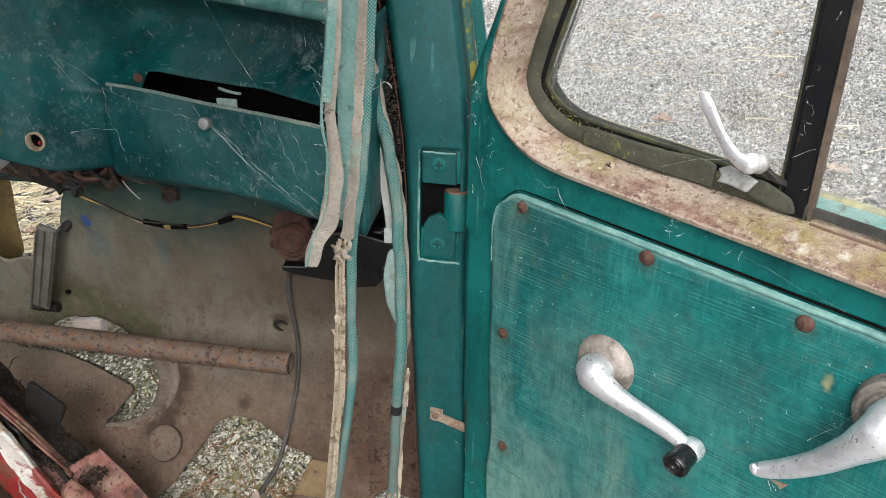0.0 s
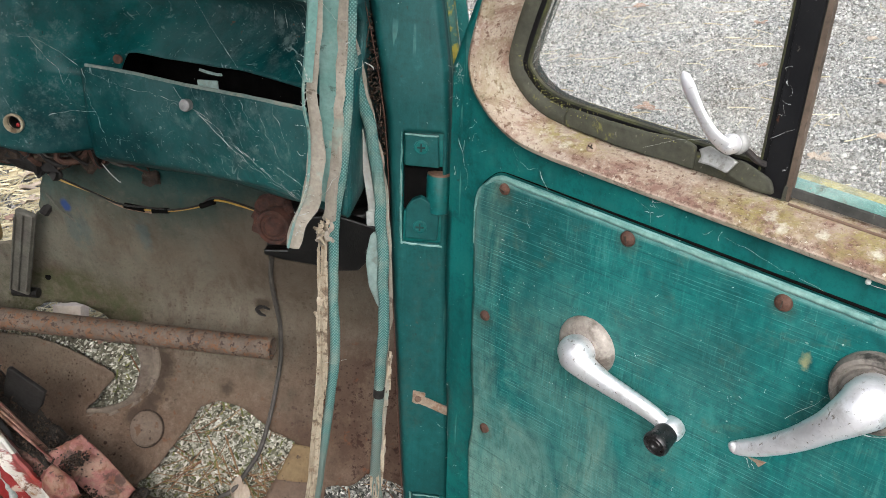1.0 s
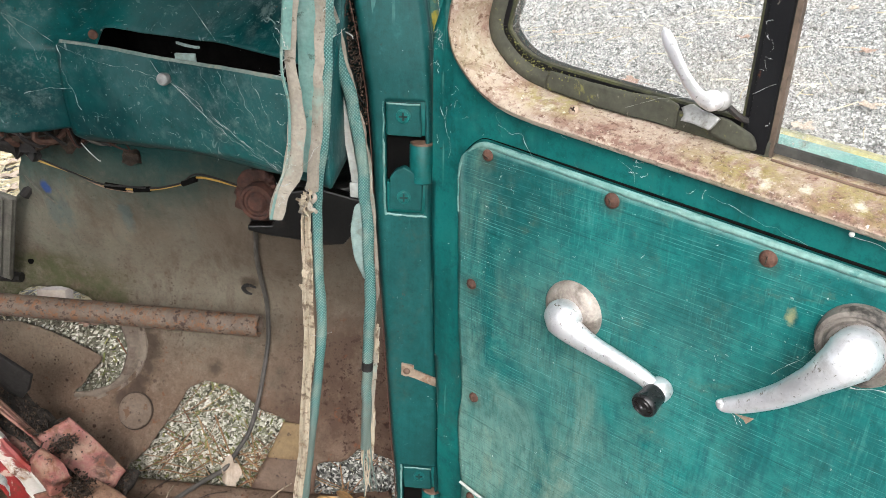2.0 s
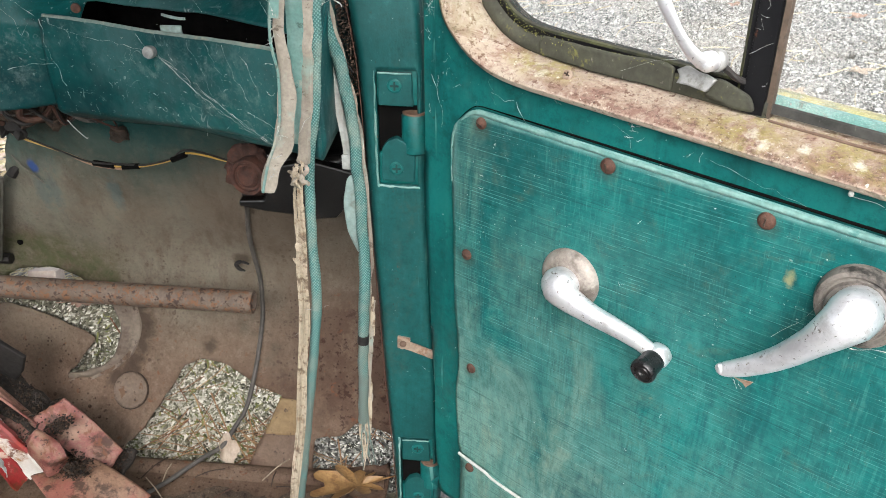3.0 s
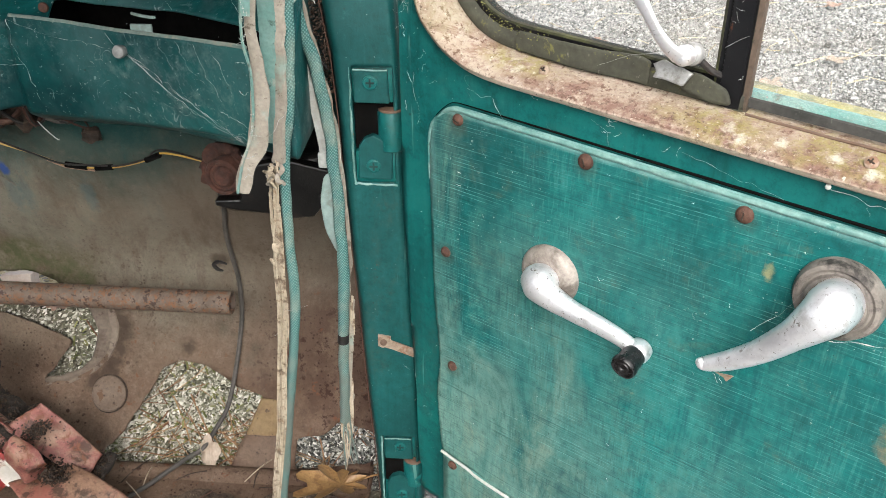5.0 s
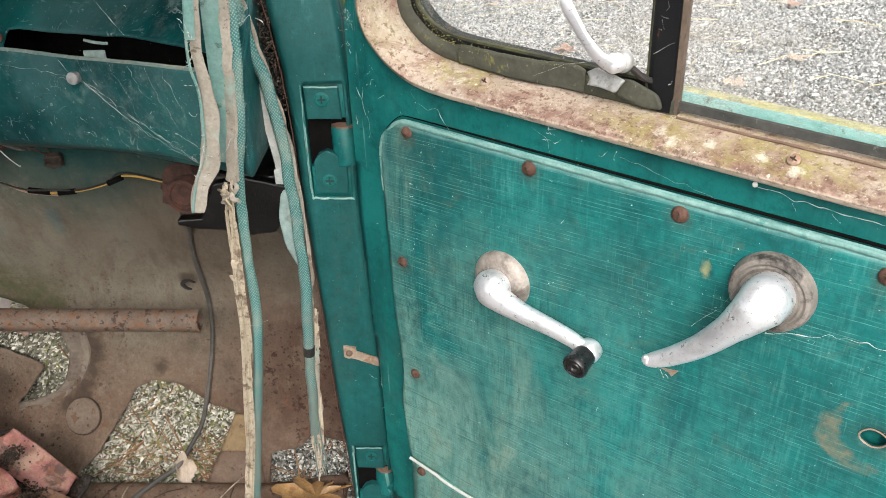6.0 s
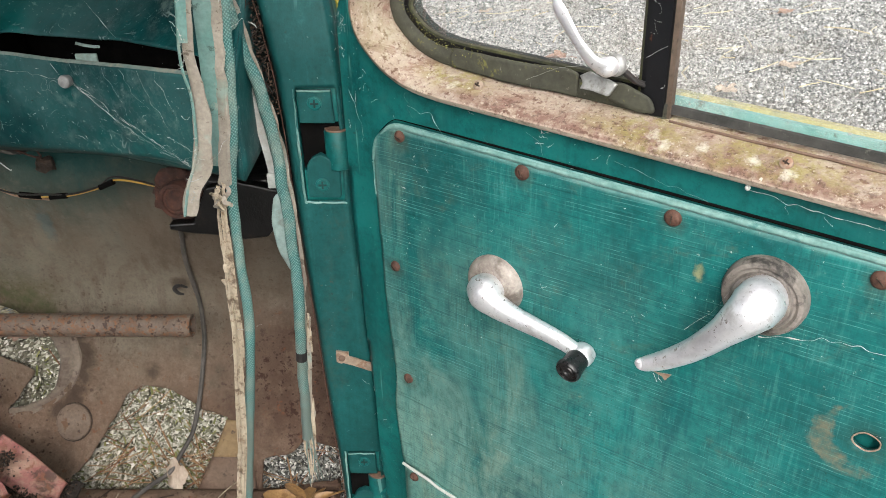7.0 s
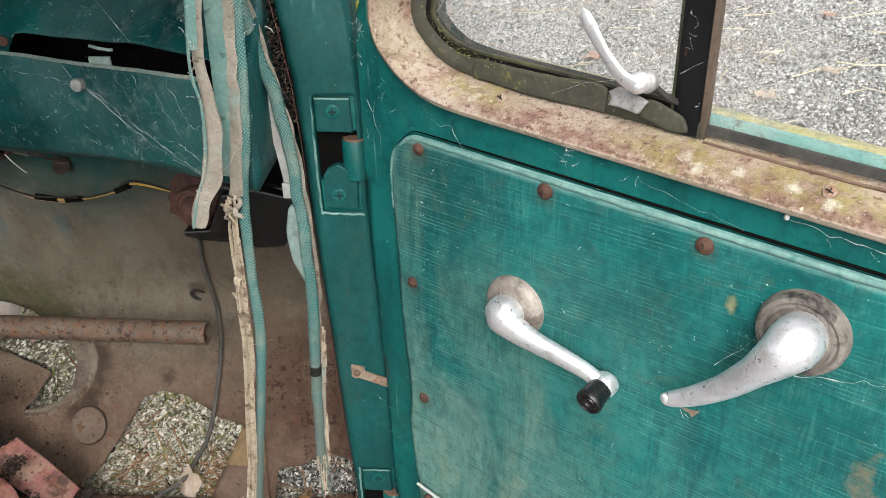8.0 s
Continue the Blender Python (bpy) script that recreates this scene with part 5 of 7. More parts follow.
part("dash_pad", sheet(lambda a, b: (a, dash_v(a) + 0.012 + b, 1.482 + 0.004 * math.sin(b * 20)), (-0.79, -0.060), (0, 0.13), 40, 8), BEIGE, dash, "beige dash top board", solid=0.012)
def dash_side(t, b):
    x, y, z = dash_face(-0.060, b)
    return (x - 0.004 * t, y + 0.001 + 0.17 * t, z)


part("dash_end", sheet(dash_side, (0, 1), (0, 0.98), 8, 20), TEAL_DUSTY, dash, "teal end of the dash", solid=0.0016)
# The liner's near-black colour stands in for the shade inside the glovebox.
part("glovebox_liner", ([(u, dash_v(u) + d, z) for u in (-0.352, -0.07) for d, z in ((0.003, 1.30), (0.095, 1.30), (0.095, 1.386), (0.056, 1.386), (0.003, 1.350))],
     [(0, 1, 2, 3, 4), (5, 6, 7, 8, 9), (0, 1, 6, 5), (1, 2, 7, 6), (2, 3, 8, 7)]), DARK, dash, "empty glovebox, its inner shade painted near-black")


LID_EDGE = aged("dusty_grey_worn_edge", (0.10, 0.16, 0.145), (0.22, 0.25, 0.22), 40, 300, 0.6, spots=(((0.30, 0.26, 0.20), 30, 0.54, 0.64, 0.7), ((0.03, 0.09, 0.085), 50, 0.54, 0.64, 0.7)))


def lid(u, b):
    """The glovebox lid stands ajar: its upper edge leans out of the dash."""
    top = float(np.interp(u, [-0.378, -0.33, -0.25, -0.20, -0.15, -0.10], [1.3665, 1.3638, 1.3605, 1.3625, 1.3655, 1.3680]))
    z = 1.248 + (top - 1.248) * b
    if u > -0.30:
        z += 0.014 * min(1, (u + 0.30) / 0.15) * (1 - b)
    bulge = 0.006 * math.sin(b * math.pi)
    return (u, dash_v(u) - 0.0055 - 0.0055 * b ** 2 - bulge + 0.02 * max(0, 0.12 - b) / 0.12 + 0.0012 * noise.noise((u * 16, z * 16, 5)), z)


lid_outline = rounded([(-0.378, 0.0), (-0.098, 0.0), (-0.098, 1.0), (-0.3765, 1.0)], [0.02, 0.01, 0.01, 0.014], 5)
glove = part("glovebox_lid", sheet(lid, (-0.38, -0.095), (0, 1), 70, 30, outline=lid_outline), TEAL_DUSTY, dash, "dusty teal glovebox lid standing ajar", solid=0.003)
part("lid_edge", crumple(sweep([Vector(lid(u, 0.995)) + Vector((0, 0.001, 0.001)) for u in np.linspace(-0.372, -0.102, 60)], ring(0.0025, 8), (0, 1, 0)), 0.0007, 45, 3), LID_EDGE, glove, "worn pale edge of the lid")
kx, ky, kz = lid(-0.2443, 0.835)
part("lid_knob", lathe([(0.0052, 0), (0.0056, 0.002), (0.005, 0.004), (0.0062, 0.006), (0.0066, 0.010), (0.0058, 0.012), (0, 0.013)], (kx, ky, kz), (-0.1, -1, 0.15), 20), KNOB_GREY, glove, "small pale grey knob")
part("latch_keeper", crumple(sweep([(-0.234, dash_v(-0.234) + 0.001, 1.3775), (-0.226, dash_v(-0.226) + 0.001, 1.3762), (-0.212, dash_v(-0.212) + 0.001, 1.3762), (-0.206, dash_v(-0.206) + 0.001, 1.3770)], [(-0.0008, -0.0012), (0.0008, -0.0012), (0.0008, 0.0012), (-0.0008, 0.0012)], (0, 1, 0)), 0.0008, 90, 5), GREY_TEAL, dash, "bent pale latch keeper at the glovebox mouth")
part("latch_tongue", block((-0.238, dash_v(-0.228) + 0.003, 1.352), (-0.216, dash_v(-0.228) + 0.006, 1.3665), 0.001), GREY_TEAL, glove, "pale latch tongue")
socket_at = ((-0.4625, dash_v(-0.4625) - 0.001, 1.298), (0.12, -1, 0.05))
collar = lathe([(0.0078, -0.004), (0.0108, -0.001), (0.0112, 0.003), (0.0098, 0.0045), (0.0084, 0.003), (0.0078, -0.004)], *socket_at, 26)
part("lighter_socket", (collar[0], collar[1][:-2]), CREAM_RIM, dash, "empty cream-rimmed lighter socket")
bore = lathe([(0.0080, -0.001), (0.0078, -0.022), (0, -0.022)], *socket_at, 22)
part("socket_core", (bore[0], bore[1][:-2]), SOOT, dash, "dark socket")
part("socket_contact", block((-0.463, dash_v(-0.464) + 0.002, 1.2925), (-0.4592, dash_v(-0.464) + 0.008, 1.2965), 0.001), BRIGHT_RED, dash, "red contact inside the socket")
part("dash_screw", lathe([(0.0075, 0), (0.0075, 0.003), (0.005, 0.005), (0, 0.0055)], (-0.506, dash_v(-0.506), 1.309), (0.12, -1, 0), 16), CHANNEL, dash)
part("dash_rivet", lathe([(0.0055, 0), (0.005, 0.002), (0, 0.003)], (-0.343, dash_v(-0.343) + 0.010, 1.371), (0, -1, 0), 14), RUSTY, dash)
part("switch_boss", lathe([(0.012, 0), (0.012, 0.012), (0.009, 0.016), (0.006, 0.014), (0, 0.014)], (-0.522, dash_v(-0.522) + 0.02, 1.270), (0.1, -1, 0), 20), CHROME, dash, "dull metal switch boss below the dash")

# ---- footwell ----
def block_geo(centre, half):
    """A finely cut box as vertices and faces, ready to be crumpled."""
    bm = block([c - h for c, h in zip(centre, half)], [c + h for c, h in zip(centre, half)], 0.002)
    bmesh.ops.subdivide_edges(bm, edges=list(bm.edges), cuts=3, use_grid_fill=True)
    bm.verts.index_update()
    geo = ([v.co.copy() for v in bm.verts], [[v.index for v in f.verts] for f in bm.faces])
    bm.free()
    return geo


HEATER = aged("shiny_black_crumbling_casing", (0.0015, 0.0013, 0.0012), (0.006, 0.005, 0.0045), 20, 250, 0.42, bump=0.35, depth=0.002, spots=(((0.035, 0.018, 0.012), 30, 0.62, 0.70, 0.6),))
blower = thing("heater_box", CAB, "broken black heater box with a rusted round cap under the dash", "heater")
casing = block((-0.203, 0.075, 1.135), (-0.068, 0.165, 1.200), 0.012, 3)
bmesh.ops.subdivide_edges(casing, edges=list(casing.edges), cuts=5, use_grid_fill=True)
for vert_ in casing.verts:
    vert_.co += Vector((noise.noise(vert_.co * 60), noise.noise(vert_.co * 60 + Vector((5, 0, 0))), noise.noise(vert_.co * 60 + Vector((0, 9, 0))))) * 0.006
part("body", casing, HEATER, blower, "black crumbling casing")
part("mount_plate", crumple(lathe([(0.0, -0.006), (0.029, -0.006), (0.031, 0.0), (0.028, 0.003), (0.024, 0.002), (0.0, 0.002)], (-0.191, 0.078, 1.178), (-0.15, -1, 0.1), 48), 0.008, 75, 2), RUST_RED, blower, "rust-eaten mounting plate")
part("cap", lathe([(0.0, -0.03), (0.022, -0.03), (0.023, 0.001), (0.021, 0.005), (0.0175, 0.0045), (0.0165, 0.002), (0.0135, 0.002), (0.012, 0.005), (0.009, 0.007), (0.004, 0.006), (0, 0.006)], (-0.187, 0.066, 1.176), (-0.15, -1, 0.1), 28), RUST_RED, blower, "rust-red round cap")
part("flange", prism([(-0.200, 1.141), (-0.176, 1.136), (-0.140, 1.133), (-0.112, 1.127), (-0.084, 1.131), (-0.072, 1.146), (-0.076, 1.158), (-0.060, 1.172), (-0.062, 1.190), (-0.086, 1.196), (-0.112, 1.202), (-0.150, 1.194), (-0.170, 1.150), (-0.200, 1.148)], 0.058, 0.073), HEATER, blower, smooth=False, bevel=0.002)

# No hole is cut: a near-black disc paints the dark of one.
part("bolt_hole_disc", lathe([(0, 0.0), (0.0045, 0.0), (0.0048, 0.0014), (0.003, 0.0018), (0, 0.0012)], pan(-0.597, 0.791, 0.001), (0, -1, 0.3), 14), DARK, cab, "near-black disc drawn as a small empty bolt hole")
hook = [pan(u, s, 0.003) for u, s in ((-0.255, 0.774), (-0.266, 0.778), (-0.274, 0.773), (-0.27, 0.765), (-0.262, 0.762))]
part("rust_clip", cord(hook, 0.0028, 7, 5, scale=[0.5, 1, 1.2, 1, 0.5]), SOOT, cab, "rusted wire clip")

cable_line = [(-0.203, 0.09, 1.146)] + [pan(u, s, 0.007) for u, s in ((-0.2350, 0.882), (-0.2415, 0.845), (-0.2435, 0.800), (-0.2400, 0.755), (-0.2370, 0.722), (-0.2365, 0.690), (-0.2415, 0.640), (-0.2475, 0.598), (-0.2560, 0.556))]
cable_line += [(-0.268, 0.103, 0.752), (-0.2825, 0.082, 0.734), (-0.300, 0.066, 0.730), (-0.327, 0.040, 0.722), (-0.348, 0.015, 0.719), (-0.40, -0.04, 0.716)]
solo("drain_cable", cord(cable_line, 0.0034, 8, 6), CABLE, CAB, "grey rubber cable hanging from the heater box to the floor", "cable")

tube = thing("steel_tube", CAB, "rust-speckled brown steel tube lying across the footwell", "tube")
outer, wall = 0.0155, 0.0125
hollow = lathe([(wall, 0), (outer, 0), (outer, 0.86), (wall, 0.86), (wall, 0)], (-1.075, 0.105, 0.979), (0.86, 0, -0.0055), 24)
part("pipe", (hollow[0], hollow[1][:-2]), TUBE, tube)
part("end_plug", lathe([(0, 0), (0.0124, 0), (0.0124, 0.004), (0, 0.004)], (-0.250, 0.105, 0.9737), (0.86, 0, -0.0055), 20), SOOT, tube)
part("mount", block((-1.10, 0.08, 0.70), (-1.06, 0.14, 0.99), 0.004), TUBE, tube, "bracket on the floor")

part("bulkhead_bracket", crumple(block_geo((-0.385, 0.163, 1.182), (0.012, 0.008, 0.009)), 0.006, 110, 4), SOIL, cab, "small rusty bracket on the bulkhead")
solo("stray_wire", cord([(-0.538, 0.160, 1.147), (-0.526, 0.163, 1.126), (-0.510, 0.171, 1.103)], 0.0011, 7, 6), PEDAL, CAB, "thin stray wire leaning on the bulkhead", "wire")
solo("pale_thread", cord([(-0.4075, 0.09, 1.2275), (-0.400, 0.09, 1.217), (-0.3897, 0.09, 1.2062), (-0.3870, 0.09, 1.2056)], 0.0007, 6, 6), WEB, CAB, "pale thread hanging from the dash", "thread")
harness = thing("wiring_harness", CAB, "sagging yellow and black wires taped together under the dash", "wiring")
wire = [(-0.59, 0.11, 1.262), (-0.540, 0.115, 1.241), (-0.5094, 0.12, 1.205), (-0.4926, 0.12, 1.190), (-0.4446, 0.12, 1.1735), (-0.408, 0.12, 1.160), (-0.370, 0.12, 1.1555), (-0.339, 0.12, 1.158), (-0.3039, 0.12, 1.167), (-0.2765, 0.118, 1.1790), (-0.205, 0.09, 1.180)]
part("wire", cord(wire, 0.0013, 8, 8), YELLOW_WIRE, harness, "yellow wire")
part("wire", cord([(x, y - 0.002 + 0.001 * math.sin(i), z + 0.003 + 0.002 * math.cos(i * 2.1)) for i, (x, y, z) in enumerate(wire)], 0.0013, 8, 8), SOOT, harness, "black wire")
part("wire", cord([(x, y + 0.002, z - 0.003 + 0.002 * math.cos(i * 1.7)) for i, (x, y, z) in enumerate(wire[:7])], 0.0012, 8, 8), RED_TAN, harness, "thin tan wire")
for i in (5, 6, 8):
    a, b = Vector(wire[i]), Vector(wire[i + 1])
    part("tape_wrap", cord([a.lerp(b, 0.1), a.lerp(b, 0.5), a.lerp(b, 0.8)], 0.0038, 10, 4), DARK, harness, "black tape")
for k in range(9):
    u = -0.60 + 0.018 * k
    part("loose_wire", cord([(u, 0.10, 1.262 + 0.006 * math.sin(k * 2)), (u - 0.01, 0.09, 1.240 - 0.01 * math.sin(k)), (u + 0.012, 0.10, 1.222 + 0.008 * math.cos(k * 3)), (u + 0.03 * math.sin(k), 0.12, 1.25)], 0.002 + 0.001 * (k % 3), 7, 5), (CABLE, SOOT, RUSTY)[k % 3], harness)

for k in range(16):
    u = -0.60 + 0.014 * k
    a_, b_ = rng.normal(0, 0.012, 3), rng.normal(0, 0.012, 3)
    part("loose_wire", cord([(u + a_[0], 0.09, 1.262), (u + b_[0], 0.085 + 0.01 * (k % 3), 1.240 + 0.4 * a_[1]), (u + 0.02 + a_[2], 0.10, 1.222 + 0.5 * b_[1]), (u + 0.04 + b_[2], 0.12, 1.236 + 0.3 * a_[0]), (u + 0.05, 0.13, 1.265)], 0.0012 + 0.0009 * (k % 3), 7, 5), (SOOT, CABLE, SOOT, RUST_RED)[k % 4], harness)
for k, (u, z, r) in enumerate(((-0.560, 1.252, 0.016), (-0.525, 1.240, 0.017), (-0.503, 1.222, 0.017), (-0.480, 1.224, 0.015), (-0.497, 1.203, 0.010), (-0.438, 1.225, 0.012), (-0.407, 1.236, 0.010), (-0.378, 1.232, 0.008))):
    part("wire_clot", crumple(block_geo((u, 0.115, z), (r * 1.3, r, r * 0.8)), 0.016, 60, k), (SOOT, SOIL)[k % 2], harness, "clotted black lump of old wiring")

pedal = thing("accelerator_pedal", CAB, "worn ribbed grey rubber accelerator pedal against the bulkhead", "pedal")
foot = [pan(u, s, 0.022) for u, s in ((-0.634, 0.775), (-0.568, 0.936))]
c0, c1 = Vector(foot[0]), Vector(foot[1])
along = (c1 - c0).normalized()
pad = sweep([c0, c0.lerp(c1, 0.5), c1], [(-0.0150, -0.004), (-0.0135, 0.005), (0.0135, 0.005), (0.0150, -0.004)], (1, 0, 0))
part("pad", pad, PEDAL, pedal, bevel=0.003)
for k in (-0.0128, -0.001, 0.0128):
    off = Vector((k, -0.006, 0.001))
    part("rib", sweep([c0.lerp(c1, 0.03) + off, c0.lerp(c1, 0.97) + off], ring(0.0016, 6), (1, 0, 0)), PEDAL, pedal)
part("arm", cord([c1 + Vector((0.012, 0.02, -0.01)), c1 + Vector((0.03, 0.03, 0.02)), c1 + Vector((0.035, 0.03, 0.07))], 0.007, 8), SOOT, pedal)
part("heel_hinge", sweep([c0 + Vector((-0.02, 0.012, -0.008)), c0 + Vector((0.02, 0.012, -0.008))], ring(0.008, 8), (0, 1, 0)), SOOT, pedal)
solo("bent_brace", sheet(lambda a, b: (a, 0.26 + 0.05 * math.sin((a + 0.8) * 12), b), (-0.86, -0.645), (0.98, 1.24), 20, 24,
     outline=rounded([(-0.86, 0.98), (-0.722, 0.985), (-0.724, 1.06), (-0.720, 1.11), (-0.740, 1.24), (-0.86, 1.24)], 0.02)), OCHRE, CAB, "bent ochre-primed steel panel beyond the bulkhead", "panel", solid=0.003)

# ---- seat ----
BAR_RED = aged("rusting_red_paint", (0.26, 0.014, 0.014), (0.36, 0.030, 0.028), 30, 220, 0.5, bump=0.5, spots=(((0.12, 0.04, 0.015), 24, 0.54, 0.62, 0.85), ((0.55, 0.45, 0.36), 30, 0.62, 0.66, 0.8)))
seat = thing("torn_seat", CAB, "torn red vinyl seat front with rotted black padding", "seat")


def flap(corners, bend, seed, n=16):
    """A stiff torn piece of cover: four corners, bent and crumpled."""
    a, b, c, d = (Vector(p) for p in corners)

    def place(s, t):
        p = a.lerp(b, s).lerp(d.lerp(c, s), t)
        k = bend * math.sin(math.pi * t) + 0.006 * noise.noise((s * 3, t * 3, seed)) + 0.0025 * noise.noise((s * 9, t * 9, seed))
        return p + Vector((0, -0.3, 0.95)) * k
    out = roughen([(0, 0), (1, 0), (1, 1), (0, 1)], 0.07, 0.05, seed)
    return sheet(place, (-0.03, 1.03), (-0.03, 1.03), n, n, outline=out)


part("cover_flap", flap([(-0.520, 0.012, 0.822), (-0.478, 0.045, 0.838), (-0.402, 0.030, 0.764), (-0.420, -0.004, 0.742)], 0.012, 1), RED, seat, "curled red vinyl flap", solid=0.003)
part("cover_flap", flap([(-0.50, -0.035, 0.768), (-0.43, 0.004, 0.768), (-0.342, -0.028, 0.742), (-0.40, -0.11, 0.735)], 0.012, 3), RED_TAN, seat, "curled red vinyl flap", solid=0.003)
part("cover_flap", flap([(-0.655, 0.008, 0.985), (-0.660, 0.028, 1.000), (-0.503, 0.027, 0.800), (-0.501, 0.010, 0.812)], 0.004, 6, 40), RED, seat, "red vinyl strip along the seat edge", solid=0.003)
part("cover_roll", crumple(cord([(-0.60, 0.020, 0.835), (-0.55, 0.018, 0.806), (-0.505, 0.012, 0.776), (-0.478, 0.006, 0.757)], 0.017, 14, 10, 0.7), 0.006, 45, 3), RED, seat, "rolled red vinyl edge")
part("cover_roll", crumple(cord([(-0.487, -0.028, 0.832), (-0.474, -0.030, 0.814), (-0.463, -0.030, 0.795), (-0.456, -0.028, 0.782)], 0.017, 14, 10, 0.8, scale=[0.6, 1.0, 1.1, 0.7]), 0.009, 50, 9), RED, seat, "lump of rolled red vinyl")


def pad_top(a, b):
    z = 0.752 + 0.88 * max(0, -0.44 - a) ** 1.05
    z += 0.012 * noise.noise((a * 30, b * 30, 0)) + 0.006 * noise.noise((a * 90, b * 90, 4))
    return (a, b + 0.25 * (-0.42 - a), z - 3.0 * max(0, abs(b + 0.03) - 0.07) ** 1.5)


part("padding", sheet(pad_top, (-0.80, -0.385), (-0.02, 0.045), 150, 50), FOAM, seat, "black rotted padding", solid=0.004)
part("base", block((-0.95, -0.33, 0.709), (-0.46, -0.08, 0.752), 0.01), FOAM, seat, "dark seat base")
bar_line = smooth_line([(-0.700, -0.005, 1.075), (-0.640, -0.005, 0.970), (-0.599, -0.006, 0.898), (-0.555, -0.007, 0.819), (-0.512, -0.008, 0.742)], 14)
bar_side = (-0.87, 0, -0.49)
part("frame_bar", crumple(sweep(bar_line, [(-0.022, -0.003), (-0.020, 0.004), (-0.006, 0.008), (0.010, 0.007), (0.016, 0.002), (0.012, -0.002), (-0.006, 0.002), (-0.019, -0.006)], bar_side), 0.004, 45, 8), BAR, seat, "steel frame bar with chipped white paint and rust")
part("frame_bar_side", crumple(sweep(bar_line, [(0.013, 0.004), (0.019, 0.001), (0.024, -0.008), (0.025, -0.020), (0.021, -0.021), (0.019, -0.009), (0.015, -0.003), (0.011, -0.001)], bar_side), 0.003, 50, 3), BAR_RED, seat, "red painted side of the frame bar")
part("red_tube", cord([(-0.76, -0.05, 0.90), (-0.66, -0.055, 0.815), (-0.585, -0.06, 0.765)], 0.02, 14, 6), BRIGHT_RED, seat, "bright red painted tube")
for k in range(46):
    a, b = rng.uniform(-0.66, -0.42), rng.uniform(-0.022, 0.045)
    x, y, z = pad_top(a, b)
    w, l = rng.uniform(0, math.pi), rng.uniform(0.008, 0.034)
    d = Vector((math.cos(w) * l, math.sin(w) * l, rng.uniform(-0.004, 0.010)))
    part("debris", cord([Vector((x, y, z + 0.004)), Vector((x, y, z + 0.009)) + d * 0.5, Vector((x, y, z + 0.003)) + d], 0.0006 + 0.0012 * rng.random(), 5, 3, scale=[0.6, 1, 0.4]), (SOIL, FOAM, RUSTY, SOIL, SOOT)[k % 5], seat)
for k, (p, q) in enumerate((((-0.500, 0.006, 0.806), (-0.468, 0.022, 0.826)), ((-0.496, 0.000, 0.796), (-0.470, 0.008, 0.800)), ((-0.60, 0.012, 0.905), (-0.565, 0.018, 0.868)), ((-0.585, 0.010, 0.905), (-0.553, 0.006, 0.850)))):
    p, q = Vector(p), Vector(q)
    part("bark_strip", crumple(sweep(smooth_line([p, p.lerp(q, 0.5) + Vector((0, 0, 0.004)), q], 6), [(-0.0028, 0.0), (0.0, -0.0012), (0.0028, 0.0), (0.0, 0.0014)], (0.4, 1, 0.2)), 0.003, 110, k), (SOIL, SOOT)[k % 2], seat)
tuft = [(-0.548, -0.034, 0.842), (-0.546, -0.040, 0.828), (-0.540, -0.040, 0.815), (-0.533, -0.042, 0.800), (-0.530, -0.040, 0.785), (-0.528, -0.042, 0.772)]
part("stuffing_thread", crumple(cord(tuft, 0.0017, 7, 8, scale=[0.5, 0.9, 0.4, 1.2, 2.6, 0.7, 0.5]), 0.003, 150, 2), WEB, seat, "dirty white thread of stuffing")
crumbs = []
for _ in range(420):
    d = rng.normal(0, 1, 3)
    crumbs.append(CAB @ Vector((-0.441 + 0.010 * d[0], -0.032 + 0.004 * d[1], 0.782 - 0.15 * 0.010 * d[0] + 0.0055 * d[2])))
for _ in range(260):
    d = rng.normal(0, 1, 3)
    crumbs.append(CAB @ Vector((-0.466 + 0.011 * d[0], 0.001 + 0.004 * d[1], 0.828 + 0.6 * 0.011 * d[0] + 0.006 * d[2])))
for cu, cv, cz, n in ((-0.457, -0.008, 0.768, 330), (-0.479, 0.012, 0.812, 60), (-0.440, -0.010, 0.772, 160), (-0.505, 0.000, 0.800, 110)):
    for k in range(n):
        d = rng.normal(0, 1, 3)
        crumbs.append(CAB @ Vector((cu + 0.011 * d[0], cv + 0.008 * d[1], cz + 0.005 * abs(d[2]) - 0.6 * 0.011 * d[0])))
for k in range(2600):
    x, y, z = pad_top(rng.uniform(-0.76, -0.39), rng.uniform(-0.022, 0.046))
    crumbs.append(CAB @ Vector((x, y, z + rng.uniform(0.001, 0.005))))
scatter_stones("padding_crumbs", np.array([p[:] for p in crumbs]), rng.uniform(0.0006, 0.0024, len(crumbs)), "black and brown crumbs of rotted padding on the seat", True, CRUMB, "litter")
plate_ = [(-0.594, 0.874), (-0.589, 0.894), (-0.578, 0.926), (-0.573, 0.927), (-0.529, 0.892), (-0.539, 0.867), (-0.552, 0.852)]
part("bracket", prism(plate_, 0.058, 0.065), SOOT, seat, "dark steel bracket plate", smooth=False, bevel=0.0015)

# ---- loose trim hanging from the door opening ----
strip = thing("hanging_vinyl_strip", CAB, "peeled vinyl trim strip hanging loose, beige back outwards", "trim strip", "loose trim")
line_a = smooth_line([(-0.045, -0.125, 1.935), (-0.058, -0.128, 1.70), (-0.067, -0.13, 1.497), (-0.0765, -0.13, 1.403), (-0.0735, -0.13, 1.367), (-0.078, -0.13, 1.32), (-0.091, -0.133, 1.285), (-0.099, -0.134, 1.258)], 6)
n_a = len(line_a)
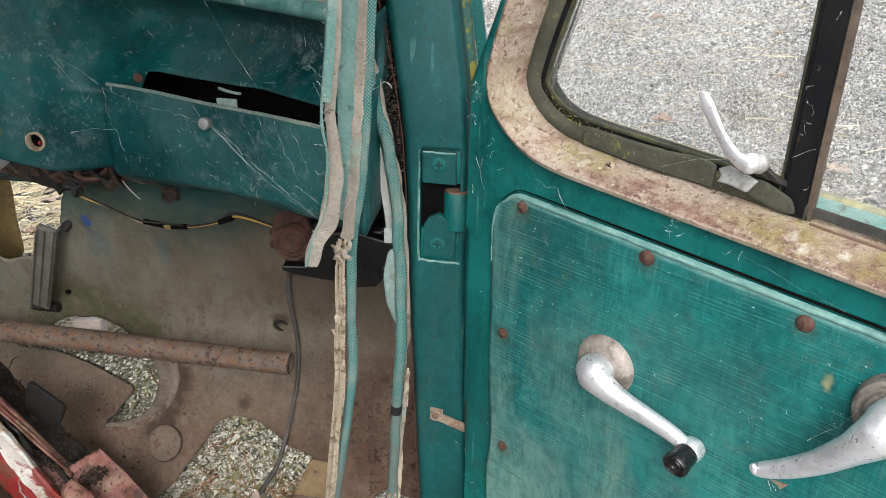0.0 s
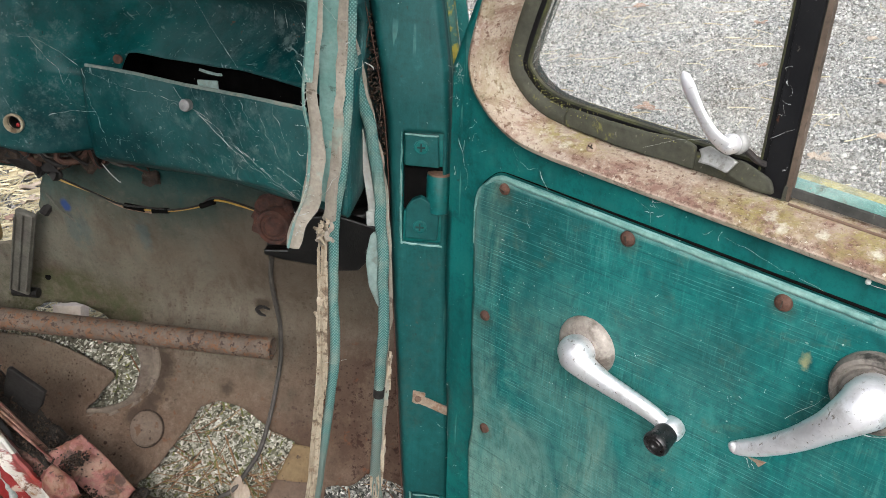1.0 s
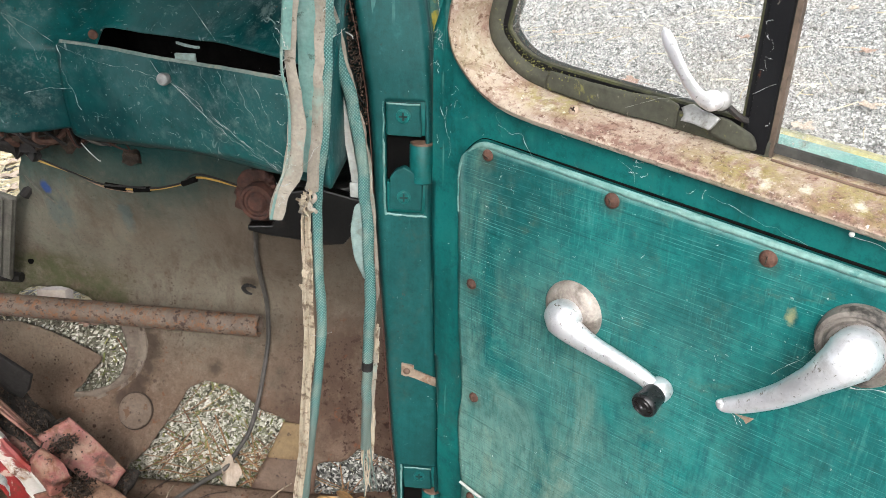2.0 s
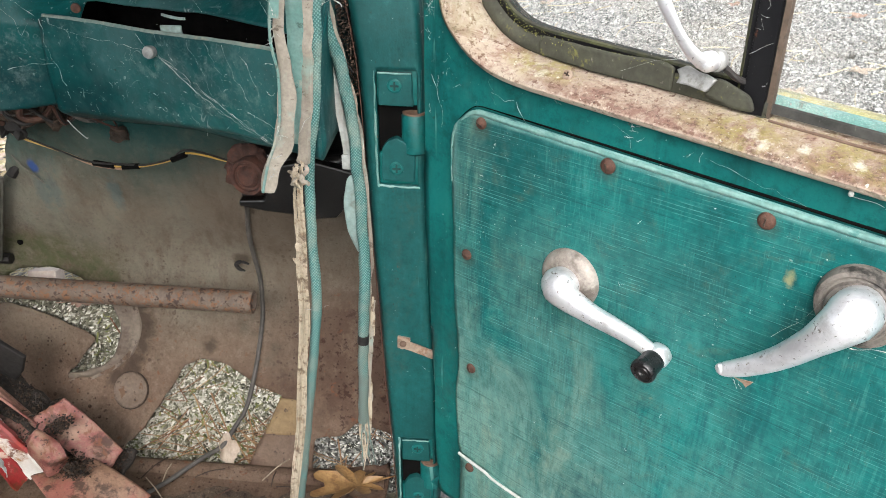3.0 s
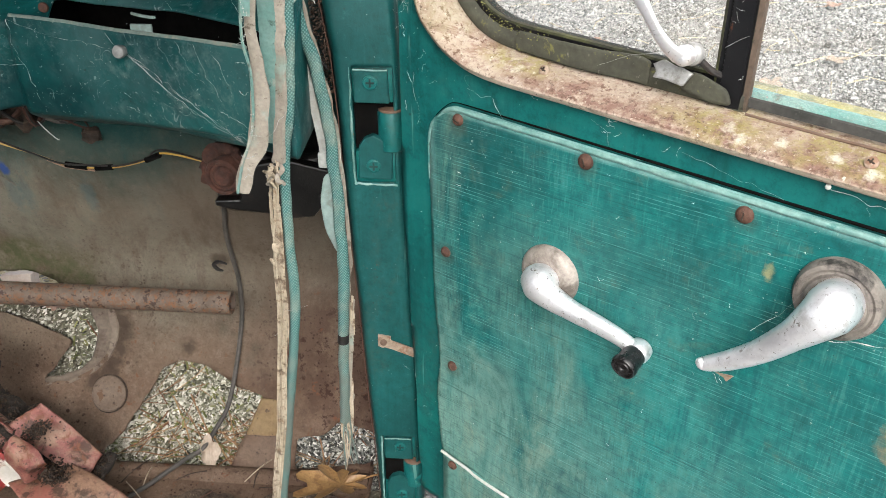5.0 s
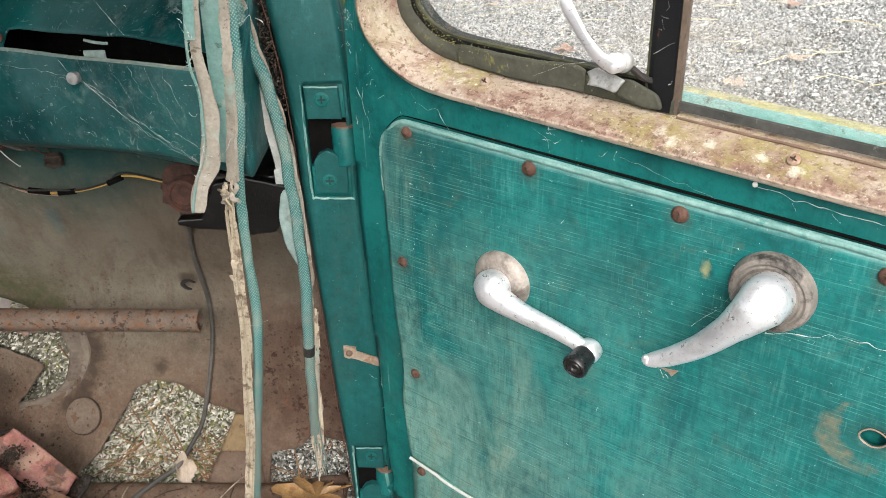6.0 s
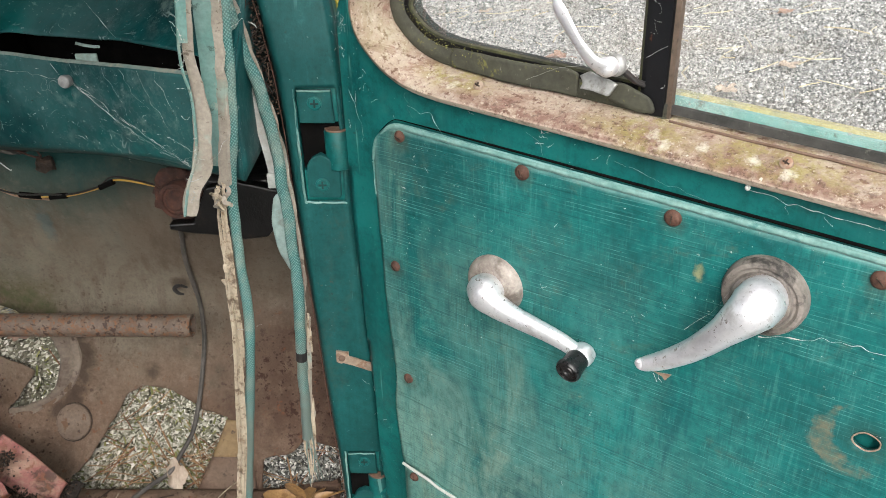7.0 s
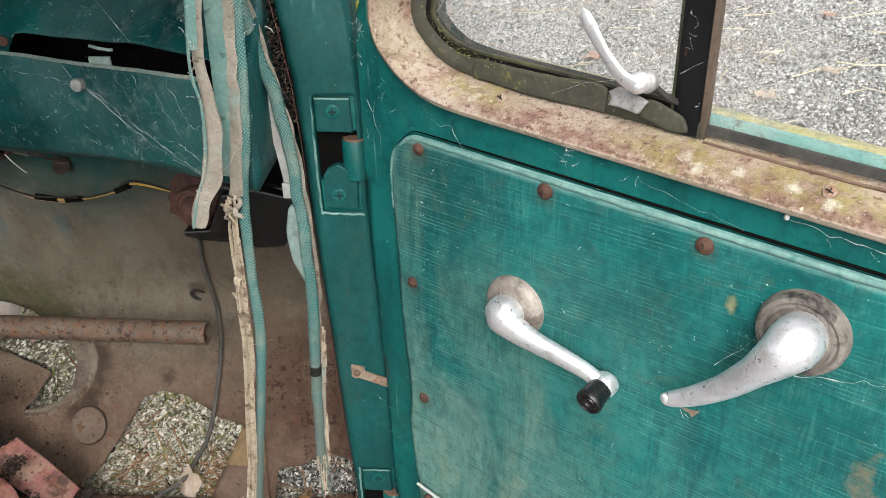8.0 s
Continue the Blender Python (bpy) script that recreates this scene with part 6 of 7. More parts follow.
part("backing", crumple(sweep(line_a, [(-0.010, 0.0), (-0.009, -0.004), (-0.003, -0.001), (0.004, 0.001), (0.010, -0.002), (0.0105, 0.001), (0.003, 0.004), (-0.004, 0.003)], (1, 0, 0), scale=list(np.interp(range(n_a), [0, n_a * 0.4, n_a * 0.7, n_a * 0.9, n_a], [0.40, 0.42, 0.85, 0.72, 0.5]))), 0.003, 45, 1), WELT_BACK, strip, "beige inner side")
part("face", sweep([p + Vector((-0.003, -0.004, 0)) for p in line_a[:int(n_a * 0.43)]], [(-0.005, -0.001), (0.003, -0.003), (0.004, -0.001), (-0.003, 0.001)], (1, 0, 0)), WELT_FRONT, strip, "faded teal face")
part("fold", sweep([p + Vector((-0.0068 + 0.003 * i / (n_a * 0.6), -0.003, 0)) for i, p in enumerate(line_a[int(n_a * 0.41):])], ring(0.0013, 6), (1, 0, 0)), WELT_FRONT, strip, "faded teal folded edge")

strip_b = thing("hanging_trim_band", CAB, "faded teal vinyl band hanging with a beige split edge", "trim strip", "loose trim")
line_b = smooth_line([(-0.042, -0.10, 1.935), (-0.055, -0.10, 1.70), (-0.0635, -0.10, 1.492), (-0.069, -0.10, 1.40), (-0.071, -0.10, 1.34), (-0.075, -0.10, 1.29)], 6)
part("band", crumple(sweep(line_b, [(-0.009, 0.001), (-0.007, -0.002), (-0.002, -0.0005), (0.003, -0.003), (0.006, -0.001), (0.007, 0.002), (0.0, 0.002)], (1, 0, 0)), 0.0025, 50, 2), WELT_FRONT, strip_b)
line_e = smooth_line([(-0.032, -0.103, 1.935), (-0.045, -0.103, 1.70), (-0.0525, -0.103, 1.492), (-0.059, -0.103, 1.396), (-0.065, -0.103, 1.33), (-0.071, -0.104, 1.284), (-0.073, -0.104, 1.274)], 6)
part("split_edge", crumple(sweep(line_e, [(-0.0048, 0.001), (-0.004, -0.002), (0.003, -0.0025), (0.0048, 0.0), (0.003, 0.002)], (1, 0, 0), scale=list(np.interp(range(len(line_e)), [0, len(line_e) * 0.6, len(line_e) * 0.93, len(line_e)], [0.8, 0.95, 1.35, 0.6]))), 0.0022, 60, 3), WELT_BACK, strip_b, "beige split edge with dark stains")

welt = thing("hanging_windlace", CAB, "woven teal windlace cord hanging with its frayed straw-coloured core", "windlace", "loose trim")
line_c = [(-0.028, -0.095, 1.935), (-0.040, -0.095, 1.70), (-0.0485, -0.095, 1.492), (-0.059, -0.095, 1.341), (-0.070, -0.095, 1.265), (-0.072, -0.095, 1.222), (-0.073, -0.095, 1.183), (-0.0735, -0.095, 1.122), (-0.079, -0.095, 1.069), (-0.0945, -0.095, 0.962), (-0.112, -0.095, 0.843), (-0.125, -0.09, 0.74), (-0.128, -0.075, 0.718)]
part("cord", crumple(cord(line_c, 0.0052, 12, 8), 0.0012, 40, 4), WELT, welt)
core = [(-0.0785, -0.1, 1.269), (-0.0805, -0.101, 1.237), (-0.082, -0.1, 1.207), (-0.0845, -0.1, 1.158), (-0.0875, -0.1, 1.088), (-0.0945, -0.1, 1.027), (-0.102, -0.1, 0.95), (-0.119, -0.1, 0.843), (-0.131, -0.095, 0.742)]
core_line = smooth_line(core, 12)


def core_at(t):
    x = t * (len(core_line) - 1)
    i = min(int(x), len(core_line) - 2)
    return core_line[i].lerp(core_line[i + 1], x - i)


for k in range(30):
    t0 = rng.uniform(0, 0.75)
    t1 = min(1.0, t0 + rng.uniform(0.12, 0.5))
    off = Vector((rng.uniform(-0.0046, 0.0042), rng.uniform(-0.0035, 0.001), 0))
    if k < 8:
        t0, t1 = 0.0, 1.0
    lean_ = rng.normal(0, 0.0012)
    line = [core_at(t0 + (t1 - t0) * j / 24) + off + Vector((lean_ * j / 24 + 0.0012 * noise.noise((j * 0.35, k, 0)), 0.001 * noise.noise((j * 0.3, k, 5)), 0)) for j in range(25)]
    w = rng.uniform(0.0009, 0.0021)
    wide = [max(0.25, min(1, 6 * (j + 1) / 25, 5 * (25 - j) / 25)) * (0.8 + 0.7 * noise.noise((j * 0.6, k, 9))) for j in range(25)]
    part("core_fibre" if k else "core", sweep(line, [(-w, 0.0), (-w * 0.2, -0.0010), (w, -0.0002), (w * 0.3, 0.0010)], (1, 0.5 * math.sin(k * 1.3), 0), scale=wide), FRAYED, welt, "frayed dry core" if k == 0 else "", smooth=False)
for k, (t, size) in enumerate(((0.015, 0.002), (0.06, 0.0018), (0.31, 0.0022), (0.345, 0.002))):
    p = core_at(t) + Vector((-0.004 + 0.003 * math.sin(k), -0.003, 0))
    flake = [p, p + Vector((-size * 0.6, -0.003, -size)), p + Vector((size * 0.4 * math.cos(k), -0.002, -size * 2.6))]
    part("torn_lump", crumple(sweep(smooth_line(flake, 4), [(-size, 0.0), (0.0, -0.0012), (size, 0.0004), (0.0, 0.0014)], (1, 0.5 * math.sin(k), 0)), 0.004, 150, k), FRAYED, welt, smooth=False)
for k in range(9):
    z = 1.262 + 0.004 * (k % 5)
    x = -0.076 + 0.006 * math.sin(k * 2.3)
    flake = [(x, -0.104, z), (x - 0.004 * math.cos(k), -0.110 - 0.002 * (k % 3), z - 0.005), (x + 0.004 * math.sin(k * 1.7), -0.108, z - 0.012)]
    part("shred", crumple(sweep(smooth_line(flake, 4), [(-0.0018, 0.0), (0.0, -0.0005), (0.0018, 0.0002), (0.0, 0.0006)], (1, 0.5 * math.sin(k), 0)), 0.003, 160, k), (FRAYED, WELT_BACK)[k % 2], welt, "torn shred")

seal = thing("door_seal", CAB, "woven teal windlace seal peeling off the hinge post", "windlace", "loose trim")
line_s = [(-0.1, -0.03, 1.6), (-0.0825, -0.022, 1.475), (-0.076, -0.02, 1.44), (-0.0645, -0.02, 1.3894), (-0.0606, -0.02, 1.3684), (-0.0532, -0.02, 1.3469), (-0.0483, -0.02, 1.319), (-0.0437, -0.02, 1.2902), (-0.0413, -0.02, 1.2603), (-0.04, -0.02, 1.2293), (-0.0386, -0.02, 1.1971), (-0.0378, -0.02, 1.1637), (-0.0376, -0.02, 1.1289), (-0.0386, -0.02, 1.0927), (-0.0435, -0.02, 1.0156), (-0.0467, -0.02, 0.9319), (-0.0492, -0.02, 0.8917)]
part("cord", crumple(cord(line_s, 0.0062, 12, 8), 0.0015, 40, 6), WELT, seal)
part("flange", crumple(sweep(smooth_line([(x + 0.0068, y + 0.006, z) for x, y, z in line_s], 8), [(-0.0035, -0.0008), (0.0004, -0.001), (0.0006, 0.0008), (-0.0035, 0.0008)], (1, 0, 0)), 0.0042, 45, 7), WELT_BACK, seal, "frayed straw-coloured flange")
for k in range(8):
    x0 = -0.051 + 0.0025 * (k % 4)
    part("fibre", cord([(x0, -0.02, 0.905), (x0 + 0.003 * math.sin(k), -0.022, 0.87), (x0 + 0.008 * math.sin(k * 2), -0.02, 0.83 - 0.01 * (k % 3))], 0.0016, 6, 4, scale=[1, 0.8, 0.3]), (FRAYED, WELT)[k % 2], seal)
for k in range(14):
    z0 = rng.uniform(0.93, 1.08)
    x0 = float(np.interp(z0, [0.893, 0.965, 1.03, 1.113], [-0.0495, -0.0465, -0.039, -0.036])) + 0.006 + 0.003 * rng.random()
    z2 = z0 - rng.uniform(0.03, 0.09)
    x2 = float(np.interp(z2, [0.80, 0.893, 0.965, 1.03, 1.113], [-0.050, -0.0495, -0.0465, -0.039, -0.036])) + 0.006 + 0.004 * rng.random()
    part("torn_edge", sweep(smooth_line([(x0, -0.018, z0), ((x0 + x2) / 2 + rng.normal(0, 0.0015), -0.020, (z0 + z2) / 2), (x2, -0.018, z2)], 5), [(-0.0016, 0.0), (0.0, -0.0007), (0.0016, 0.0002), (0.0, 0.0008)], (1, 0.5 * math.sin(k), 0)), (FRAYED, WELT_BACK)[k % 2], seal, smooth=False)
part("dark_wrap", cord([(-0.0428, -0.02, 1.023), (-0.0434, -0.02, 1.017), (-0.0440, -0.02, 1.011)], 0.0067, 12, 3), SOOT, seal, "black stain")

clip_strip = thing("pale_trim_clip", CAB, "pale plastic trim strip behind the peeling seal", "trim strip", "loose trim")
part("strip", sweep(smooth_line([(-0.081, -0.005, 1.40), (-0.071, -0.008, 1.36), (-0.062, -0.01, 1.32), (-0.053, -0.01, 1.258), (-0.052, -0.008, 1.24)], 5), [(-0.004, -0.001), (0.004, -0.001), (0.004, 0.001), (-0.004, 0.001)], (1, 0, 0)), PALE, clip_strip)
part("tab", sheet(lambda a, b: (a, -0.012 - 0.004 * math.sin((b - 1.12) * 25), b), (-0.064, -0.04), (1.12, 1.225), 12, 26, outline=rounded([(-0.044, 1.125), (-0.042, 1.222), (-0.052, 1.222), (-0.058, 1.19), (-0.055, 1.155)], 0.008)), GREY_TEAL, clip_strip, "rounded grey-teal tab", solid=0.002)
part("lug", block((-0.058, -0.012, 1.226), (-0.046, -0.008, 1.243), 0.0015), PALE, clip_strip)
shred = np.random.default_rng(31)
for k in range(18):
    z = 1.335 + 0.009 * k + shred.uniform(-0.008, 0.008)
    l = float(np.interp(z, POST_Z, POST_L))
    a, b = shred.uniform(-0.016, -0.002, 2)
    drop = shred.uniform(0.004, 0.026)
    solo("nest_litter", cord([(l + a, 0.008, z), (l + (a + b) / 2 + shred.uniform(-0.004, 0.004), 0.003, z - 0.5 * drop), (l + b, 0.0, z - drop)], shred.uniform(0.0003, 0.0009), 6, 3, scale=[0.5, 1, 0.4]), (SOIL, SOOT, WEB, CRUMB, SOIL)[k % 5], CAB, "dark shred of litter in the gap beside the post", "litter", group="litter in the post gap")

gap = []
for k in range(1500):
    z = rng.uniform(1.30, 1.56)
    l = float(np.interp(z, POST_Z, POST_L))
    gap.append(CAB @ Vector((l - rng.uniform(0.0, 0.016), rng.uniform(0.006, 0.03), z)))
scatter_stones("gap_litter", np.array([p[:] for p in gap]), rng.uniform(0.0005, 0.0019, len(gap)), "dark crumbled nest litter packed beside the hinge post", True, CRUMB, "litter")

# ---- litter on the floor ----
MOULD = aged("brown_leaf_mould", (0.045, 0.030, 0.020), (0.125, 0.088, 0.062), 50, 250, 0.95, bump=0.9, depth=0.004, spots=(((0.02, 0.013, 0.009), 90, 0.54, 0.62, 0.8), ((0.24, 0.19, 0.13), 140, 0.62, 0.66, 0.7)))
solo("leaf_mould", sheet(lambda a, b: (a, b, 0.711 + 0.007 * max(0, noise.noise((a * 25, b * 25, 1)) + 0.3) + 0.004 * noise.noise((a * 80, b * 80, 2))), (-0.40, -0.04), (-0.28, 0.045), 90, 80,
     outline=roughen([(-0.40, -0.28), (-0.045, -0.28), (-0.045, 0.012), (-0.12, 0.035), (-0.19, 0.012), (-0.27, 0.026), (-0.33, 0.0), (-0.40, 0.01)], 0.012, 0.016, 3)), MOULD, CAB, "dark crumbled leaf mould on the floor", "litter", kind="stuff")
fallen_leaf(CAB @ pose(-0.072, 0.028, 0.732, 14, -12, 215), 0.076, 9, 0.60, 0.22, 11, LEAF, "large glossy brown oak leaf on the sill")
fallen_leaf(CAB @ pose(-0.278, 0.082, 0.728, 60, 0, 20) @ Matrix.Diagonal((0.6, 1.3, 1, 1)), 0.033, 5, 0.35, 0.5, 17, LEAF_PALE, "bleached curled leaf at the floor hole")
for k in range(26):
    a, b = rng.uniform(-0.38, -0.06), rng.uniform(-0.10, 0.065)
    w = rng.uniform(0, math.pi)
    l = rng.uniform(0.02, 0.06)
    d = Vector((math.cos(w), math.sin(w), 0)) * l
    solo("twig", cord([Vector((a, b, 0.7205)) - d / 2, Vector((a, b, 0.724)), Vector((a, b, 0.7205)) + d / 2], 0.0009, 5, 3), (FRAYED, RUSTY, SOIL)[k % 3], CAB, "dry twig or needle on the cab floor", "twig", group="twigs on the floor")

# ---- door ----
door = thing("truck_door", DOOR, "teal passenger door standing wide with rust-stained window moulding", "truck door")
outline = rounded([(-0.038, 0.80), (0.84, 0.80), (0.84, 1.82), (0.08, 1.82), (-0.017, 1.49), (-0.042, 1.425), (-0.055, 1.39)], [0.02, 0.03, 0.06, 0.03, 0.02, 0.01, 0.01], 5)
CORNER = [(0.0447, 1.639), (0.0198, 1.5643), (-0.0052, 1.4907), (-0.0120, 1.4706), (-0.0195, 1.4444), (-0.0236, 1.4225), (-0.0218, 1.4080), (-0.0165, 1.3940), (-0.0080, 1.3835), (0.0035, 1.3730), (0.0160, 1.3645), (0.0340, 1.3567), (0.0540, 1.3522), (0.0780, 1.3499)]
CORNER = [(p.x, p.y) for p in smooth_line([(x, z, 0) for x, z in CORNER], 3)]


def belt(x):
    """Height of the window moulding's lower edge: it falls a little towards the latch."""
    return 1.3525 - 0.034 * min(x, 0.45)


LOWER = [(x, belt(x)) for x in (0.11, 0.16, 0.21, 0.26)]
aperture = CORNER + LOWER + [(x, belt(x)) for x in (0.31, 0.36, 0.41, 0.46, 0.60)] + rounded([(0.45, belt(0.5)), (0.79, belt(0.5)), (0.79, 1.775), (0.090, 1.775)], 0.04, 6)[7:]
quarter = CORNER + LOWER + rounded([(0.20, belt(0.289)), (0.289, belt(0.289)), (0.287, 1.775), (0.090, 1.775)], 0.02, 6)[7:]


def inset(poly, d):
    """The polygon moved inwards by d (its corners run anticlockwise)."""
    out = []
    m = len(poly)
    for i in range(m):
        a, b = Vector(poly[i - 1]), Vector(poly[(i + 1) % m])
        t = (b - a).normalized()
        out.append((poly[i][0] - t.y * d, poly[i][1] + t.x * d))
    return out


def dense(poly, step=0.012):
    out = []
    for a, b in zip(poly, poly[1:] + poly[:1]):
        n = max(1, round(math.hypot(b[0] - a[0], b[1] - a[1]) / step))
        out += [(a[0] + (b[0] - a[0]) * i / n, a[1] + (b[1] - a[1]) * i / n) for i in range(n)]
    return out


aperture, quarter = dense(aperture), dense(quarter)


def window_ring(profile, loop):
    """A moulding round the window: profile of (inwards, through the door)."""
    m = len(profile)
    rings = [[(x, y, z) for x, z in inset(loop, n)] for n, y in profile]
    k = len(loop)
    verts = [p for r in rings for p in r]
    faces = [(i * k + j, i * k + (j + 1) % k, ((i + 1) % m) * k + (j + 1) % k, ((i + 1) % m) * k + j) for i in range(m) for j in range(k)]
    return verts, faces


def door_skin(x, z):
    e = -0.056 + 0.017 * max(0, (1.2 - z) / 0.4)
    roll = 0.02 * max(0, (e + 0.008 - x) / 0.008) ** 2 if z < 1.41 else 0
    return (x, 0.008 + roll + 0.0010 * noise.noise((x * 9, z * 9, 0)), z)


part("inner_panel", sheet(door_skin, (-0.06, 0.845), (0.795, 1.825), 150, 160, [inset(aperture, 0.012)], outline), TEAL, door, "teal inner door steel", solid=0.0015)
part("outer_skin", sheet(lambda x, z: (x, 0.095 - 0.02 * max(0, (z - 1.25) / 0.12) ** 2, z), (-0.045, 0.84), (0.80, 1.366), 40, 40), OUTER_TEAL, door, "chalky turquoise outer skin", solid=0.0015)
part("front_edge", sheet(lambda t, z: (-0.053 + 0.017 * max(0, (1.2 - z) / 0.4), 0.016 + t, z), (0, 0.082), (0.80, 1.40), 6, 30), TEAL, door)
part("bottom_edge", sheet(lambda x, t: (x, 0.010 + t, 0.802), (-0.046, 0.84), (0, 0.084), 30, 4), TEAL, door)
part("rear_edge", sheet(lambda t, z: (0.838, 0.010 + t, z), (0, 0.084), (0.80, 1.37), 4, 20), TEAL, door)
part("belt_ledge", sweep([(x, 0.066, belt(x) + 0.0250) for x in (0.02, 0.25, 0.45, 0.83)], [(-0.004, 0.0), (-0.003, 0.003), (0.003, 0.003), (0.006, 0.001), (0.006, -0.004), (-0.004, -0.004)], (0, 1, 0)), OUTER_TEAL, door, "turquoise belt ledge outside the glass")
part("belt_stripe", sweep([(x, 0.0785, belt(x) + 0.0255) for x in (0.02, 0.25, 0.45, 0.83)], [(-0.007, 0.0), (-0.005, 0.004), (0.004, 0.003), (0.008, -0.003), (0.0, -0.005)], (0, 1, 0)), YELLOW, door, "lichen-yellow belt stripe outside")
part("window_moulding", window_ring([(0.001, 0.0085), (-0.0008, 0.005), (-0.0006, 0.001), (0.0006, -0.0025), (0.0030, -0.0055), (0.0062, -0.0070), (0.0095, -0.0054), (0.0118, -0.0012), (0.0147, 0.006), (0.018, 0.017), (0.0212, 0.029), (0.022, 0.04), (0.002, 0.04)], aperture), GARNISH, door, "cream window moulding rusting through, with lichen")
part("weatherstrip", window_ring([(0.0205, 0.031), (0.024, 0.0285), (0.032, 0.0290), (0.0365, 0.032), (0.0368, 0.042), (0.0205, 0.042)], quarter), RUBBER, door, "mossy grey-green rubber weatherstrip")

# quarter light
part("moss_line", window_ring([(0.0420, 0.0322), (0.0428, 0.0306), (0.0446, 0.0312), (0.0450, 0.0345)], quarter), GREEN_FILM, door, "thin line of moss along the frame")
part("vent_frame", window_ring([(0.0355, 0.0335), (0.0370, 0.0315), (0.0425, 0.0310), (0.0440, 0.034), (0.0440, 0.040), (0.037, 0.040)], quarter), BLACK, door, "black inner window frame")
part("divider", sweep([(0.2595, 0.036, 1.366), (0.2585, 0.036, 1.55), (0.2575, 0.036, 1.775)], [(-0.0100, -0.004), (-0.0085, -0.008), (0.0075, -0.008), (0.0088, -0.004), (0.0088, 0.004), (-0.0100, 0.004)], (1, 0, 0)), BLACK, door, "black upright bar with flaking paint")
part("glass_channel", sweep([(0.2712, 0.037, 1.364), (0.2692, 0.037, 1.775)], [(-0.0028, -0.007), (0.0012, -0.007), (0.0012, 0.000), (-0.0028, 0.000)], (1, 0, 0)), CHANNEL_DARK, door, "rusty brown glass channel")


def pane(poly, y, name, label):
    n = len(poly)
    verts = [(x, y, z) for x, z in poly] + [(x, y + 0.004, z) for x, z in poly]
    faces = [tuple(range(n)), tuple(range(n, 2 * n))] + [(i, (i + 1) % n, n + (i + 1) % n, n + i) for i in range(n)]
    ob = part(name, (verts, faces), GLASS, door, label, smooth=False)
    ob.visible_shadow = False
    return ob


pane(inset(quarter, 0.040), 0.0345, "vent_pane", "clear quarter-light pane")
pane([(0.268, 1.364), (0.745, 1.352), (0.745, 1.74), (0.268, 1.74)], 0.0425, "window_pane", "dusty main window pane, wound up")
part("felt_strip", sweep([(x, 0.034, belt(x) + 0.0295) for x in (0.272, 0.36, 0.45, 0.745)], [(-0.002, -0.0045), (-0.0015, 0.002), (0.0005, 0.0028), (0.002, -0.0045)], (0, 1, 0)), FELT, door, "dark felt strip under the main pane")
part("felt_lip", crumple(sweep([(0.274 + 0.02 * k, 0.0265, belt(0.274 + 0.02 * k) + 0.0215) for k in range(23)], ring(0.0011, 6), (0, 1, 0)), 0.0008, 90, 4), CHANNEL, door, "thin rusty lip of the moulding under the felt")
part("gasket_flap", sheet(lambda a, b: (a, 0.0262 - 0.002 * math.sin(a * 60), b), (0.058, 0.20), (1.362, 1.398), 60, 16, outline=roughen([(0.0655, 1.383), (0.0690, 1.3735), (0.0885, 1.3722), (0.1443, 1.3702), (0.1935, 1.3690), (0.1940, 1.3880), (0.186, 1.3905), (0.143, 1.3895), (0.0705, 1.3905)], 0.01, 0.0012, 7)), RUBBER, door, "loose flap of rubber gasket", solid=0.002)
part("gasket_flap", sheet(lambda a, b: (a, 0.0250, b), (0.218, 0.27), (1.360, 1.394), 26, 16, outline=rounded([(0.2215, 1.3735), (0.2479, 1.3672), (0.263, 1.3690), (0.258, 1.3800), (0.2350, 1.3880), (0.2235, 1.3870)], 0.004)), RUBBER, door, "loose flap of rubber gasket", solid=0.002)

tufts = []
for k in range(700):
    if k % 4:
        x = 0.128 + 0.018 * rng.normal()
        tufts.append(DOOR @ Vector((x, 0.0255 + 0.002 * rng.random(), 1.3893 - abs(0.0026 * rng.normal()))))
    else:
        x, z = CORNER[-1 - int(abs(rng.normal()) * 9) % 24]
        p = Vector((0.19 + 0.0, 1.60)) - Vector((x, z))
        p.normalize()
        tufts.append(DOOR @ Vector((x + p.x * (0.041 + 0.003 * rng.normal()), 0.0305 - 0.001 * rng.random(), z + p.y * (0.041 + 0.003 * rng.normal()))))
scatter_stones("moss_tufts", np.array([p[:] for p in tufts]), rng.uniform(0.0003, 0.0009, len(tufts)), "yellow-green moss tufts on the rubber of the quarter light", True, LIVE_MOSS, "moss")
LATCH_GREY = aged("dull_chipped_chrome", (0.24, 0.24, 0.235), (0.38, 0.38, 0.37), 50, 260, 0.45, 0.3, 0.2, spots=(((0.12, 0.11, 0.09), 90, 0.54, 0.64, 0.7),))
latch = part("vent_latch", lathe([(0.0, -0.014), (0.0065, -0.014), (0.0075, -0.004), (0.0078, 0.003), (0.006, 0.0072), (0.003, 0.0090), (0, 0.0095)], (0.2285, 0.008, 1.4045), (-0.12, -1, 0.1), 20), CHROME, door, "worn chrome quarter-light latch")
part("lever", sweep(smooth_line([(0.2275, 0.002, 1.4045), (0.2205, -0.004, 1.4115), (0.2125, -0.008, 1.4220), (0.2040, -0.010, 1.4345), (0.1965, -0.012, 1.4470), (0.1915, -0.012, 1.4555)], 5), ring(0.0050, 14, 0.42), (1, 0, 0.5), scale=list(np.interp(range(26), [0, 5, 12, 19, 23, 25], [1.5, 1.10, 0.84, 1.08, 0.80, 0.12]))), CHROME, latch, "bright lever arm")
